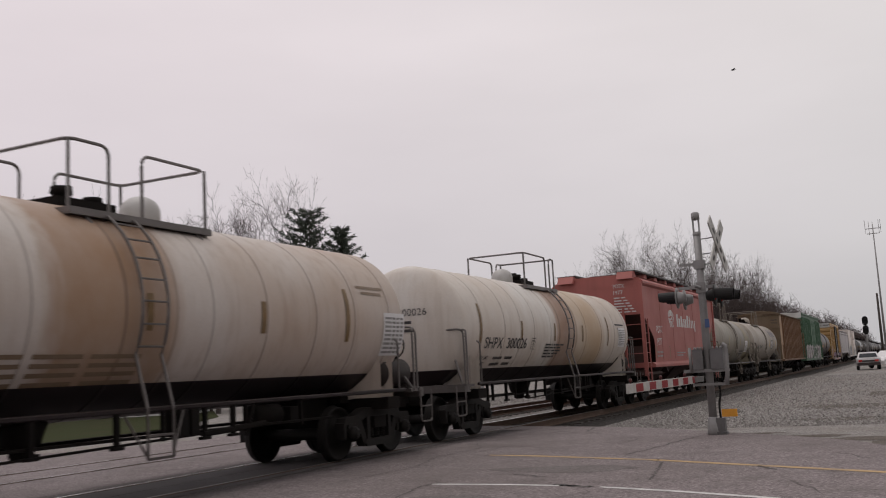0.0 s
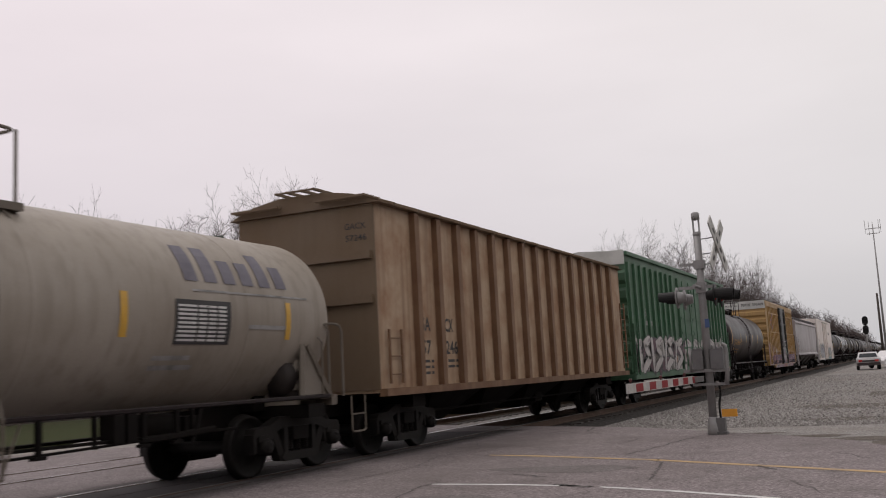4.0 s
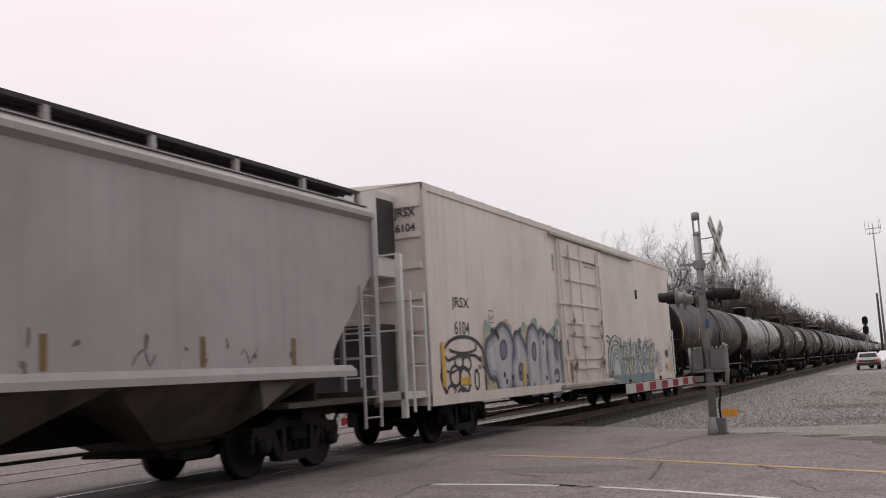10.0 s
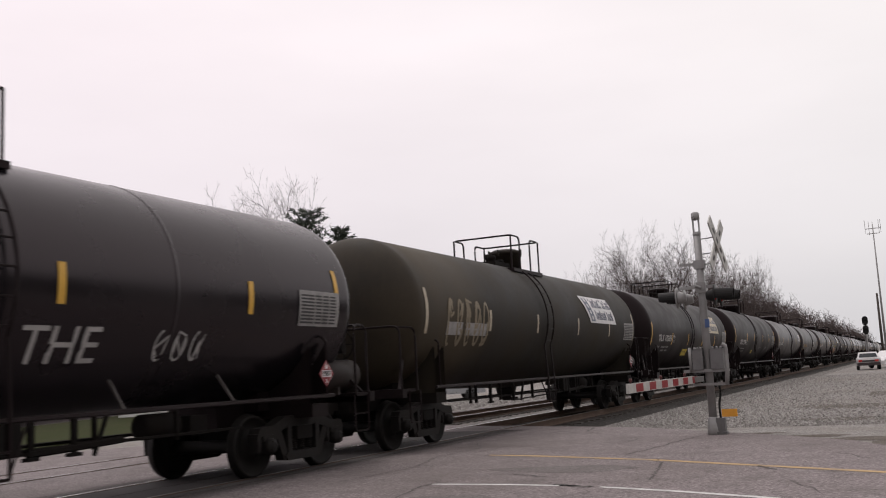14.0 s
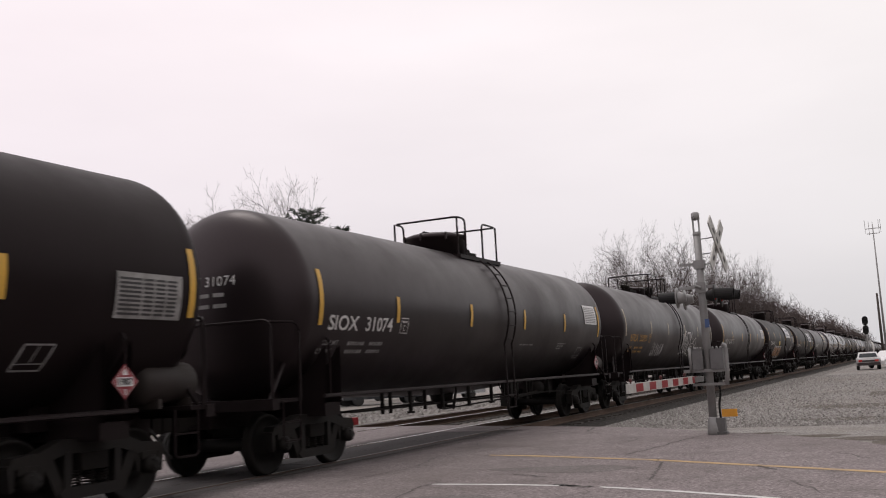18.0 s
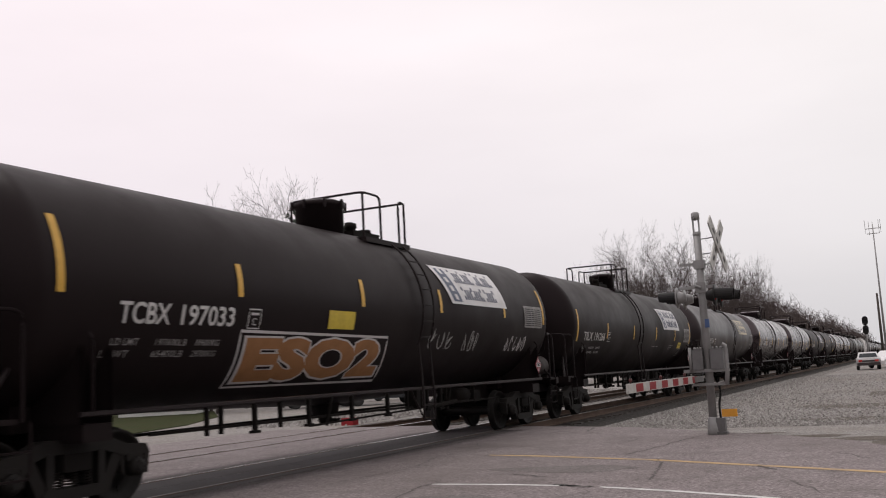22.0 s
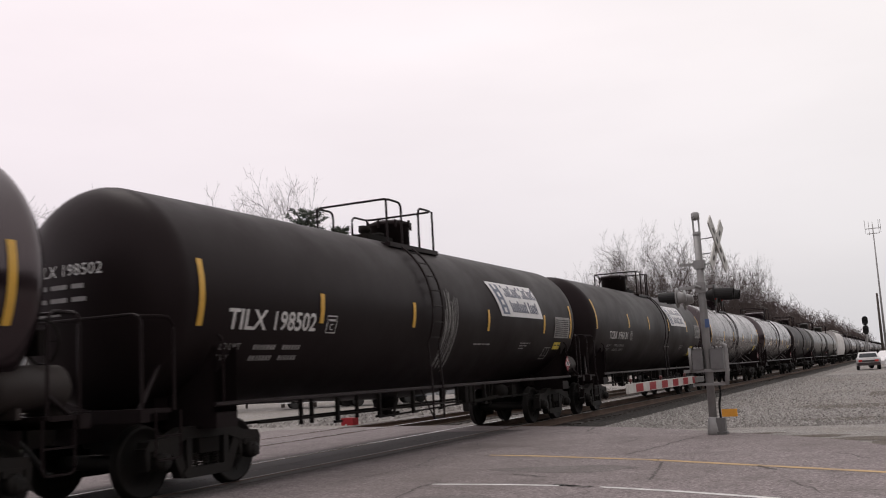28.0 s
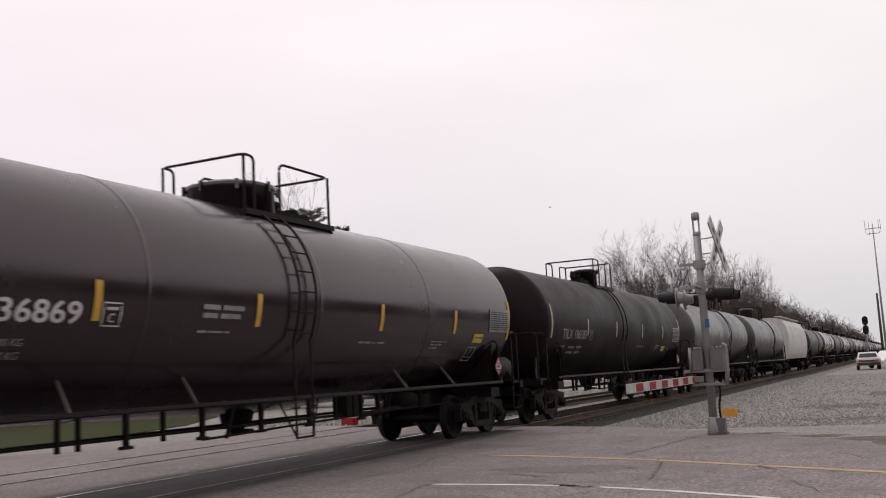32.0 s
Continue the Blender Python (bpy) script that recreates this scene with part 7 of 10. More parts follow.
# grey hopper
w = flat_x(1.586)
car = grey_hopper
laid("car_number", fitted("NAHX", -8.38, -7.51, 2.46, 2.74, 0.012), w, DARK_MARK, car, "black reporting mark")
laid("car_number", fitted("101071", -8.49, -7.43, 2.02, 2.28, 0.012), w, DARK_MARK, car, "black car number")
laid("weight_stencil", apart([fitted("LD LMT", -8.56, -8.2, 1.80, 1.89), fitted("LT WT", -8.56, -8.25, 1.64, 1.73), fitted("216100", -8.1, -7.7, 1.80, 1.89), fitted("67900", -8.05, -7.7, 1.64, 1.73)]), w, DARK_MARK, car)
laid("plate_mark", many([stroke([(-6.66, 2.20), (-6.36, 2.20), (-6.36, 2.50), (-6.66, 2.50), (-6.66, 2.20)], 0.02), fitted("I", -6.53, -6.49, 2.26, 2.40), stroke([(-7.1, 1.62), (-6.85, 1.62), (-6.85, 1.82), (-7.1, 1.82), (-7.1, 1.62)], 0.02)]), w, DARK_MARK, car)
laid("reflective_strip", plate_points(-8.72, -8.50, 1.60, 2.50, 1, 1), flat_x(1.584), RUSTY, car)
for u in (-6.1, -4.6, -2.2, 0.4, 3.1, 5.6, 7.6):
    laid("reflective_strip", plate_points(u, u + 0.1, 1.61, 2.0, 1, 1), w, STRIP_BROWN, car)
rnd = random.Random(14)
laid("chalk_scrawl", many([stroke([(u + 0.1 * k, 1.75 + 0.12 * math.sin(2.1 * k + u)) for k in range(5)], 0.018) for u in (-5.6, -4.2, -3.2, -1.6, 1.2, 2.0, 4.4, 6.4)]), w, INK, car)
for word, x0_, x1_, z0_, z1_ in (("NAHX", 0.86, 1.30, 4.10, 4.25), ("101071", 0.86, 1.42, 3.88, 4.03)):
    laid("end_number", fitted(word, x0_, x1_, z0_, z1_, 0.03), flat_y(-10.034), DARK_MARK, car, "black lettering on the end sheet")
laid("end_stencil", many([text_bars(0.30, 4.12 - 0.10 * i, (0.05, 0.12, 0.1), 0.03, 0.05) for i in range(6)] + [text_bars(0.22, 3.50, (0.2, 0.3, 0.2), 0.032, 0.05), text_bars(0.22, 3.40, (0.3, 0.2), 0.032, 0.05)]), flat_y(-10.034), DARK_MARK, car)
bm = bmesh.new()
lathe(bm, [(-10.12, 0.05), (-10.11, 0.10), (-10.02, 0.12)], 4.36, 12, "y", cx=0.14)
part("brake_bracket", bm, paint("rust_brown", (0.09, 0.05, 0.035)), car, "rusty round bracket on the end sheet")
# worn patches and rusty smears along the lower side
rj = random.Random(33)
SMEAR = paint("brown_smear", (0.17, 0.125, 0.10), 0.8)
laid("rust_smear", apart([blob(-7.9 + 0.62 * q + rj.uniform(-0.3, 0.3), rj.uniform(1.62, 1.98), rj.uniform(0.02, 0.05), rj.uniform(0.03, 0.09), rj, 0.4, 10) for q in range(26)]), flat_x(1.5835), SMEAR, car, "rusty scuffs along the lower side")

# green car: tall bone-white lettershapes with plum shadows
w1, w2, w3 = flat_x(1.505), flat_x(1.509), flat_x(1.513)
car = green_car
rnd = random.Random(41)
WHITE_WASH = paint("spray_whitewash", (0.47, 0.44, 0.43), 0.5)
n = 72
edge = [(-8.95 + 16.5 * q / n, 2.22 + 0.10 * math.sin(1.9 * q) + 0.07 * math.sin(0.7 * q + 1), 0) for q in range(n + 1)]
laid("graffiti_ground", ([(p[0], 0.88, 0) for p in edge] + edge, [(q, q + 1, n + 2 + q, n + 1 + q) for q in range(n)]), w1, WHITE_WASH, car, "chalky white ground of the graffiti")
rib_set(car, [-9.13 + 0.815 * i for i in range(1, 9)] + [3.43 + 0.815 * i for i in range(6)], 1.503, 1.12, 2.20, WHITE_WASH, 0.164, 0.092, "painted_post")
rj = random.Random(17)
darts, rims, glints = [], [], []
for q in range(30):
    u, z = -8.6 + 0.545 * q + rj.uniform(-0.15, 0.15), rj.uniform(1.05, 2.05)
    turn, size = rj.uniform(0, 6.28), rj.uniform(0.30, 0.55)
    tri = [(u + size * k * math.cos(turn + g), z + size * 0.75 * k * math.sin(turn + g)) for g, k in ((0.0, 1.25), (2.0, 0.8), (3.3, 0.55), (4.4, 0.9))]
    darts.append(([(p[0], p[1], 0) for p in tri], [(0, 1, 2, 3)]))
    rims.append(stroke(tri + tri[:1], 0.065))
laid("graffiti_rim", many(rims), flat_x(1.612), INK, car, "black outline of the plum shapes")
laid("graffiti_dart", apart(darts), flat_x(1.610), PLUM, car, "plum coloured darts of the graffiti")
o_, f_, s_, l_ = wild(-8.7, 7.2, 0.98, 2.36, 9, 43, 0.26, 0.075)
laid("graffiti_outline", o_, flat_x(1.615), INK, car, "black edge of the letters")
laid("graffiti_fill", f_, flat_x(1.618), WHITE_WASH, car, "chalky white angular graffiti letters")
laid("graffiti_shadow", s_, flat_x(1.621), paint("spray_mauve_grey", (0.26, 0.22, 0.23)), car)
laid("graffiti_fill", many([([(u + p, z + q, 0) for p, q in ((-0.3, -0.05), (0.0, -0.16), (0.28, 0.02), (0.02, 0.14))], [(0, 1, 2, 3)]) for u, z in ((6.9, 1.38), (5.9, 1.25), (2.0, 1.3), (-3.0, 1.5), (-6.2, 1.2))]), flat_x(1.614), RUSTY, car, "rust orange darts")
laid("data_stencil", many([text_bars(7.82, 2.78 - 0.1 * i, (0.2, 0.1, 0.12), 0.045, 0.04) for i in range(9)]), w1, WHITE_MARK, car)
laid("data_panel", plate_points(7.78, 8.28, 1.58, 1.86, 1, 1), w3, SHINE, car)
laid("data_panel", plate_points(7.80, 8.26, 1.64, 1.84, 1, 1), flat_x(1.517), INK, car)
laid("orange_patch", plate_points(8.0, 8.36, 1.06, 1.54, 1, 1), w3, RUSTY, car)
laid("reflective_strip", plate_points(7.5, 9.2, 0.88, 1.02, 1, 1), flat_x(1.606), STRIP_BROWN, car)
laid("car_number", apart([fitted("56", -7.3, -6.9, 3.0, 3.3), text_bars(-7.3, 2.7, (0.5, 0.6), 0.16)]), w1, FAINT_MARK, car)

# yellow car: crossed-arrows emblem, lettering, and the painted-over lower side
car = yellow_car
w = flat_x(1.556)
BLUE = paint("emblem_blue", (0.055, 0.075, 0.26))
RED = paint("emblem_red", (0.42, 0.045, 0.05))
laid("emblem_red", stroke([(-6.08, 3.98), (-5.72, 3.70), (-6.08, 3.30)], 0.22), w, RED, car, "red chevron of a crossed emblem")
laid("emblem_red", stroke([(-4.84, 4.10), (-5.18, 3.74), (-4.84, 3.42)], 0.22), w, RED, car, "red chevron of a crossed emblem")
laid("emblem_blue", stroke([(-6.04, 4.20), (-5.75, 3.98), (-5.42, 3.72), (-5.10, 3.40), (-4.86, 3.20)], 0.22), flat_x(1.559), BLUE, car, "blue bar of a crossed emblem")
laid("emblem_blue", stroke([(-4.86, 4.34), (-5.14, 4.02), (-5.46, 3.70), (-5.78, 3.36), (-6.04, 3.10)], 0.22), flat_x(1.562), BLUE, car, "blue bar of a crossed emblem")
laid("emblem_blue", plate_points(-5.502, -5.414, 3.60, 3.86, 1, 1), flat_x(1.6125), BLUE, car)
laid("emblem_red", stroke([(-5.62, 3.80), (-5.30, 3.56)], 0.12), flat_x(1.565), RED, car)
laid("slogan", apart([fitted("next", -6.80, -6.36, 3.66, 3.82, 0.01), fitted("load", -6.78, -6.40, 3.46, 3.62, 0.01), fitted("any", -4.52, -4.18, 3.66, 3.84, 0.01), fitted("road", -4.55, -4.11, 3.46, 3.62, 0.01)]), w, DARK_MARK, car, "small dark slogan lettering")
laid("car_number", apart([fitted("FB", -6.05, -5.55, 2.52, 2.80, 0.02), fitted("OX", -5.29, -4.79, 2.52, 2.80, 0.02), fitted("5", -6.54, -6.34, 2.08, 2.33, 0.02), fitted("02", -6.06, -5.61, 2.08, 2.33, 0.02), fitted("40", -5.30, -4.86, 2.08, 2.33, 0.02), fitted("9", -4.57, -4.36, 2.08, 2.33, 0.02)]), w, DARK_MARK, car, "dark reporting mark spaced round the posts")
laid("owner_panel", plate_points(5.25, 7.24, 3.68, 4.22, 1, 1), w, DARK_MARK, car, "black owner's panel with white shapes")
laid("owner_print", apart([stroke([(5.4, 4.1), (5.9, 4.1)], 0.1), stroke([(5.66, 4.1), (5.6, 3.76)], 0.14), stroke([(6.0, 4.1), (6.5, 4.1)], 0.1), stroke([(6.26, 4.1), (6.2, 3.76)], 0.14), stroke([(6.62, 4.1), (7.1, 3.76)], 0.13), stroke([(7.1, 4.1), (6.6, 3.76)], 0.13)]), flat_x(1.56), SIGN_WHITE, car)
laid("slogan", apart([fitted("Rail", 5.42, 5.80, 3.36, 3.54), fitted("car", 5.95, 6.25, 3.36, 3.48), fitted("Pooling", 6.38, 7.10, 3.32, 3.52), fitted("Experts", 6.0, 6.75, 3.06, 3.24), text_bars(6.05, 2.72, (0.7,), 0.1)]), w, DARK_MARK, car)
laid("stencil", many([fitted("100%", 7.34, 7.80, 2.83, 3.03)]), w, DARK_MARK, car, "black hand-written mark")
laid("scrawl", many([arc(-7.3 + 0.25 * i, 3.65 - 0.33 * j, 0.12, 0.13, 20 + 60 * i, 330, 0.03, 10) for i in range(3) for j in range(3)]), w, paint("spray_olive", (0.16, 0.17, 0.07)), car, "olive green scrawled tag")
laid("scrawl", many([arc(2.4 + 0.7 * i, 2.9 + 0.35 * math.sin(2.0 * i), 0.28, 0.3, 30 * i, 220 + 40 * i, 0.022, 12) for i in range(5)]), w, paint("spray_brown", (0.20, 0.12, 0.06)), car)
SPRAY_MIX = sprayed("sprayed_mix", [(0.34, 0.17, 0.20), (0.30, 0.22, 0.30), (0.20, 0.19, 0.22), (0.40, 0.22, 0.06), (0.07, 0.06, 0.07), (0.36, 0.25, 0.27), (0.33, 0.12, 0.09), (0.27, 0.26, 0.32)], 2.4)
laid("graffiti_field", many([plate_points(-7.84, -4.4, 0.82, 2.06, 8, 2), plate_points(-4.4, -1.45, 0.82, 1.76, 6, 2), plate_points(1.95, 7.8, 0.84, 1.72, 10, 2)]), flat_x(1.554), SPRAY_MIX, car, "pink, mauve and grey graffiti over the lower side")
rib_set(car, [-6.94 + 0.741 * i for i in range(8)] + [2.05 + 0.80 * i for i in range(8)], 1.553, 0.88, 1.72, SPRAY_MIX, 0.094, 0.063, "painted_post")
laid("graffiti_field", plate_points(-5.4, 5.6, 0.625, 0.82, 10, 1), flat_x(1.604), SPRAY_MIX, car)
laid("graffiti_field", many([blob(-0.6, 1.65, 0.42, 0.5, rnd, 0.25), blob(0.9, 1.75, 0.45, 0.42, rnd, 0.2), blob(0.1, 1.2, 0.8, 0.25, rnd, 0.2)]), flat_x(1.656), SPRAY_MIX, car)
LILAC = paint("spray_lilac", (0.40, 0.27, 0.33), 0.6)
ROSE = paint("spray_rose", (0.42, 0.21, 0.20), 0.6)
CHALKY = paint("spray_chalky_pink", (0.47, 0.38, 0.37), 0.6)
OXBLOOD = paint("spray_oxblood", (0.13, 0.035, 0.04), 0.4)
OCHRE = paint("spray_ochre", (0.42, 0.22, 0.03), 0.5)
ICE = paint("spray_ice_green", (0.38, 0.42, 0.41), 0.6)
MUD = paint("spray_mud", (0.20, 0.13, 0.12), 0.6)


def spike(u, z0, z1, w, bend=0.0):
    """A flame: wide at the foot, drawn out to a point."""
    n = 7
    left = [(u - w / 2 * (1 - t) ** 0.8 + bend * t * t, z0 + (z1 - z0) * t, 0) for t in [q / n for q in range(n + 1)]]
    right = [(u + w / 2 * (1 - t) ** 0.8 + bend * t * t + 0.002, z0 + (z1 - z0) * t, 0) for t in [q / n for q in range(n + 1)]]
    return left + right, [(q, n + 1 + q, n + 2 + q, q + 1) for q in range(n)]


def layer(name, shapes, depth, mat, label=""):
    return laid(name, many(shapes), flat_x(depth), mat, car, label)


rj = random.Random(91)
tall, low_z = 1.557, 0.66
# each bay between two posts carries its own field of colour
bays = [(-7.83, -6.99, 2.28, LILAC), (-6.89, -6.25, 2.02, ROSE), (-6.15, -5.50, 2.06, LILAC), (-5.41, -4.76, 2.06, ROSE), (-4.66, -4.05, 2.06, OXBLOOD), (-3.93, -3.28, 1.80, ICE), (-3.18, -2.57, 1.72, LILAC), (-2.45, -1.83, 1.86, CHALKY)] + [(2.1 + 0.8 * q, 2.81 + 0.8 * q, 1.66 + 0.06 * (q % 3), (CHALKY, ROSE, LILAC)[q % 3]) for q in range(7)]
for u0, u1, top_, mat in bays:
    wave = [(u0 + (u1 - u0) * q / 6, top_ + 0.10 * math.sin(9.0 * u0 + 1.7 * q), 0) for q in range(7)]
    laid("graffiti_field", ([(p[0], 0.84, 0) for p in wave] + wave, [(q, q + 1, q + 8, q + 7) for q in range(6)]), flat_x(tall), mat, car, "sprayed field of the painted-over side")
    layer("graffiti_cloud", [blob(rj.uniform(u0 + 0.12, u1 - 0.12), rj.uniform(0.95, top_ - 0.2), rj.uniform(0.06, 0.16), rj.uniform(0.08, 0.22), rj, 0.3, 16) for q in range(3)], tall + 0.0015, rj.choice((CHALKY, ROSE, MUD, ICE, LILAC)))
    layer("graffiti_line", [arc(rj.uniform(u0 + 0.15, u1 - 0.15), rj.uniform(1.0, top_ - 0.25), rj.uniform(0.08, 0.24), rj.uniform(0.1, 0.26), a, a + rj.uniform(120, 260), 0.022, 12) for a in (rj.uniform(0, 360), rj.uniform(0, 360), rj.uniform(0, 360))], tall + 0.003, rj.choice((OXBLOOD, MUD, SHINE, CHALKY)))
layer("graffiti_spike", [spike(-7.36, 1.7, 2.46, 0.30), spike(-6.72, 1.95, 2.30, 0.22, 0.16), spike(-5.52, 1.0, 2.50, 0.20, 0.05), spike(-4.55, 1.72, 2.02, 0.16), spike(-4.3, 1.72, 1.98, 0.18), spike(-3.75, 1.65, 1.95, 0.14)], 1.618, CHALKY, "pale drawn-out flame shapes")
layer("graffiti_spike", [spike(-5.50, 1.05, 2.40, 0.13, 0.05), spike(-6.05, 1.2, 1.75, 0.2, -0.1), spike(-4.4, 0.95, 1.60, 0.22, 0.1)], 1.6205, paint("spray_brick", (0.30, 0.10, 0.08)))
layer("graffiti_bar", [plate_points(-7.02, -6.87, 1.02, 2.28, 1, 3), plate_points(-6.82, -6.27, 1.42, 1.68, 3, 1), plate_points(-4.45, -4.28, 1.28, 1.78, 1, 2), plate_points(-4.55, -4.15, 0.98, 1.06, 2, 1), plate_points(-2.42, -2.10, 1.12, 1.20, 2, 1)], 1.6185, OCHRE, "ochre bars in the graffiti")
layer("graffiti_dome", [arc(-6.55, 1.66, 0.30, 0.34, 0, 180, 0.07, 14), blob(-6.55, 1.76, 0.22, 0.14, rj, 0.05)], 1.559, CHALKY)
layer("graffiti_line", [stroke([(-6.75, 1.36), (-6.45, 1.14), (-6.25, 0.98)], 0.12), stroke([(-6.35, 1.36), (-6.55, 1.15), (-6.7, 0.98)], 0.10), arc(-5.85, 1.62, 0.2, 0.16, 90, 330, 0.05), stroke([(-4.05, 2.0), (-4.25, 1.85), (-4.1, 1.75)], 0.06)], 1.6215, OXBLOOD)
layer("graffiti_block", [plate_points(-3.12, -2.62, 1.22, 1.66, 1, 1), plate_points(5.35, 5.55, 1.2, 1.6, 1, 1)], 1.5615, INK, "dark painted-out block")
layer("graffiti_drip", [stroke([(u, rj.uniform(1.55, 1.95)), (u + rj.uniform(-0.03, 0.03), rj.uniform(1.0, 1.3))], rj.uniform(0.03, 0.09)) for u in [-3.9 + 0.09 * q for q in range(7)]], 1.5605, SHINE, "pale vertical drips")
layer("graffiti_drip", [stroke([(u, rj.uniform(1.6, 1.86)), (u + rj.uniform(-0.05, 0.05), rj.uniform(1.35, 1.55))], rj.uniform(0.04, 0.10)) for u in [2.2 + 0.42 * q for q in range(13)]], 1.5615, SHINE)
layer("graffiti_drop", [blob(2.35 + 0.8 * q, rj.uniform(1.02, 1.3), 0.12, 0.15, rj, 0.15, 16) for q in range(7)], 1.5625, OCHRE)
layer("graffiti_letter", [arc(2.25 + 0.42 * q, 1.30, 0.17, rj.uniform(0.2, 0.3), 30 * q, 30 * q + 230, 0.085, 12) for q in range(13)], 1.5635, CHALKY, "pale pink rounded letter shapes")
o_, f_, s_, l_ = wild(-1.35, 0.0, 1.08, 2.05, 2, 12, 0.16, 0.09)
laid("graffiti_outline", f_, flat_x(1.74), SHINE, car, "white sprayed letters on the door")
laid("graffiti_fill", s_, flat_x(1.743), SLATE, car)
bl = blob(0.62, 1.70, 0.36, 0.42, rnd, 0.12)
laid("graffiti_fill", bl, flat_x(1.74), paint("spray_mint", (0.26, 0.38, 0.36)), car, "mint green sprayed head-like shape on the door")
laid("graffiti_line", many([arc(0.62, 1.72, 0.2, 0.16, 0, 330, 0.03), arc(0.5, 1.5, 0.1, 0.12, 40, 300, 0.03), stroke([(0.4, 2.0), (0.6, 1.9), (0.8, 2.02)], 0.03)]), flat_x(1.743), INK, car)
laid("mark_plate", many([plate_points(0.0, 0.16, 1.75, 2.0, 1, 1), blob(0.09, 2.15, 0.1, 0.1, rnd, 0.0), text_bars(-0.58, 2.42, (0.5, 0.7), 0.035, 0.1), text_bars(0.2, 2.84, (0.75,), 0.03)]), flat_x(1.742), SHINE, car)
laid("rust_smear", apart([blob(u, z, 0.05, 0.16, rnd, 0.3, 12) for u, z in ((-6.9, 2.35), (-4.1, 2.2), (-3.4, 2.3), (2.3, 3.0), (3.1, 2.6), (4.1, 3.2), (5.0, 2.4), (3.6, 4.0), (-2.6, 2.1), (-2.2, 2.25), (-1.8, 2.1))]), w, paint("smear_brown", (0.16, 0.09, 0.04)), car)
laid("door_chalk", many([arc(-0.3, 4.1, 0.3, 0.25, 20, 170, 0.05), stroke([(-0.6, 4.0), (-0.45, 4.35), (-0.3, 4.0), (-0.1, 4.4), (0.1, 4.0), (0.3, 4.3)], 0.045), arc(1.2, 3.0, 0.16, 0.16, 60, 300, 0.03), text_bars(-1.1, 2.95, (0.4,), 0.2), text_bars(-0.2, 2.32, (1.5,), 0.035)]), flat_x(1.656), FAINT_MARK, car)
laid("label_plate", many([plate_points(-6.9, -6.3, 0.92, 1.10, 1, 1), plate_points(-4.15, -3.6, 1.05, 1.15, 1, 1)]), flat_x(1.562), YELLOW_LABEL, car)

# white car: three pieces of graffiti
car = reefer
a, b, c, d = flat_x(1.556), flat_x(1.560), flat_x(1.564), flat_x(1.568)
rnd = random.Random(77)
laid("graffiti_splash", apart([blob(u, z, 0.36, 0.32, rnd, 0.24) for u, z in ((-7.55, 2.05), (-6.5, 2.15), (-5.3, 2.1), (-4.6, 2.2), (-3.5, 2.1), (-3.0, 2.2), (-2.75, 1.22))]), a, TEAL, car, "teal edge of the large graffiti")
laid("graffiti_splash", apart([blob(u, z, 0.34, 0.36, rnd, 0.2) for u, z in ((-7.62, 1.78), (-7.45, 1.2), (-6.45, 2.1), (-5.35, 2.02), (-4.3, 2.0), (-3.05, 2.0), (-2.7, 1.2))]), b, STRAW, car, "straw yellow bursts behind the letters")


def swollen(pts, grow):
    """A soft closed letter outline, grown or shrunk by a distance."""
    for _ in range(3):
        pts = [q for a_, b_ in zip(pts, pts[1:] + pts[:1]) for q in ((0.75 * a_[0] + 0.25 * b_[0], 0.75 * a_[1] + 0.25 * b_[1]), (0.25 * a_[0] + 0.75 * b_[0], 0.25 * a_[1] + 0.75 * b_[1]))]
    n = len(pts)
    turn = 1 if sum(p[0] * q[1] - q[0] * p[1] for p, q in zip(pts, pts[1:] + pts[:1])) > 0 else -1
    out = []
    for i in range(n):
        dx, dz = pts[(i + 1) % n][0] - pts[i - 1][0], pts[(i + 1) % n][1] - pts[i - 1][1]
        k = grow * turn / (math.hypot(dx, dz) or 1)
        out.append((pts[i][0] + dz * k, pts[i][1] - dx * k, 0))
    return out, [tuple(range(n))]


LETTERS = [[(-7.75, 1.95), (-7.2, 2.1), (-6.7, 2.42), (-6.15, 2.05), (-6.3, 1.5), (-6.25, 1.05), (-7.0, 0.80), (-7.15, 1.3), (-7.6, 1.25)],
           [(-6.05, 2.12), (-5.75, 2.2), (-5.3, 1.75), (-5.25, 1.2), (-5.6, 0.84), (-6.2, 0.95), (-6.3, 1.5), (-6.0, 1.7)],
           [(-5.2, 2.2), (-4.75, 2.42), (-4.35, 2.05), (-4.5, 1.6), (-4.35, 0.9), (-4.75, 0.86), (-5.2, 0.85), (-5.3, 1.4)],
           [(-4.45, 2.28), (-3.85, 2.22), (-3.92, 1.86), (-3.98, 1.62), (-3.72, 0.90), (-4.15, 0.84), (-4.5, 0.94), (-4.4, 1.6)],
           [(-3.84, 2.18), (-3.28, 2.06), (-3.4, 1.66), (-2.85, 1.45), (-2.78, 1.05), (-3.05, 0.76), (-3.52, 0.76), (-3.80, 1.09), (-3.84, 1.6)],
           [(-3.22, 1.98), (-2.95, 2.0), (-2.88, 1.8), (-2.72, 1.68), (-2.72, 1.4), (-3.0, 1.42), (-3.2, 1.7)]]
HOLLOWS = [[(-6.95, 1.95), (-6.62, 2.05), (-6.55, 1.72), (-6.9, 1.6)], [(-5.9, 1.45), (-5.68, 1.52), (-5.62, 1.2), (-5.85, 1.12)], [(-4.95, 1.95), (-4.7, 2.0), (-4.72, 1.6), (-4.95, 1.62)], [(-3.42, 1.3), (-3.12, 1.32), (-3.1, 1.05), (-3.4, 1.04)]]
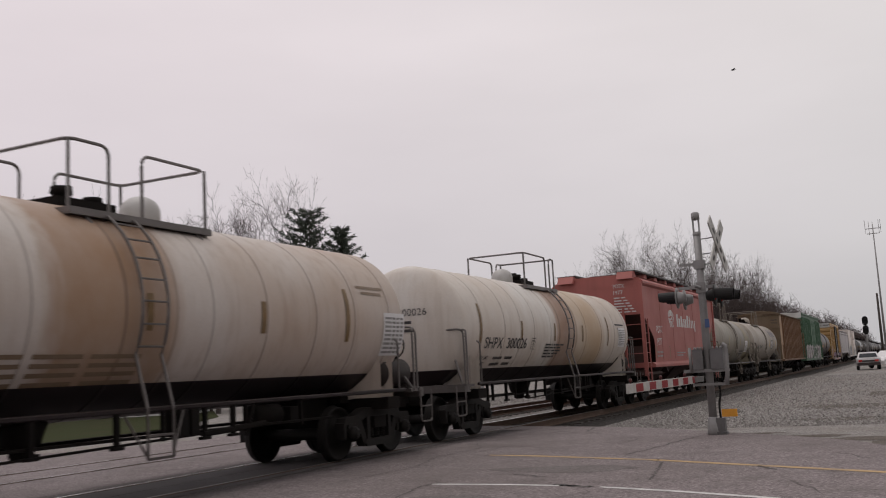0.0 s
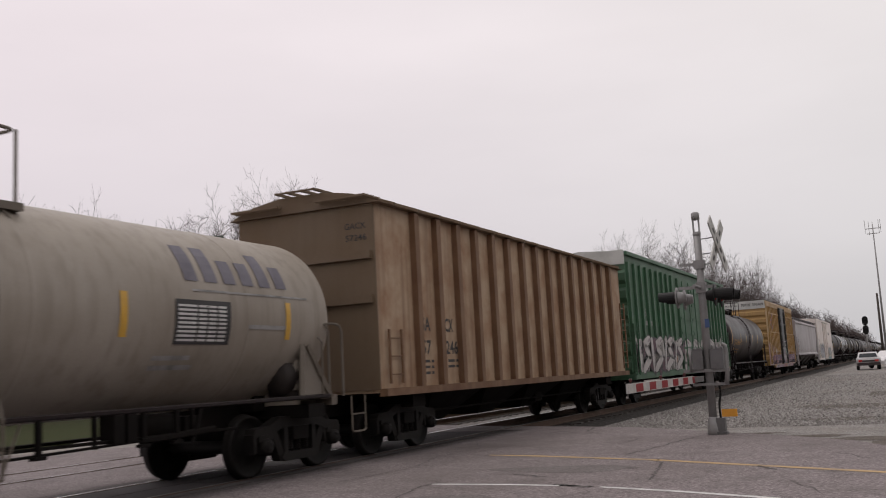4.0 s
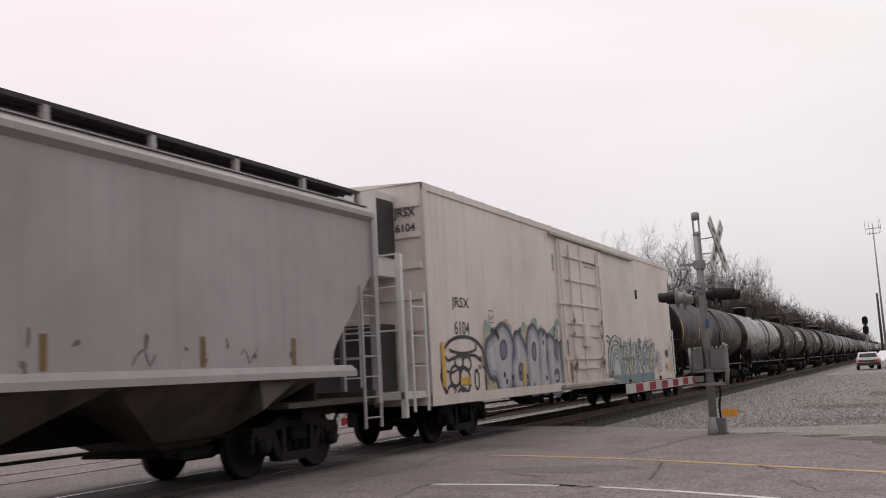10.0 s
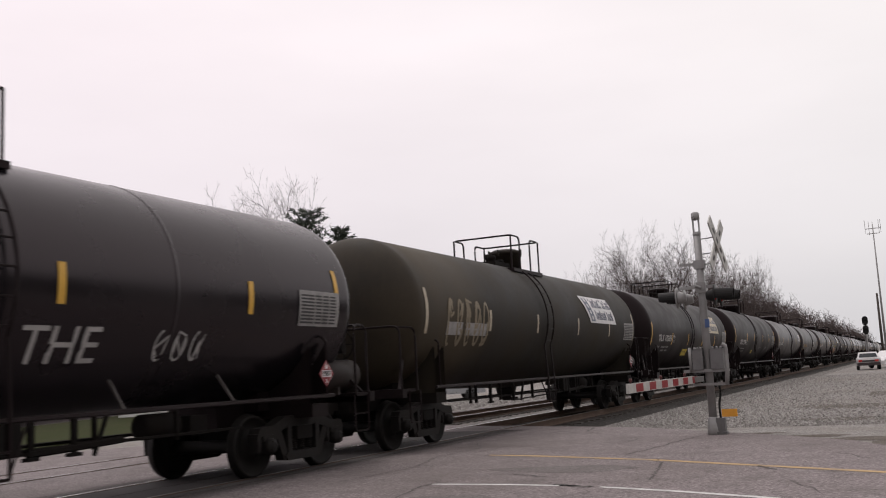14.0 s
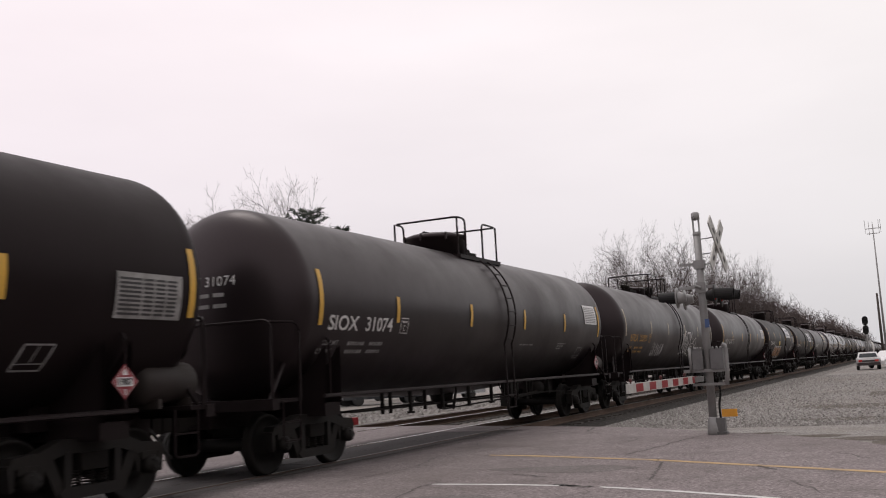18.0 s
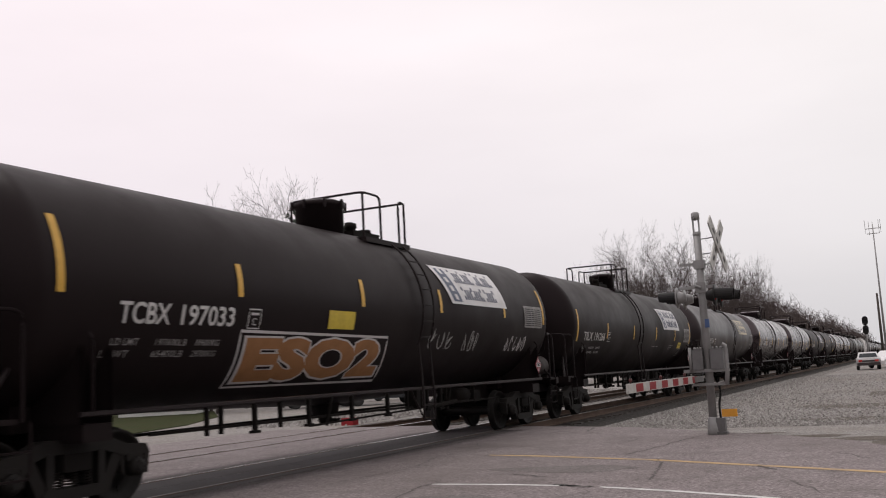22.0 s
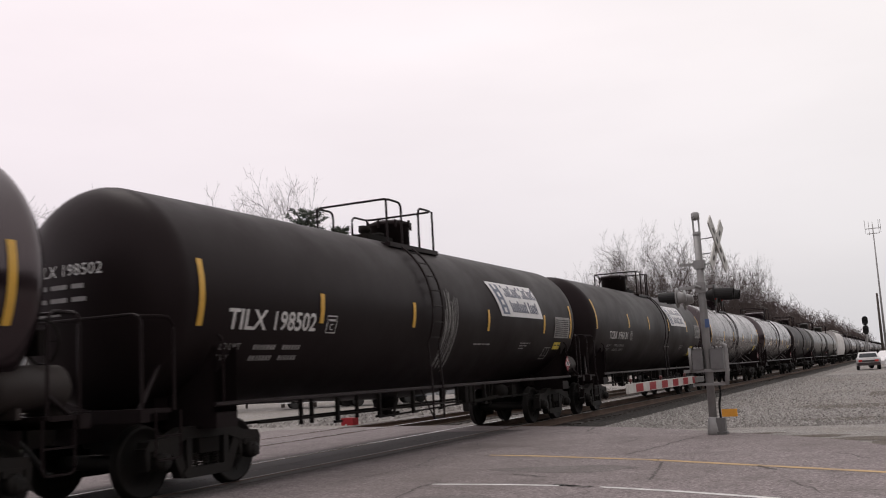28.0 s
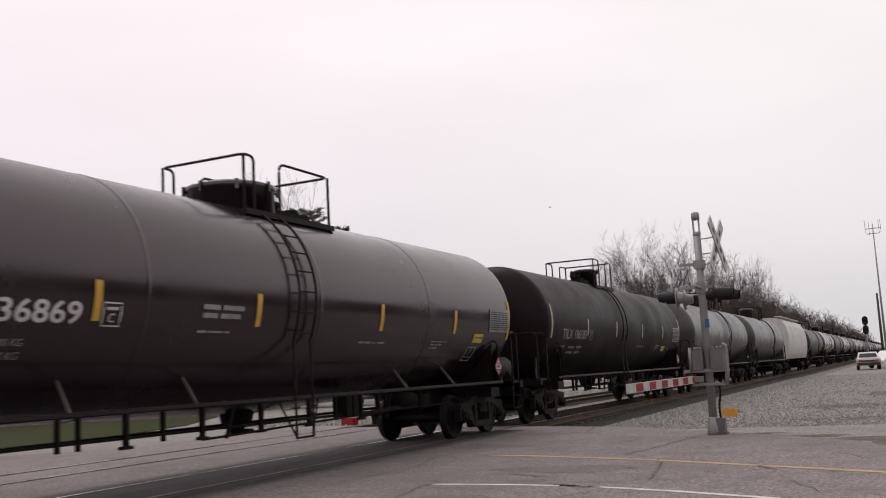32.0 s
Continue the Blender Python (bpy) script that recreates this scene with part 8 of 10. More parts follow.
layers = ((0.13, paint("spray_slate_violet", (0.080, 0.082, 0.118)), "graffiti_outline", "slate violet outline of swollen graffiti letters"), (0.035, paint("spray_pale_slate", (0.16, 0.165, 0.22)), "graffiti_rim", ""), (-0.01, SILVER, "graffiti_fill", "silver-grey swollen graffiti letters"), (-0.12, paint("spray_steel", (0.46, 0.46, 0.49)), "graffiti_inner", ""))
for j, path in enumerate(LETTERS):
    for k, (grow_by, mat, nm, lb) in enumerate(layers if j < 5 else layers[:2]):
        laid(nm, swollen(path, grow_by), flat_x(1.563 + 0.0022 * k + 0.0004 * j), mat, car, lb)
    laid("graffiti_shine", many([stroke([(0.6 * path[0][0] + 0.4 * path[1][0] + 0.05, path[1][1] - 0.16), (0.5 * (path[0][0] + path[1][0]) + 0.12, path[1][1] - 0.45), (0.5 * (path[0][0] + path[1][0]) + 0.08, path[1][1] - 0.62)], 0.05), stroke([(path[2][0] - 0.25, path[2][1] - 0.2), (path[2][0] - 0.12, path[2][1] - 0.42)], 0.04)]), flat_x(1.5735 + 0.0002 * j), SHINE, car)
for path in HOLLOWS:
    laid("graffiti_hollow", swollen(path, 0.05), flat_x(1.5742), paint("spray_slate_violet", (0.080, 0.082, 0.118)), car)
    laid("graffiti_hollow", swollen(path, -0.02), flat_x(1.5752), paint("spray_pale_slate", (0.21, 0.22, 0.29)), car)
laid("load_mark", plate_points(-3.43, -3.18, 1.08, 1.20, 1, 1), flat_x(1.5762), WHITE_MARK, car, "small white patch")
laid("load_mark", fitted("25 K", -3.41, -3.20, 1.10, 1.18), flat_x(1.5772), DARK_MARK, car)
laid("graffiti_dots", apart([blob(-7.6 + rnd.uniform(0, 5), rnd.uniform(2.0, 2.3) if k % 2 else rnd.uniform(0.9, 1.3), 0.06, 0.07, rnd, 0.05, 12) for k in range(18)]), flat_x(1.577), INK, car)
laid("reflective_strip", many([plate_points(-5.66, -5.50, 1.02, 1.54, 1, 1)]), flat_x(1.579), STRIP_AMBER, car)
laid("reflective_strip", many([plate_points(-2.27, -2.15, 0.96, 1.5, 1, 1)]), flat_x(1.632), RUSTY, car)
# the second piece: nested arches, then leaning letters, drawn in charcoal over icy grey
CHAR, PALE_ICE = paint("spray_charcoal", (0.10, 0.11, 0.12)), paint("spray_ice", (0.45, 0.48, 0.48))
laid("graffiti_cloud", many([blob(2.0 + 0.75 * i, 1.45 + 0.1 * math.sin(2 * i), 0.5, 0.42, rnd, 0.22) for i in range(8)]), c, paint("spray_pale_blue", (0.52, 0.53, 0.52)), car, "pale blue-grey ground of the angular graffiti")
arches = [(2.42, 1.05, r, 1.15 * r / 0.95) for r in (0.95, 0.72, 0.50)]
laid("graffiti_outline", many([arc(u, z, rx, rz, -5, 185, 0.19, 18) for u, z, rx, rz in arches] + [arc(1.55, 1.95, 0.42, 0.3, 10, 200, 0.05), arc(1.5, 1.9, 0.28, 0.2, 0, 190, 0.04)]), d, CHAR, car, "charcoal outline of nested arches")
laid("graffiti_fill", many([arc(u, z, rx, rz, -5, 185, 0.115, 18) for u, z, rx, rz in arches] + [plate_points(0.8, 1.75, 0.98, 1.12, 2, 1)]), flat_x(1.5715), PALE_ICE, car, "icy grey nested arches")
o_, f_, s_, l_ = wild(3.25, 7.5, 1.06, 2.12, 5, 9, 0.20, 0.085)
laid("graffiti_outline", o_, flat_x(1.5735), CHAR, car, "charcoal outline of angular graffiti")
laid("graffiti_fill", f_, flat_x(1.5755), PALE_ICE, car, "icy grey angular graffiti letters")
laid("graffiti_line", s_, flat_x(1.5775), CHAR, car)
laid("graffiti_line", many([arc(rnd.uniform(3.3, 8.3), rnd.uniform(1.1, 2.1), rnd.uniform(0.1, 0.3), rnd.uniform(0.1, 0.25), 60 * k, 60 * k + rnd.uniform(120, 300), 0.028, 12) for k in range(26)]), flat_x(1.579), CHAR, car, "loose charcoal loops")
laid("graffiti_spike", many([spike(u, 1.9, 2.32, 0.16, bb) for u, bb in ((3.0, -0.1), (4.15, 0.1), (5.3, 0.05), (6.2, 0.1), (6.95, -0.05))]), flat_x(1.5795), CHAR, car)
laid("graffiti_cloud", many([arc(7.9, 1.4, 0.30 - 0.08 * k, 0.45 - 0.11 * k, 20, 320, 0.03, 14) for k in range(4)] + [arc(0.55 + 0.25 * k, 1.75 - 0.2 * k, 0.2, 0.16, 40 * k, 40 * k + 220, 0.03, 12) for k in range(4)]), d, paint("spray_thin_grey", (0.34, 0.34, 0.35)), car, "thin grey loops")
laid("graffiti_base", many([plate_points(1.88, 7.1, 0.79, 1.06, 6, 1)]), flat_x(1.585), paint("spray_pale_teal", (0.17, 0.25, 0.26)), car, "teal band under the graffiti")
for u0, u1, z0, z1 in ((3.82, 3.94, 1.09, 1.55), (6.58, 6.70, 1.15, 1.57), (9.06, 9.5, 1.10, 1.34)):
    laid("reflective_strip", plate_points(u0, u1, z0, z1, 1, 1), flat_x(1.588), STRIP_AMBER, car)
laid("data_panel", plate_points(9.1, 9.46, 1.58, 1.83, 1, 1), flat_x(1.582), INK, car, "small black panel")
# the round-faced figure drawn in line
fc = [arc(-8.83, 1.72, 0.98, 0.38, 0, 180, 0.07, 24), stroke([(-9.81, 1.74), (-9.6, 1.62), (-9.3, 1.68), (-8.9, 1.72), (-8.3, 1.72), (-7.95, 1.6)], 0.06), arc(-8.9, 1.86, 0.62, 0.09, 180, 360, 0.05), stroke([(-8.23, 1.98), (-8.23, 1.80)], 0.05), stroke([(-7.87, 1.72), (-7.78, 1.35), (-7.80, 1.0), (-7.92, 0.80)], 0.05),
      arc(-9.1, 1.60, 0.20, 0.13, 0, 360, 0.055), arc(-8.72, 1.56, 0.20, 0.14, 0, 360, 0.055), arc(-9.3, 1.32, 0.24, 0.2, 0, 360, 0.06), arc(-8.85, 1.22, 0.26, 0.26, 0, 360, 0.06), stroke([(-9.85, 1.62), (-9.95, 1.3), (-9.75, 1.0), (-9.9, 0.85)], 0.07), stroke([(-9.7, 1.42), (-9.45, 1.38), (-9.2, 1.44)], 0.06), arc(-9.5, 0.98, 0.22, 0.16, 20, 200, 0.06), arc(-9.0, 0.94, 0.24, 0.12, 0, 180, 0.06), stroke([(-9.3, 1.05), (-9.5, 0.84)], 0.05), arc(-8.26, 1.22, 0.11, 0.2, 0, 360, 0.05)]
laid("graffiti_figure", many(fc), c, INK, car, "black line drawing of rounded shapes")
laid("graffiti_tag", apart([arc(-7.75 + 0.12 * i, 1.25 + 0.06 * math.sin(4 * i), 0.07, 0.11, 0, 300, 0.02, 10) for i in range(4)]), c, INK, car)
laid("reflective_strip", plate_points(-9.92, -9.76, 1.12, 1.98, 1, 1), flat_x(1.575), STRIP_AMBER, car)
laid("reflective_strip", plate_points(-9.1, -8.59, 1.13, 1.28, 1, 1), flat_x(1.575), STRIP_AMBER, car)
laid("door_notice", apart([text_bars(-0.62, 4.27, (0.3, 0.2, 0.28, 0.3), 0.05, 0.05), text_bars(-0.5, 4.17, (0.34, 0.26, 0.22), 0.05, 0.05)]), flat_x(1.627), paint("faded_grey_print", (0.30, 0.28, 0.27)), car, "two faded lines of print")
for u0, z0_ in ((-3.0, 3.92), (-3.02, 2.05)):
    bm = bmesh.new()
    box(bm, 1.55, 1.59, u0, u0 + 0.16, z0_, z0_ + 0.42)
    part("hinge_plate", bm, GREEN_WHITE, car, "small riveted steel plate")
for u0 in (-2.53, 0.77):
    laid("reflective_strip", plate_points(u0, u0 + 0.08, 1.66, 2.1, 1, 1), flat_x(1.67), RUSTY, car)
bm = bmesh.new()
box(bm, 1.62, 1.73, -1.07, -0.58, 1.92, 2.54)
part("lock_case", bm, REEFER, car, "white lock case on the door", bevel=0.015)
rnd = random.Random(8)
for y_, z_, k_ in ((-2.03, 2.60, 1.0), (0.49, 2.59, 1.0), (-2.05, 1.42, 1.2), (0.44, 1.44, 1.2), (-2.06, 2.24, 0.6), (0.45, 2.20, 0.6), (-2.5, 1.1, 0.8), (1.3, 1.15, 0.9)):
    laid("rust_stain", ([(y_ + p * k_, z_ + q * k_, 0) for p, q in ((-0.13, 0.0), (-0.03, -0.07), (0.0, -0.17), (0.03, -0.07), (0.13, 0.01), (0.03, 0.08), (0.01, 0.26), (-0.03, 0.08))], [tuple(range(8))]), flat_x(1.737), paint("rust_brown", (0.09, 0.05, 0.035)), car, "rusty grease mark by the lock rod")
bm = bmesh.new()
box(bm, 1.55, 1.60, 5.35, 5.45, 3.55, 3.85)
part("vent", bm, INK, car)

# tan car numbers and the beige tank's panels
car, side = beige
laid("company_name", apart([plate_points(2.45 + 0.40 * i, 2.45 + 0.40 * i + 0.26, 2.76, 3.26 if i in (0, 1, 4) else 3.10, 1, 4) for i in range(6)]), side, paint("faded_violet_print", (0.13, 0.12, 0.15)), car, "faded company name as plain bars")
laid("name_rule", plate_points(2.55, 5.2, 2.62, 2.65, 6, 1), side, FAINT_MARK, car)
laid("notice", apart([text_bars(3.7, 2.14, (0.9,), 0.06), text_bars(1.9, 1.72, (0.7,), 0.06), text_bars(1.9, 1.6, (0.8,), 0.06)]), side, FAINT_MARK, car)
laid("red_tag", plate_points(-4.95, -4.75, 1.95, 2.15, 1, 2), side, RED, car)
for u in (1.25, 4.6):
    laid("reflective_strip", plate_points(u, u + 0.12, 2.0, 2.55, 1, 6), side, STRIP_AMBER, car)
car, side = olive
for u in (-1.8, 1.9, 4.9):
    laid("reflective_strip", plate_points(u, u + 0.12, 2.1, 2.6, 1, 6), side, surface("dull_yellow_tape", (0.32, 0.24, 0.08), 0.5, dirt=0.4), car)
laid("stencil", many([text_bars(2.0, 1.75, (1.2,), 0.07), text_bars(1.9, 1.6, (1.4,), 0.07), text_bars(-2.0, 1.6, (1.3,), 0.06), text_bars(-4.6, 1.72, (0.8, 0.6), 0.09)]), side, DARK_MARK, car)
car, side = stained
laid("stencil", many([text_bars(-2.6, 1.75 - 0.1 * i, (1.4, 0.7, 0.8), 0.05) for i in range(4)] + [text_bars(5.6, 2.9, (0.9,), 0.05), text_bars(5.7, 2.8, (0.7,), 0.05)]), side, paint("worn_brown_print", (0.20, 0.14, 0.09)), car)
car, side = cream
laid("stencil", many([text_bars(-1.49, 1.96 - 0.075 * i, ((0.42, 0.1, 0.12, 0.3, 0.28), (0.3, 0.28, 0.16, 0.32), (0.34, 0.1, 0.26, 0.4), (0.3, 0.2, 0.24, 0.2), (0.34, 0.3, 0.14))[i], 0.045, 0.05) for i in range(5)] + [text_bars(5.0, 2.62, (1.0,), 0.05), text_bars(5.2, 2.5, (0.7,), 0.05)]), side, DARK_MARK, car)

# chalk and graffiti on the black tanks
car, side = TANKS["CTCX 731301"]
CHALK = paint("chalk", (0.42, 0.41, 0.40))
rnd = random.Random(4)


def scrawl(u0, u1, z0, z1, n, width):
    """A row of loose hand-drawn strokes."""
    out = []
    for i in range(n):
        u = u0 + (u1 - u0) * (i + 0.3) / n
        d = (u1 - u0) / n * 0.7
        pts = [(u + d * rnd.random(), z0 + (z1 - z0) * rnd.random()) for k in range(5)]
        out.append(stroke(pts, width))
        out.append(arc(u + d / 2, (z0 + z1) / 2, d * 0.45, (z1 - z0) * 0.45, rnd.uniform(0, 180), rnd.uniform(250, 420), width))
    return many(out)


for word, u0, u1, z0, z1 in (("GUTs", -4.8, -3.65, 1.66, 2.02), ("BOT.", -2.5, -1.45, 1.70, 1.98), ("MON", -0.2, 0.7, 2.08, 2.28), ("ST", 0.0, 0.5, 1.86, 2.04), ("THE", 1.5, 2.6, 1.7, 2.1)):
    laid("chalk_word", fitted(word, u0, u1, z0, z1, 0.002), side, CHALK, car, "word chalked in white capitals")
laid("chalk_heart", stroke([(-2.8, 1.72), (-2.95, 1.88), (-2.9, 1.97), (-2.8, 1.92), (-2.7, 1.97), (-2.65, 1.88), (-2.8, 1.72)], 0.028), side, CHALK, car, "small chalk heart")
for u0, u1, z0, z1, n in ((3.4, 4.4, 1.7, 2.1, 3), (-6.7, -5.2, 1.52, 1.78, 5)):
    laid("chalk_scrawl", scrawl(u0, u1, z0, z1, n, 0.028), side, CHALK, car, "loose white chalk scrawl")
car, side = TANKS["UTLX 211010"]
laid("graffiti_tag", scrawl(-3.6, -1.95, 1.62, 2.1, 6, 0.03), side, SHINE, car, "thin white graffiti tag")
tag = []
for k, path in enumerate((
        [(1.52, 2.39), (1.16, 2.49), (1.12, 2.42), (1.22, 2.01)],
        [(1.22, 2.01), (1.18, 1.7), (1.3, 1.68), (1.54, 1.72), (1.91, 1.79), (1.83, 1.96)],
        [(1.22, 2.33), (1.24, 2.12)],
        [(1.41, 2.35), (1.42, 2.12), (1.55, 1.72)],
        [(1.53, 2.4), (1.63, 1.98)],
        [(1.76, 2.57), (1.77, 2.33), (1.88, 1.87), (2.06, 1.69), (2.15, 1.82), (2.29, 2.1), (2.11, 2.39), (1.96, 2.63), (1.84, 2.55)],
        [(1.94, 2.33), (2.02, 2.0)],
        [(2.19, 2.1), (2.23, 1.74), (2.47, 1.72), (2.45, 1.92), (2.54, 2.22), (2.49, 2.53)],
        [(2.18, 2.49), (2.77, 2.55)],
        [(2.42, 2.14), (2.43, 1.79)],
        [(2.56, 2.17), (2.54, 1.97), (2.58, 1.69), (2.91, 1.68), (2.82, 2.23), (2.77, 2.52)],
        [(2.81, 2.52), (2.85, 2.28), (2.95, 2.33), (2.99, 2.53)],
        [(2.87, 2.27), (3.07, 2.0), (2.96, 1.92), (3.21, 1.59), (3.34, 1.68), (3.47, 2.08), (3.24, 2.38), (3.06, 2.64)],
        [(3.02, 2.1), (3.45, 2.12), (3.68, 2.31), (3.87, 2.35), (4.0, 2.23), (3.94, 1.95), (3.77, 1.98), (3.58, 2.11)],
        [(2.98, 1.97), (3.19, 2.0), (3.35, 1.95)],
        [(2.79, 1.98), (2.94, 1.67)])):
    tag.append(stroke([(v.x + 0.004 * (k % 5), v.y) for v in rounded([(p, q, 0) for p, q in path], 0.1, 4)] if len(path) > 2 else path, 0.036 + 0.008 * (k % 3)))
    if path[0][1] > 2.3:
        tag.append(stroke([(path[0][0], path[0][1] + 0.06), path[1]], 0.075))
laid("graffiti_tag", apart(tag), side, SHINE, car, "large pale graffiti tag in outline")
car, side = TANKS["TCBX 197033"]
up = lambda k: (lambda u, z: tuple(c * q for c, q in zip(side(u, z), (k, 1, 1))))


def leaning(vf):
    return [(p[0] - 0.25 * (p[1] - 1.7), p[1], 0) for p in vf[0]], vf[1]


laid("graffiti_outline", leaning(stroke([(-4.3, 1.34), (-0.15, 1.32), (-0.15, 2.06), (-4.3, 2.10), (-4.3, 1.34)], 0.04)), side, SHINE, car)
laid("graffiti_letters", sliced(leaning(fitted("ESO2", -4.15, -0.3, 1.40, 2.02, 0.06))), up(1.006), paint("spray_tan_orange", (0.34, 0.16, 0.06)), car, "orange graffiti letters with pale edge")
laid("graffiti_letters", sliced(leaning(fitted("ESO2", -4.21, -0.24, 1.37, 2.05, 0.085))), up(1.002), SHINE, car, "pale edge of the orange graffiti")
laid("yellow_label", plate_points(-2.26, -1.47, 2.17, 2.46, 1, 4), side, YELLOW_LABEL, car)
laid("graffiti_tag", scrawl(1.26, 2.44, 1.85, 2.28, 3, 0.022), side, CHALK, car)
laid("graffiti_tag", scrawl(2.92, 3.76, 1.8, 2.25, 3, 0.022), side, CHALK, car)
laid("graffiti_tag", scrawl(5.25, 6.55, 1.82, 2.16, 5, 0.026), side, SHINE, car)
car, side = TANKS["dusty one"]
laid("chalk_scrawl", scrawl(-6.8, -4.6, 1.9, 2.9, 5, 0.07), side, paint("spray_drab", (0.20, 0.16, 0.10)), car, "drab sprayed scrawl")
car, side = TANKS["TILX 192635"]
laid("chalk_scrawl", scrawl(2.5, 3.3, 1.48, 2.13, 4, 0.05), side, FAINT_MARK, car, "loose pale sprayed scrawl")
car, side = TANKS["TILX 198502"]
laid("chalk_scrawl", scrawl(-0.35, 0.3, 1.4, 3.2, 4, 0.02), side, FAINT_MARK, car, "faint scraped marks near the ladder")
YELLOW_AT = {"UTLX 211047": (2.63, 3.53, 1.87, 2.14), "TILX 192635": (-2.01, -1.06, 1.62, 1.88), "CBTX 737806": (-1.59, -1.07, 1.66, 1.83), "TILX 191266": (5.53, 6.07, 1.91, 2.13), "shiny one": (5.42, 5.92, 1.90, 2.07),
             "TILX 198502": (6.4, 6.9, 1.86, 2.04), "TCBX 196131": (6.1, 6.6, 1.63, 2.0), "CTCX 731278": (6.25, 6.7, 1.82, 2.06), "CBTX 736869": (5.92, 6.4, 1.99, 2.17), "TILX 186585": (5.0, 5.5, 1.80, 1.98)}
for num in ("UTLX 211047", "TILX 192635", "CBTX 737806", "SIOX 31074", "SIOX 31107", "UTLX 211010", "TILX 191266", "TILX 190524", "CBTX 736833", "shiny one", "TILX 198502", "TCBX 196131", "CTCX 731278", "CBTX 736869", "TILX 186585"):
    car, side = TANKS[num]
    if num in YELLOW_AT:
        u0, u1, z0, z1 = YELLOW_AT[num]
        label = laid("yellow_label", plate_points(u0, u1, z0, z1, 1, 3), side, YELLOW_LABEL, car, "small yellow paper label")
        laid("print", text_bars(u0 + 0.06, (z0 + z1) / 2, ((u1 - u0) * 0.35, (u1 - u0) * 0.35), 0.03, 0.04), lambda u, w: tuple(c * q for c, q in zip(side(u, w), (1.003, 1, 1))), DARK_MARK, label)
    laid("notice", text_bars(1.3, 1.95, (0.17, 0.2, 0.12, 0.26), 0.032, 0.04), side, FAINT_MARK, car, "row of small white print")
    for k, widths in enumerate(((0.12, 0.2, 0.15, 0.1), (0.16, 0.12, 0.14), (0.1, 0.18))):
        laid("notice", text_bars(4.0, 1.99 - 0.06 * k, widths, 0.026, 0.03), side, FAINT_MARK, car)
    corners = [(5.75, 1.63), (6.15, 1.63), (6.22, 1.90), (5.82, 1.90)]
    laid("square_mark", many([stroke([p, q], 0.032) for p, q in zip(corners, corners[1:] + corners[:1])] + [stroke([(5.77, 1.70), (6.17, 1.70)], 0.02), stroke([(5.97, 1.70), (6.02, 1.89)], 0.018)]), side, FAINT_MARK, car, "slanted square outline")
for num in ("CBTX 736869", "CBTX 736833", "shiny one"):
    car, side = TANKS[num]
    for k, words in enumerate((((0.34, 0.44)), (0.30, 0.42))):
        laid("notice", text_bars(-2.75, 2.36 - 0.11 * k, words, 0.065, 0.06), side, FAINT_MARK, car, "two lines of white print")
    laid("notice", text_bars(-2.8, 2.06, (0.2, 0.3, 0.1), 0.03, 0.03), side, FAINT_MARK, car)

# ---- trees ----
BARK = surface("grey_brown_bark", (0.045, 0.035, 0.031), 0.9, grime=(0.09, 0.076, 0.07), dirt=0.5, fine=20, coarse=2)
TWIG = surface("bare_twigs", (0.064, 0.047, 0.044), 0.9, grime=(0.128, 0.100, 0.094), dirt=0.5, fine=20, coarse=1)
NEEDLE = surface("dark_needles", (0.028, 0.038, 0.026), 0.8, grime=(0.05, 0.055, 0.03), dirt=0.5, fine=10, coarse=1.5)


def grow(rnd, height, spread, levels, first=0.30):
    """Limbs as (start, end, radius, radius, level): a forking trunk, limbs that curve upwards, ever finer twigs."""
    out = []

    reach = (first, 0.30, 0.20, 0.125, 0.075, 0.045)

    def limb(p, d, length, r, level):
        n = (5, 6, 5, 4, 3, 2)[level]
        bend = (0.07, 0.13, 0.20, 0.26, 0.28, 0.28)[level]
        rise = (0.0, 0.07, 0.05, 0.02, 0.0, 0.0)[level]
        turn = rnd.uniform(0, 6.28)
        for i in range(n):
            d = (d + Vector((rnd.gauss(0, bend), rnd.gauss(0, bend), rise + rnd.gauss(0, bend * 0.6)))).normalized()
            q = p + d * (length / n)
            r2 = r * (0.94 if level == 0 else 0.86)
            out.append((p.copy(), q.copy(), r, r2, level))
            p, r = q, r2
            if level < levels and n - 4 <= i < n - 1:
                turn += 2.4
                fork(p, d, r * 0.62, level, rnd.uniform(0.75, 1.25), turn, 0.80)
        if level < levels:
            for q in range(3 if level == 0 else 2):
                fork(p, d, r * 0.80, level, rnd.uniform(0.38, 0.70), turn + 1.2 + 6.28 * q / (3 if level == 0 else 2), 1.0)

    def fork(p, d, r, level, wide, turn, keep):
        side = (Matrix.Rotation(turn, 3, d) @ d.orthogonal().normalized())
        limb(p, (d + side * spread * wide).normalized(), height * reach[level + 1] * keep * rnd.uniform(0.7, 1.15), r, level + 1)

    limb(Vector((0, 0, 0)), Vector((0, 0, 1)), height * first, height * 0.013, 0)
    top = sorted(q.z for _, q, _, _, _ in out)[int(len(out) * 0.975)]
    k = height / top
    return [(p * k, q * k, a, b, l) for p, q, a, b, l in out]


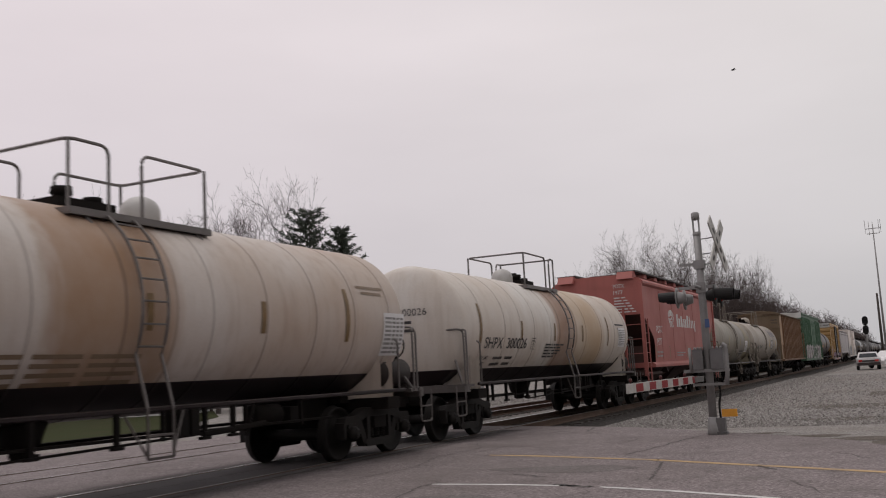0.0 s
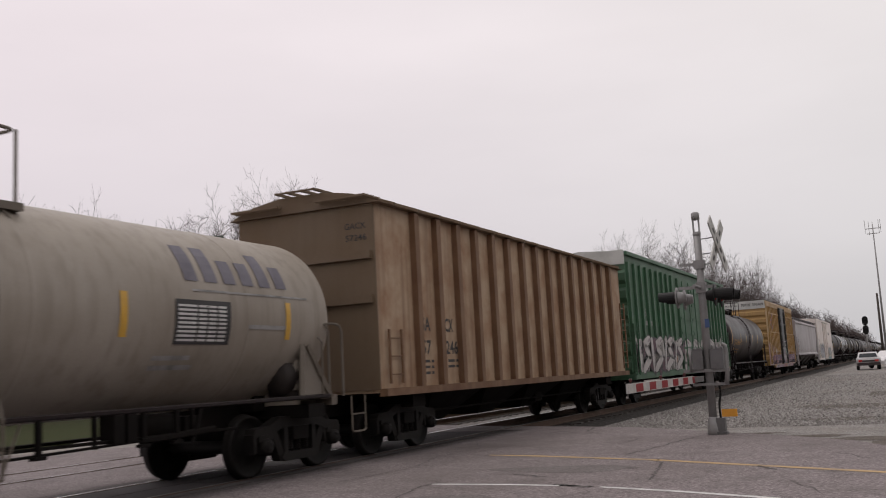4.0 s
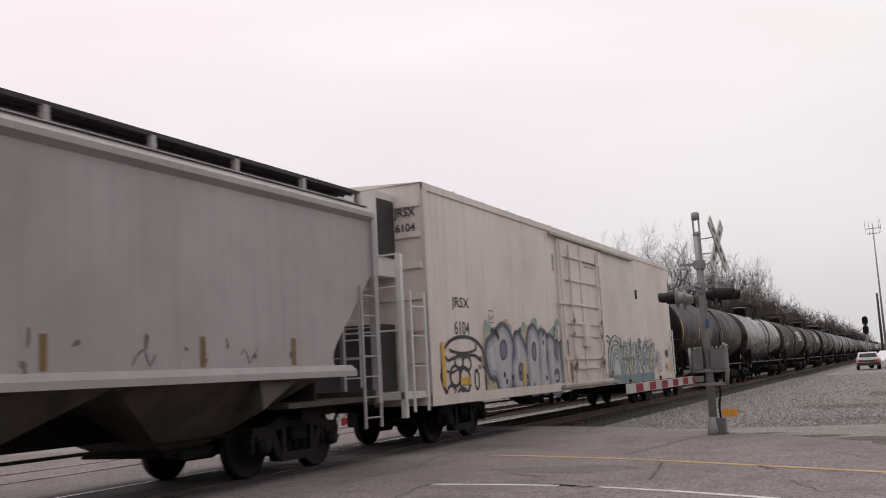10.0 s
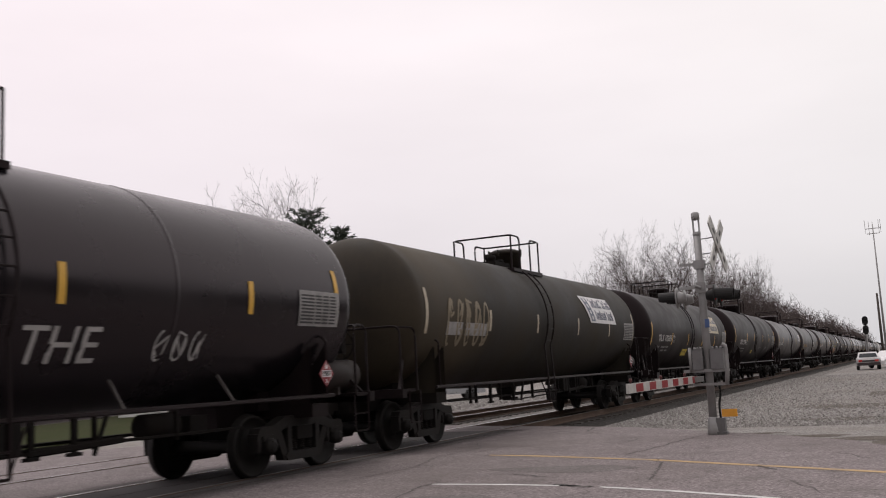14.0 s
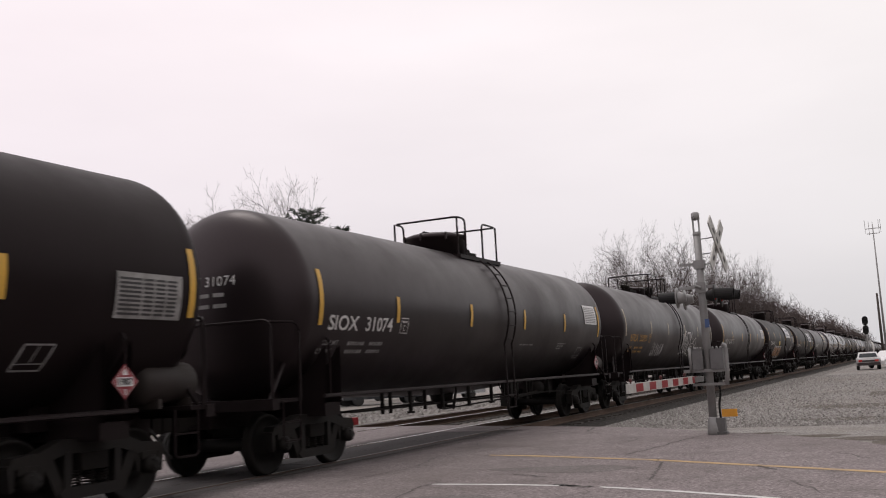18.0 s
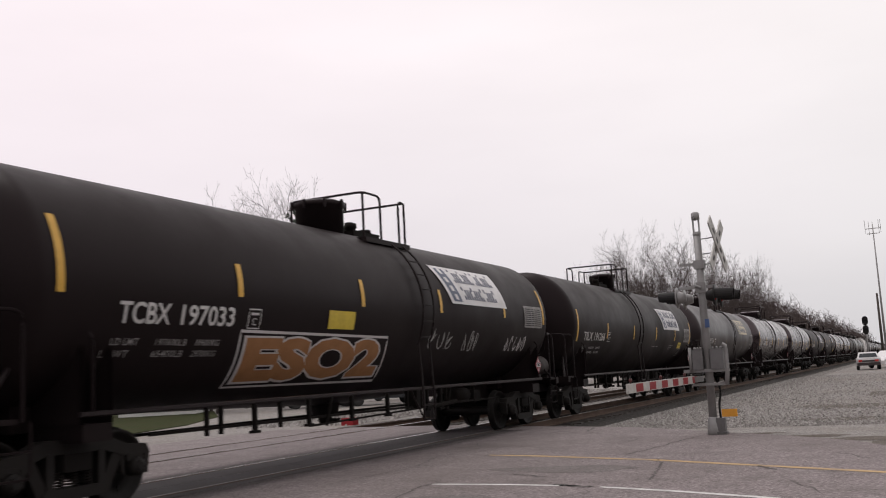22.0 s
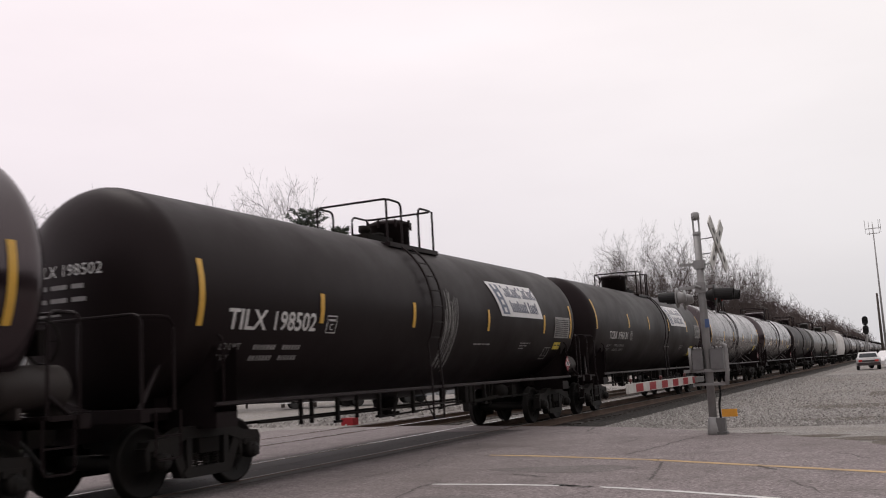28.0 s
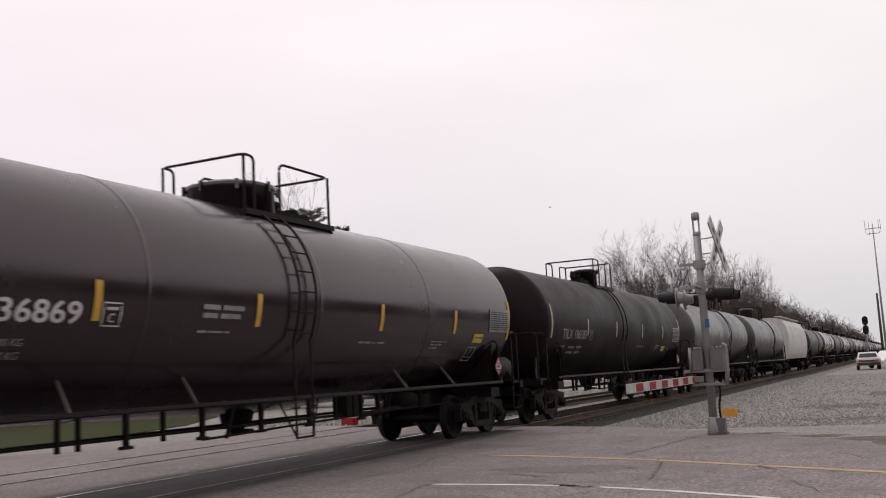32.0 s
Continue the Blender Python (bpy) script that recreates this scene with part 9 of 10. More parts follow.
def limbs_mesh(name, limbs, mat, seg, thin):
    V, F = [], []
    for p, q, r0, r1, l in limbs:
        d = (q - p).normalized()
        a = d.orthogonal().normalized()
        b = d.cross(a)
        n = len(V)
        low = thin * (1.0 if l < 4 else 0.75 if l < 5 else 0.5)
        for c, r in ((p, max(r0, low)), (q, max(r1, low * 0.8))):
            for i in range(seg):
                t = 2 * math.pi * i / seg
                V.append(tuple(c + (a * math.cos(t) + b * math.sin(t)) * r))
        F += [(n + i, n + (i + 1) % seg, n + seg + (i + 1) % seg, n + seg + i) for i in range(seg)]
    me = bpy.data.meshes.new(name)
    me.from_pydata(V, [], F)
    me.materials.append(mat)
    return me


def bare_tree(seed, height, spread=0.9, levels=5, first=0.30, thin=0.013, name="bare_tree", label="tall bare deciduous tree with fine grey twigs"):
    rnd = random.Random(seed)
    limbs = grow(rnd, height, spread, levels, first)
    t = thing(name, label, "tree", "bare trees behind the railway")
    part("trunk", limbs_mesh("trunk", [x for x in limbs if x[4] < 2], BARK, 6, 0.03), BARK, t, "grey-brown trunk and main limbs")
    part("crown", limbs_mesh("crown", [x for x in limbs if x[4] >= 2], TWIG, 3, thin), TWIG, t, "open crown of bare twigs")
    return t


def at_bearing(deg, dist, z=-0.2):
    """A place seen from the camera's stand at that many degrees left of the track."""
    return (-math.sin(radians(deg)) * dist, math.cos(radians(deg)) * dist, z)


def conifer(height, seed, width=0.30, label="dark green spruce with drooping boughs"):
    rnd = random.Random(seed)
    t = thing("conifer", label, "tree", "evergreens behind the railway")
    bm = bmesh.new()
    tube(bm, [(0, 0, 0), (0.1, 0, height * 0.5), (0.05, 0.05, height * 0.98)], height * 0.014, 6, r_end=0.02)
    part("trunk", bm, BARK, t)
    V, F = [], []
    boughs = 78
    for i in range(boughs):
        g = i / boughs
        z = height * (0.20 + 0.79 * g)
        a = i * 2.4 + rnd.uniform(-0.5, 0.5)
        reach = height * width * (1.03 - g) ** 0.65 * rnd.uniform(0.55, 1.15) + 0.25
        n = max(6, int(reach * 5))
        for j in range(n):
            f = (j + 0.5) / n
            c = Vector((math.cos(a) * reach * f, math.sin(a) * reach * f, z + reach * (0.46 * f * f - 0.10 * f)))
            for k in range(15):
                hang = rnd.random() < 0.4
                d = Vector((rnd.gauss(math.cos(a), 0.75), rnd.gauss(math.sin(a), 0.75), rnd.gauss(-0.7 if hang else 0.25, 0.35))).normalized() * rnd.uniform(0.16, 0.40) * (1.2 - 0.5 * f)
                o = c + Vector((rnd.gauss(0, 0.07), rnd.gauss(0, 0.07), rnd.gauss(0, 0.05)))
                side = d.orthogonal().normalized() * 0.04
                m = len(V)
                V += [tuple(o + side), tuple(o - side), tuple(o + d)]
                F.append((m, m + 1, m + 2))
    me = bpy.data.meshes.new("crown")
    me.from_pydata(V, [], F)
    me.materials.append(NEEDLE)
    part("crown", me, NEEDLE, t, "ragged crown of dark needles")
    return t


PROTO = [bare_tree(11, 14.0, 0.95, 5, 0.40, 0.016), bare_tree(12, 13.5, 1.05, 5, 0.34, 0.016), bare_tree(13, 13.0, 0.85, 5, 0.42, 0.016), bare_tree(15, 9.0, 1.1, 5, 0.22, 0.014, label="low bare tree with spreading grey twigs"),
         bare_tree(19, 14.5, 0.80, 5, 0.40, 0.013, label="tall bare tree with forked upright limbs")]
FAR = [bare_tree(31, 14.0, 0.95, 4, 0.40, 0.028), bare_tree(32, 13.5, 1.05, 4, 0.34, 0.028), bare_tree(33, 13.0, 0.85, 4, 0.42, 0.028), bare_tree(35, 9.0, 1.1, 4, 0.20, 0.024, label="low bare thicket of grey twigs")]
FAR_USED = set()


def plant(kind, m, k):
    """A tree of the far wood."""
    if kind in FAR_USED:
        t = copy_thing(FAR[kind], m)
    else:
        FAR_USED.add(kind)
        t = FAR[kind]
        t.matrix_basis = m
    t.scale = (k,) * 3


# (bearing, distance, height, which, how slim)
SEEN = [(50.3, 55, 11.2, 1, 0.8), (52.0, 50, 9.6, 3, 0.8), (44.6, 60, 11.0, 1, 0.6), (42.9, 66, 11.0, 3, 0.7), (39.6, 60, 11.9, 2, 0.75), (41.2, 61, 11.2, 1, 0.7), (45.6, 58, 11.4, 2, 0.6), (35.5, 60, 13.7, 4, 0.66), (37.6, 63, 12.4, 2, 0.5),
        (14.1, 95, 14.0, 4, 0.75), (16.2, 96, 11.8, 1, 0.55), (15.2, 98, 12.6, 2, 0.5), (12.9, 98, 12.4, 1, 0.5), (11.6, 99, 13.4, 2, 0.62), (10.7, 103, 12.4, 0, 0.55), (9.9, 107, 12.6, 2, 0.6), (8.95, 112, 12.4, 0, 0.6), (8.3, 116, 11.2, 1, 0.55), (7.05, 118, 12.6, 4, 0.36), (7.6, 121, 10.4, 2, 0.6),
        (18.0, 92, 8.6, 3, 0.8), (16.6, 97, 9.6, 3, 0.7), (15.0, 99, 10.4, 3, 0.7), (13.4, 99, 10.6, 3, 0.7), (12.2, 101, 10.8, 3, 0.7), (10.8, 104, 10.8, 3, 0.7), (9.4, 110, 11.0, 3, 0.7), (8.2, 118, 10.2, 3, 0.7), (7.4, 124, 9.6, 3, 0.6)]
used = set()
rnd = random.Random(21)
for b, d, h, k, slim in SEEN:
    base = PROTO[k]
    h0 = (14.0, 13.5, 13.0, 9.0, 14.5)[k]
    x, y, z = at_bearing(b, d)
    if k not in used:
        used.add(k)
        t = base
    else:
        t = copy_thing(base, pose(0, 0, 0))
    t.matrix_basis = pose(x, y, z, 0, 0, rnd.uniform(0, 360)) @ Matrix.Diagonal((slim * h / h0, slim * h / h0, h / h0, 1))
# the wood along the railway, away to the distance
for i in range(105):
    y = 116 + 2.6 * i + 0.014 * i * i
    for k in range(2):
        x = -rnd.uniform(16.8, 20) - k * rnd.uniform(3, 9)
        kind = rnd.choice((0, 1, 2, 3, 3))
        h = (rnd.uniform(9.4, 11.6) if kind < 3 else rnd.uniform(7.5, 9.5)) * (0.86 + 0.16 * math.sin(y / 17.0) ** 2) * (1.0 if y > 150 else 0.92)
        plant(kind, pose(x, y + rnd.uniform(-1.3, 1.3), -0.2, 0, 0, rnd.uniform(0, 360)), h / (14.0, 13.5, 13.0, 9.0)[kind])
for i in range(30):
    plant(3, pose(-rnd.uniform(18, 25), 86 + 1.6 * i, -0.2, 0, 0, rnd.uniform(0, 360)), rnd.uniform(0.5, 0.8))
t = conifer(12.2, 4, 0.36)
t.matrix_basis = pose(*at_bearing(33.7, 58))
t = conifer(10.2, 6, 0.10, "slim dark green cedar")
t.matrix_basis = pose(*at_bearing(39.2, 55))
t = conifer(11.0, 8, 0.22, "dark green spruce, half hidden")
t.matrix_basis = pose(*at_bearing(31.7, 58))

# an unseen dark wall, added behind the camera to block low sky light and reflections
SKY_BLOCK = surface("unseen_sky_block", (0.05, 0.045, 0.036), 0.95, grime=(0.09, 0.075, 0.06), dirt=0.6, coarse=0.3)
bm = bmesh.new()
rows = []
path = [(16, 90), (18, 50), (17, 20), (18, 0), (16, -20), (8, -34), (-8, -40), (-26, -42), (-50, -40)]
for j in range(7):
    row = []
    for i, (x, y) in enumerate(path):
        row.append(bm.verts.new((x + 1.5 * math.sin(3.1 * i + j), y + 1.5 * math.cos(2.3 * i - j), -0.4 + j * 1.25 + (0.8 * math.sin(5 * i) if j == 6 else 0))))
    rows.append(row)
for a, b in zip(rows, rows[1:]):
    for i in range(len(path) - 1):
        bm.faces.new((a[i], a[i + 1], b[i + 1], b[i]))
tagged(new("backdrop", mesh_of("backdrop", bm, SKY_BLOCK)), "unseen dark wall added behind the camera to block low sky light", "wood", kind="structure")

# ---- the crossing signal ----
GALV = surface("galvanised_steel", (0.27, 0.265, 0.265), 0.5, metal=0.35, grime=(0.16, 0.14, 0.13), dirt=0.5, coarse=3)
WEATHERED_WHITE = surface("weathered_white", (0.50, 0.49, 0.47), 0.6, grime=(0.27, 0.25, 0.23), dirt=0.5, coarse=4)
SIGNAL_BLACK = surface("signal_black", (0.012, 0.0115, 0.012), 0.6, dirt=0.25, spec=0.2)
DULL_RED = surface("dull_red_lens", (0.09, 0.02, 0.02), 0.4, dirt=0.3)
LENS_RED = surface("red_lens", (0.30, 0.02, 0.02), 0.15, dirt=0.1)
CASE_GREY = surface("grey_case_paint", (0.15, 0.145, 0.148), 0.5, metal=0.2, grime=(0.07, 0.062, 0.058), dirt=0.6, coarse=3)
ORANGE = surface("orange_plate", (0.75, 0.33, 0.03), 0.5, dirt=0.25, coarse=3)
PX, PY = -3.36, 18.29
sig = thing("crossing_signal", "grey railway crossing signal with crossbuck, lamps and lowered gate", "crossing signal")
sig.location = (PX, PY, -0.012)


def made(name, build, mat, parent, label="", bevel=0.0):
    bm = bmesh.new()
    build(bm)
    return part(name, bm, mat, parent, label, bevel)


made("mast", lambda bm: (lathe(bm, [(0.0, 0.075), (2.6, 0.074), (2.62, 0.070), (3.75, 0.070)], 0, 16, "z"), lathe(bm, [(0, 0.125), (0.04, 0.125), (0.30, 0.095), (0.32, 0.075)], 0, 16, "z")), GALV, sig, "tall grey steel mast")
made("bell", lambda bm: (lathe(bm, [(3.72, 0.062), (3.74, 0.075), (3.80, 0.075), (3.81, 0.062)], 0, 16, "z"), box(bm, -0.062, -0.045, -0.05, 0.05, 3.80, 4.05), box(bm, 0.045, 0.062, -0.05, 0.05, 3.80, 4.05), lathe(bm, [(4.04, 0.062), (4.05, 0.078), (4.17, 0.078), (4.19, 0.05)], 0, 16, "z")), GALV, sig, "open-sided bell housing on the mast top")
cb = made("crossbuck", lambda bm: tube(bm, [(0.0, 0, 3.37), (0.36, 0, 3.39)], 0.012, 5), GALV, sig)
for z in (3.17, 3.66):
    made("bracket", lambda bm: tube(bm, [(0.0, 0, z), (0.36, 0, z + 0.02)], 0.012, 5), GALV, cb)
for s in (1, -1):
    bm = bmesh.new()
    box(bm, -0.012, 0.012, -0.115, 0.115, -0.62, 0.62)
    b = part("board", bm, WEATHERED_WHITE, cb, "weathered white crossbuck board")
    b.matrix_basis = pose(0.36 + 0.014 * s, 0, 3.53, 0, 0, -7) @ pose(0, 0, 0, 45 * s, 0, 0)
    for k in range(4):
        bm = bmesh.new()
        box(bm, 0.0125, 0.0145, -0.035, 0.035, -0.45 + 0.24 * k, -0.32 + 0.24 * k)
        o = part("lettering", bm, DARK_MARK, cb)
        o.matrix_basis = b.matrix_basis.copy()
made("bracket", lambda bm: (box(bm, -0.36, 0.0, -0.03, 0.03, 3.17, 3.22), box(bm, -0.10, 0.10, -0.09, 0.09, 3.10, 3.26)), GALV, sig)
arm = made("lamp_arm", lambda bm: (tube(bm, [(-0.02, -0.62, 2.74), (-0.02, 0.62, 2.74)], 0.03, 8), box(bm, -0.42, 0.28, -0.06, -0.02, 2.72, 2.78), box(bm, -0.09, 0.09, -0.09, 0.09, 2.64, 2.84)), GALV, sig)
for sx in (-1, 1):
    for dy in (-0.30, 0.36):
        def lamp(bm):
            lathe(bm, [(0.0, 0.02), (0.0, 0.20), (0.012, 0.20), (0.012, 0.02)], 0, 24, "x")
            lathe(bm, [(-0.16, 0.03), (-0.15, 0.08), (-0.02, 0.12), (0.0, 0.12)], 0, 16, "x")
        x = -0.40 if sx < 0 else 0.28
        lm = shared("lamp", "xlamp%d" % sx, lamp, GALV if sx < 0 else SIGNAL_BLACK, sig, (x, dy, 2.56), "round flashing-lamp head with hood")
        lm.matrix_basis = pose(x, dy, 2.56, 0, 0, 0 if sx > 0 else 180)

        def hood(bm):
            n = 14
            ringa = [(0.012, 0.125 * math.cos(t), 0.125 * math.sin(t)) for t in [math.radians(-30 + 240 * i / n) for i in range(n + 1)]]
            a = [bm.verts.new(p) for p in ringa]
            b = [bm.verts.new((0.36 - 0.05 * abs(i - n / 2) / n, y * 0.95, z * 0.95)) for i, (x_, y, z) in enumerate(ringa)]
            c = [bm.verts.new((x_, y * 0.9, z * 0.9)) for x_, y, z in ringa]
            d = [bm.verts.new((0.36 - 0.05 * abs(i - n / 2) / n, y * 0.86, z * 0.86)) for i, (x_, y, z) in enumerate(ringa)]
            for i in range(n):
                bm.faces.new((a[i], a[i + 1], b[i + 1], b[i]))
                bm.faces.new((c[i], d[i], d[i + 1], c[i + 1]))
                bm.faces.new((b[i], b[i + 1], d[i + 1], d[i]))
        shared("hood", "xhood", hood, SIGNAL_BLACK, lm)
        shared("lens", "xlens", lambda bm: lathe(bm, [(0.013, 0.10), (0.035, 0.07), (0.045, 0.01)], 0, 16, "x"), LENS_RED, lm)
# gate machine: two cases on a cradle, with the counterweight frame
made("cradle", lambda bm: (box(bm, -0.45, 0.36, -0.10, -0.05, 1.15, 1.21), box(bm, -0.45, 0.36, 0.10, 0.15, 1.15, 1.21), box(bm, -0.30, 0.36, -0.10, -0.06, 0.90, 0.95), tube(bm, rounded([(0.33, -0.12, 0.92), (0.36, -0.12, 1.2), (0.36, -0.12, 1.62), (0.30, -0.12, 1.66)], 0.05), 0.04, 8), tube(bm, [(-0.30, -0.12, 1.18), (-0.30, -0.12, 1.62)], 0.03, 8)), GALV, sig, "welded grey cradle and counterweight arm")
for x0, x1 in ((-0.26, -0.07), (0.07, 0.30)):
    m = made("gate_machine", lambda bm: box(bm, x0, x1, -0.14, 0.16, 1.20, 1.58), CASE_GREY, sig, "grey gate machine case", 0.025)
    for k in range(3):
        made("cap_bolt", lambda bm: lathe(bm, [(1.578, 0.022), (1.61, 0.022), (1.625, 0.01)], 0, 8, "z", cx=x0 + 0.04 + k * (x1 - x0 - 0.08) / 2, cy=-0.05), GALV, m)
made("junction_box", lambda bm: (box(bm, 0.06, 0.22, -0.08, 0.10, 0.0, 0.30), box(bm, 0.04, 0.24, -0.10, 0.12, -0.01, 0.05)), CASE_GREY, sig, "dark grey junction box", 0.012)
made("cable", lambda bm: tube(bm, rounded([(0.14, 0.0, 0.3), (0.13, 0.0, 0.55), (0.18, 0.0, 0.75), (0.16, 0.0, 0.95)], 0.1), 0.022, 6), SIGNAL_BLACK, sig)
made("blue_plate", lambda bm: box(bm, 0.02, 0.10, -0.085, -0.078, 1.98, 2.14), surface("blue_enamel", (0.06, 0.11, 0.26), 0.5, dirt=0.2), sig)
made("orange_plate", lambda bm: box(bm, 0.17, 0.45, -0.03, -0.02, 0.32, 0.46), ORANGE, sig, "small orange marker plate")
gate = made("gate_arm", lambda bm: box(bm, -0.21, -0.17, -5.15, -0.55, 0.965, 1.10), WEATHERED_WHITE, sig, "red and white striped gate arm")
made("arm_root", lambda bm: box(bm, -0.24, -0.14, -0.56, 0.2, 0.98, 1.08), GALV, sig)
for k in range(6):
    y0 = -4.74 + 0.80 * k
    made("stripe", lambda bm: box(bm, -0.1695, -0.166, y0, y0 + 0.40, 0.975, 1.09), RED_PAINT, gate)
    made("stripe", lambda bm: box(bm, -0.214, -0.2105, y0, y0 + 0.40, 0.975, 1.09), RED_PAINT, gate)
for y0 in (-4.95, -3.1, -1.3):
    made("gate_lamp", lambda bm: (lathe(bm, [(1.10, 0.012), (1.12, 0.012), (1.13, 0.024), (1.165, 0.024), (1.17, 0.012)], 0, 10, "z", cx=-0.19, cy=y0)), DULL_RED, gate)

# ---- far signal, radio mast and poles ----
s2 = thing("railway_signal", "railway signal post with two dark lamp heads", "railway signal")
s2.location = (-3.75, 115, -0.16)
made("post", lambda bm: lathe(bm, [(0, 0.09), (5.2, 0.08)], 0, 10, "z"), GALV, s2)
for z in (3.95, 4.95):
    h = made("head", lambda bm: (box(bm, -0.3, 0.3, -0.18, -0.12, z - 0.28, z + 0.28), lathe(bm, [(-0.19, 0.30), (-0.12, 0.30)], z - 0.2, 18, "y"), lathe(bm, [(-0.19, 0.30), (-0.12, 0.30)], z + 0.2, 18, "y"), lathe(bm, [(-0.5, 0.13), (-0.18, 0.13)], z - 0.2, 12, "y"), lathe(bm, [(-0.5, 0.13), (-0.18, 0.13)], z + 0.2, 12, "y")), SIGNAL_BLACK, s2, "round dark signal head")
made("ladder", lambda bm: (box(bm, -0.2, -0.16, 0.2, 0.24, 0, 4.6), box(bm, 0.16, 0.2, 0.2, 0.24, 0, 4.6), [box(bm, -0.18, 0.18, 0.2, 0.24, 0.3 * i, 0.3 * i + 0.03) for i in range(1, 15)]), GALV, s2)
made("case", lambda bm: box(bm, -0.35, 0.35, 0.6, 1.2, 0, 1.2), SIGNAL_BLACK, s2, "dark equipment case", 0.03)

rm = thing("radio_mast", "tall slender radio mast with antenna bars", "mast")
rm.location = (-2.65, 160, -0.2)
made("pole", lambda bm: lathe(bm, [(0, 0.20), (12, 0.12), (21.2, 0.07)], 0, 10, "z"), GALV, rm)
made("cross_bar", lambda bm: (box(bm, -1.1, 1.1, -0.04, 0.04, 20.4, 20.5), box(bm, -0.9, 0.9, -0.04, 0.04, 19.6, 19.7)), GALV, rm)
for x in (-1.1, -0.55, 0.0, 0.85, 1.1):
    made("antenna", lambda bm: tube(bm, [(x, 0, 19.2 + 0.5 * abs(x)), (x, 0, 21.5 + 0.3 * abs(x))], 0.035, 6), GALV, rm)
up = thing("utility_pole", "plain brown utility pole", "pole")
up.location = (-2.35, 120, -0.2)
made("pole", lambda bm: lathe(bm, [(0, 0.17), (8.2, 0.11)], 0, 10, "z"), BARK, up)

# ---- parked vehicles ----
TYRE = surface("tyre_rubber", (0.02, 0.02, 0.02), 0.8, dirt=0.3)
RIM = surface("alloy_rim", (0.35, 0.35, 0.36), 0.35, metal=0.8, dirt=0.2)
GLASS = glass_mat("car_glass")
TAIL = surface("tail_lamp", (0.45, 0.02, 0.02), 0.25, dirt=0.05)


def parked_car(name, label, paint, at, turn, length=4.6, width=1.8, height=1.48, tall=False, bumper=None, lower=None):
    car = thing(name, label, "car", "parked cars")
    hl, hw = length / 2, width / 2

    def body(bm):
        side = [(-hl, 0.35), (-hl + 0.02, 0.78), (-hl + 0.15, 0.90), (hl * 0.45, 0.94), (hl - 0.25, 0.82), (hl, 0.62), (hl - 0.02, 0.35)]
        prism(bm, side, -hw, hw)
    made("body", body, lower or paint, car, "", 0.05)

    def cabin(bm):
        back = -hl + (0.15 if tall else 0.75)
        lo = [(-hw + 0.06, back), (hw - 0.06, back), (hw - 0.06, hl * 0.45), (-hw + 0.06, hl * 0.45)]
        hi = [(-hw + 0.22, back + 0.4), (hw - 0.22, back + 0.4), (hw - 0.22, hl * 0.05), (-hw + 0.22, hl * 0.05)]
        a = [bm.verts.new((x, y, 0.90)) for x, y in lo]
        b = [bm.verts.new((x, y, height)) for x, y in hi]
        skin_flat(bm, a, b)
        bm.faces.new(b)
    made("cabin", cabin, paint, car, "", 0.03)
    bk = -hl + (0.15 if tall else 0.75)
    made("rear_window", lambda bm: [bm.faces.new([bm.verts.new(p) for p in ((-hw + 0.2, bk + 0.06, 1.0), (hw - 0.2, bk + 0.06, 1.0), (hw - 0.3, bk + 0.33, height - 0.10), (-hw + 0.3, bk + 0.33, height - 0.10))])], GLASS, car).location = (0, -0.03, 0)
    for s in (1, -1):
        made("side_window", lambda bm: [bm.faces.new([bm.verts.new(p) for p in ((s * (hw - 0.05), bk + 0.25, 0.96), (s * (hw - 0.05), hl * 0.36, 0.96), (s * (hw - 0.2), hl * 0.04, height - 0.09), (s * (hw - 0.2), bk + 0.5, height - 0.09))])], GLASS, car)
        made("tail_lamp", lambda bm: box(bm, s * (hw - 0.28) - 0.13, s * (hw - 0.28) + 0.13, -hl - 0.02, -hl + 0.05, 0.64, 0.80), TAIL, car)
        for y in (-hl + 0.85, hl - 0.85):
            w = shared("wheel", "cartyre", lambda bm: lathe(bm, [(-0.1, 0.2), (-0.1, 0.30), (-0.07, 0.325), (0.07, 0.325), (0.1, 0.30), (0.1, 0.2)], 0, 20, "x"), TYRE, car, (s * (hw - 0.10), y, 0.325))
            shared("rim", "carrim", lambda bm: lathe(bm, [(-0.085, 0.02), (-0.08, 0.2), (0.08, 0.2), (0.085, 0.02)], 0, 14, "x"), RIM, w)
    made("bumper", lambda bm: box(bm, -hw + 0.04, hw - 0.04, -hl - 0.05, -hl + 0.06, 0.36, 0.58), bumper or paint, car, "", 0.02)
    if bumper:
        made("lamp_band", lambda bm: box(bm, -hw + 0.41, hw - 0.41, -hl - 0.015, -hl + 0.04, 0.64, 0.76), bumper, car)
    car.matrix_basis = pose(*at, 0, 0, turn)
    return car


BUMPER_DARK = surface("dark_bumper", (0.035, 0.025, 0.026), 0.6, dirt=0.2)
WHITE_CAR = surface("white_car_paint", (0.72, 0.71, 0.72), 0.25, dirt=0.1, bump=0)
RED_CAR = surface("maroon_car_paint", (0.14, 0.03, 0.03), 0.3, dirt=0.15, bump=0)
DARK_CAR = surface("charcoal_car_paint", (0.03, 0.032, 0.036), 0.25, dirt=0.15, bump=0)
SILVER_CAR = surface("silver_car_paint", (0.42, 0.43, 0.45), 0.3, metal=0.5, dirt=0.1, bump=0)
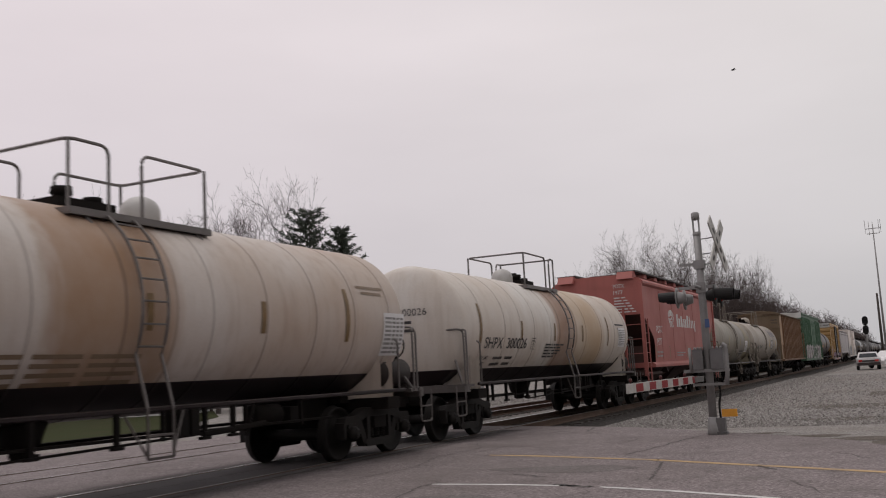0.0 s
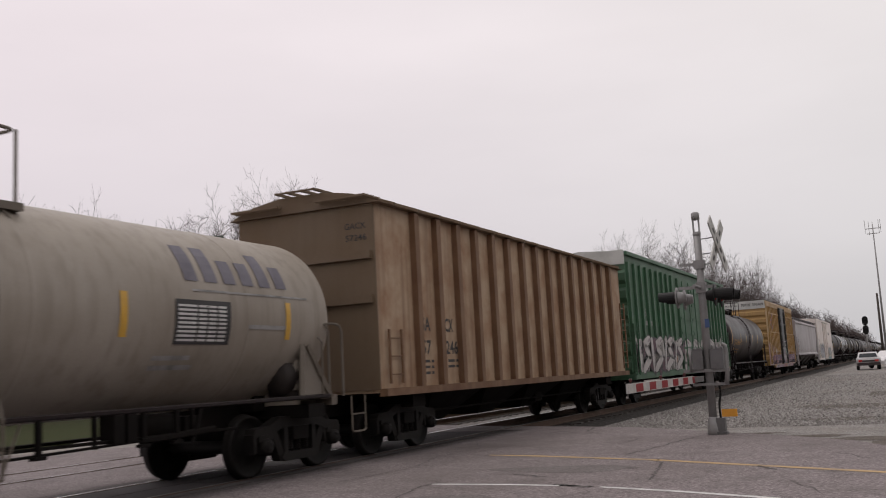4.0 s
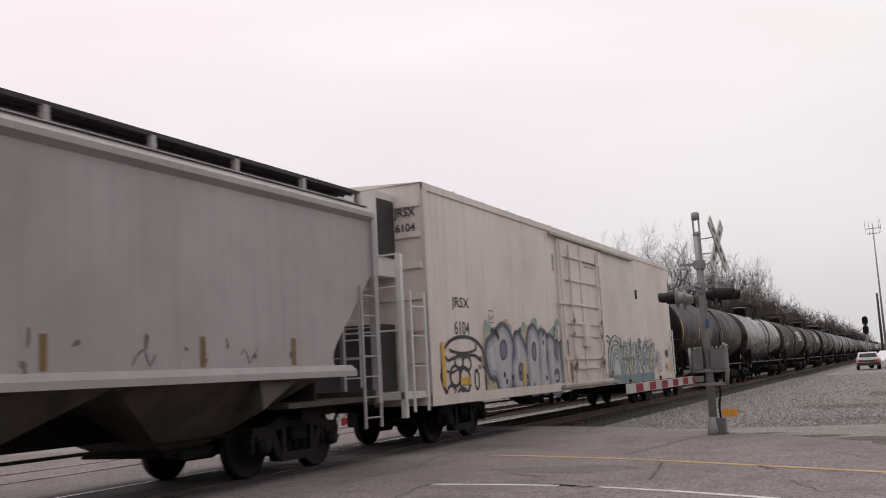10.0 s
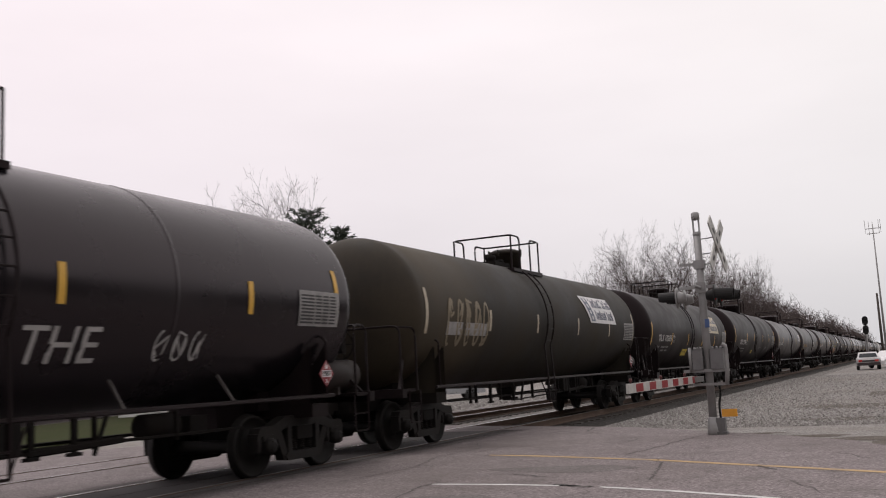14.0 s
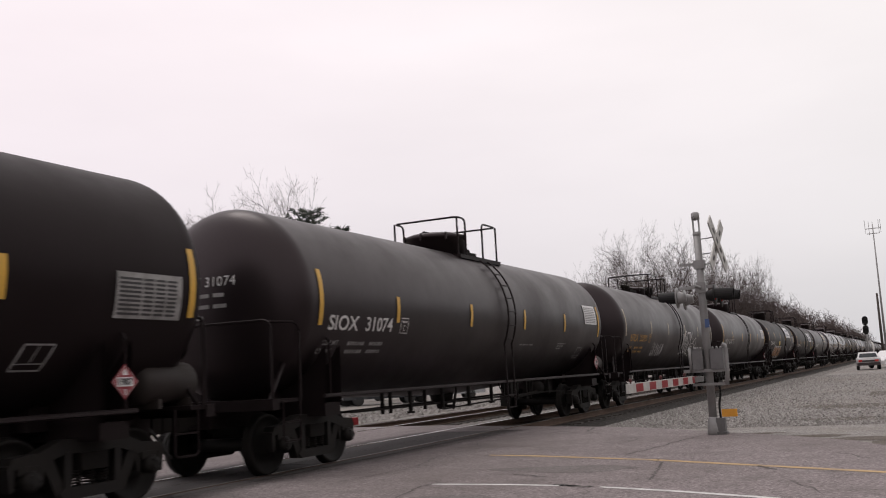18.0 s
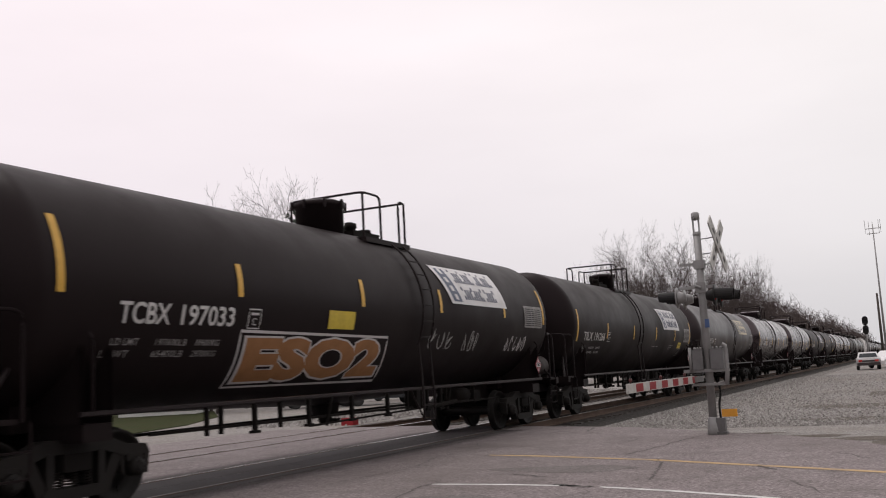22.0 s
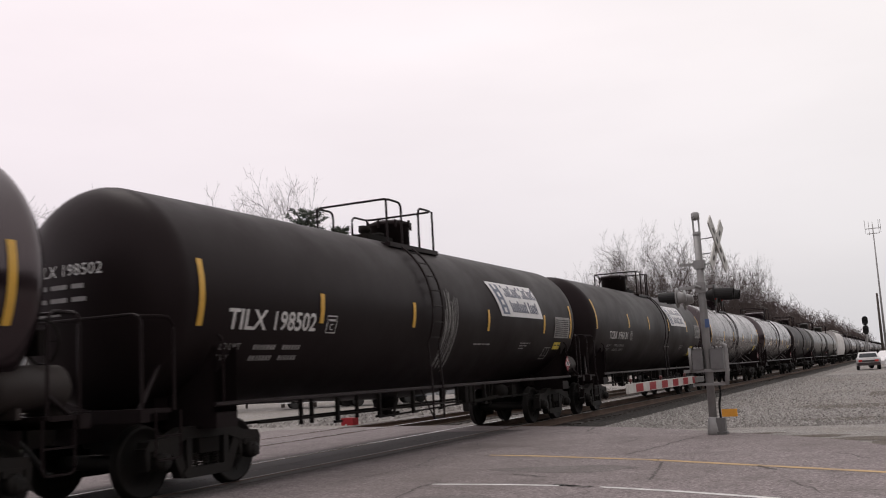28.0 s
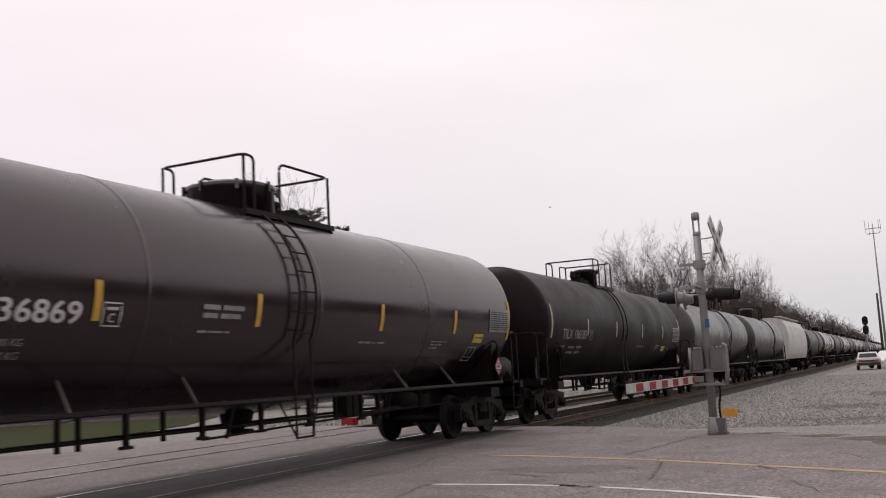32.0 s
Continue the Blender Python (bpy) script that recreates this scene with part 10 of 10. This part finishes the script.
parked_car("parked_car", "white hatchback parked on the gravel with red rear lamps", WHITE_CAR, (-2.85, 84.2, -0.05), 3, 4.5, 1.75, 1.40, True, BUMPER_DARK, surface("dull_silver_paint", (0.34, 0.33, 0.33), 0.3, dirt=0.2, bump=0))
parked_car("parked_car", "white estate car parked on the gravel", WHITE_CAR, (-1.35, 91, -0.05), 150, 4.7, 1.85, 1.45, True)
parked_car("parked_car", "charcoal saloon car parked beyond the tracks", DARK_CAR, (-27.0, 47.4, -0.13), 128)
parked_car("parked_car", "silver saloon car parked beyond the tracks", SILVER_CAR, (-24.6, 50.5, -0.13), 122)
parked_car("parked_car", "maroon saloon car parked beyond the tracks", RED_CAR, (-30.5, 56, -0.13), 120)
parked_car("parked_car", "white saloon car parked beyond the tracks", WHITE_CAR, (-30.4, 46.2, -0.13), 130)

# ---- a clapboard house beyond the tracks ----
CLAP = surface("white_clapboard", (0.62, 0.61, 0.60), 0.6, grime=(0.4, 0.38, 0.36), dirt=0.4)
ROOFING = surface("grey_shingles", (0.10, 0.10, 0.105), 0.9, dirt=0.4)


def house(at, turn, w, d, h, label):
    ho = thing("house", label, "house", "houses beyond the tracks")
    made("wall", lambda bm: box(bm, -w / 2, w / 2, -d / 2, d / 2, 0, h), CLAP, ho)
    for i in range(int(h / 0.22)):
        z = 0.3 + i * 0.22
        if z < h - 0.1:
            shared("board", ("clap", w), lambda bm: prism_x(bm, w), CLAP, ho, (0, -d / 2, z))

    def roof(bm):
        a = [bm.verts.new(p) for p in ((-w / 2 - 0.4, -d / 2 - 0.4, h), (w / 2 + 0.4, -d / 2 - 0.4, h), (w / 2 + 0.4, d / 2 + 0.4, h), (-w / 2 - 0.4, d / 2 + 0.4, h), (-w / 2 - 0.4, 0, h + d * 0.3), (w / 2 + 0.4, 0, h + d * 0.3))]
        for f in ((0, 1, 5, 4), (2, 3, 4, 5), (0, 4, 3), (1, 2, 5), (0, 3, 2, 1)):
            bm.faces.new([a[i] for i in f])
    made("roof", roof, ROOFING, ho)
    for x in (-w * 0.28, w * 0.25):
        wi = made("window", lambda bm: box(bm, x - 0.55, x + 0.55, -d / 2 - 0.05, -d / 2 + 0.02, 1.0, 2.2), CLAP, ho)
        made("pane", lambda bm: box(bm, x - 0.47, x + 0.47, -d / 2 - 0.06, -d / 2 - 0.052, 1.08, 2.12), GLASS, wi)
    ho.matrix_basis = pose(*at, 0, 0, turn)
    return ho


def prism_x(bm, w):
    a = [bm.verts.new((-w / 2, y, z)) for y, z in ((0.0, 0.0), (-0.035, 0.0), (-0.01, 0.21), (0.0, 0.21))]
    b = [bm.verts.new((w / 2, y, z)) for y, z in ((0.0, 0.0), (-0.035, 0.0), (-0.01, 0.21), (0.0, 0.21))]
    skin_flat(bm, a, b)


house((-40.5, 45.0, -0.2), 30, 4.4, 6, 2.8, "small white clapboard shed with grey roof")
house((-58, 44, -0.2), 50, 11, 8, 3.0, "low white clapboard house with grey roof")
GRASS = surface("spring_grass", (0.036, 0.044, 0.018), 0.95, grime=(0.060, 0.052, 0.034), dirt=0.8, fine=30, coarse=0.6, bump=0.6, spec=0.03)
slab("grass", [(-22.3, 18.4), (-23.0, 21.0), (-25.0, 26.4), (-26.5, 30.5), (-31, 38), (-55, 66), (-60, 20), (-40, 12)], -0.42, -0.10, GRASS, "strip of short green grass by the road", "grass")
mk = thing("marker_block", "small red block lying beside the far track", "marker")
made("block", lambda bm: box(bm, -0.22, 0.22, -0.18, 0.18, 0, 0.24), RED_PAINT, mk, "", 0.03)
mk.location = (-16.75, 27.2, -0.13)
# far ballast heap between the tracks and the lot
rnd = random.Random(9)
V, F = [], []
for i in range(7000):
    y = rnd.uniform(27, 60)
    x = -16.7 - rnd.uniform(0, 6.5)
    r = rnd.uniform(0.04, 0.10)
    z = -0.14 + 0.42 * math.exp(-((x + 18.6) / 1.3) ** 2) * math.exp(-((y - 33.5) / 4.5) ** 2) * rnd.uniform(0.2, 1.0)
    n = len(V)
    V += [(x + r, y, z), (x, y + r, z), (x - r, y, z), (x, y - r, z), (x + r * 0.2, y, z + r)]
    F += [(n, n + 1, n + 4), (n + 1, n + 2, n + 4), (n + 2, n + 3, n + 4), (n + 3, n, n + 4)]
me = bpy.data.meshes.new("far_stones")
me.from_pydata(V, [], F)
me.materials.append(LOOSE)
tagged(new("far_stones", me), "loose grey stones beyond the far track", "ballast", kind="stuff")

# ---- a bird crossing the sky ----
def prism_wing(bm, s):
    a = [bm.verts.new((0.6 * p[0], 0.6 * p[1], 0.6 * p[2])) for p in ((-0.05, 0.02 * s, 0.0), (0.07, 0.02 * s, 0.0), (0.06, 0.18 * s, 0.05), (0.02, 0.30 * s, 0.03), (-0.02, 0.18 * s, 0.05))]
    b = [bm.verts.new((v.co.x, v.co.y, v.co.z - 0.008)) for v in a]
    skin_flat(bm, a, b)
    bm.faces.new(a)
    bm.faces.new(b[::-1])


FEATHER = surface("dark_feathers", (0.03, 0.03, 0.032), 0.8, dirt=0.2)
bird = thing("bird", "small dark bird in flight", "bird", "birds")
BK = 0.6
made("body", lambda bm: lathe(bm, [(-0.13 * BK, 0.005), (-0.08 * BK, 0.02), (0.0, 0.026), (0.1 * BK, 0.012), (0.17 * BK, 0.008)], 0, 10, "x"), FEATHER, bird)
for s in (1, -1):
    made("wing", lambda bm: prism_wing(bm, s), FEATHER, bird)
far_bird = copy_thing(bird, pose(0, 0, 0))



# ---- motion ----
def turn_rows(y):
    """Rolling without slip: the angle of a wheel by the way that the train has gone."""
    rows = []
    for i in range(int(CLIP * 30) + 1):
        t = i / 30
        rows.append((t, pose(0, y, WHEEL_R, math.degrees(SPEED * t / WHEEL_R) % 360, 0, 0)))
    return rows


def motions():
    # the bird flies straight on, out of sight
    a, b = Vector((-4.66, 35.44, 11.96)), Vector((-26.48, 24.13, 14.98))
    walk(bird, [(t, pose(*(a + (b - a) * (t / 2.2)), 0, 0, 26)) for t in (0.0, 8.0, 16.0, CLIP)])
    a, b = Vector((-22.09, 55.04, 11.49)), Vector((-19.31, 56.37, 11.5))
    walk(far_bird, [(t, pose(*(a + (b - a) * ((t - 31.6) / 0.4)), 0, 0, 26)) for t in (0.0, 10.0, 20.0, CLIP)])
    for car, U in CARS:
        walk(car, [(t, pose(TRACK_X, U - SPEED * (t + 0.005), 0)) for t in (0.0, 8.0, 16.0, 24.0, CLIP)])
    for dy, sets in WHEELSETS.items():
        first = sets[0]
        walk(first, turn_rows(dy))
        act, slot = first.animation_data.action, first.animation_data.action_slot
        for o in sets[1:]:
            o.rotation_mode = "QUATERNION"
            o.animation_data_create()
            o.animation_data.action = act
            o.animation_data.action_slot = slot


motions()
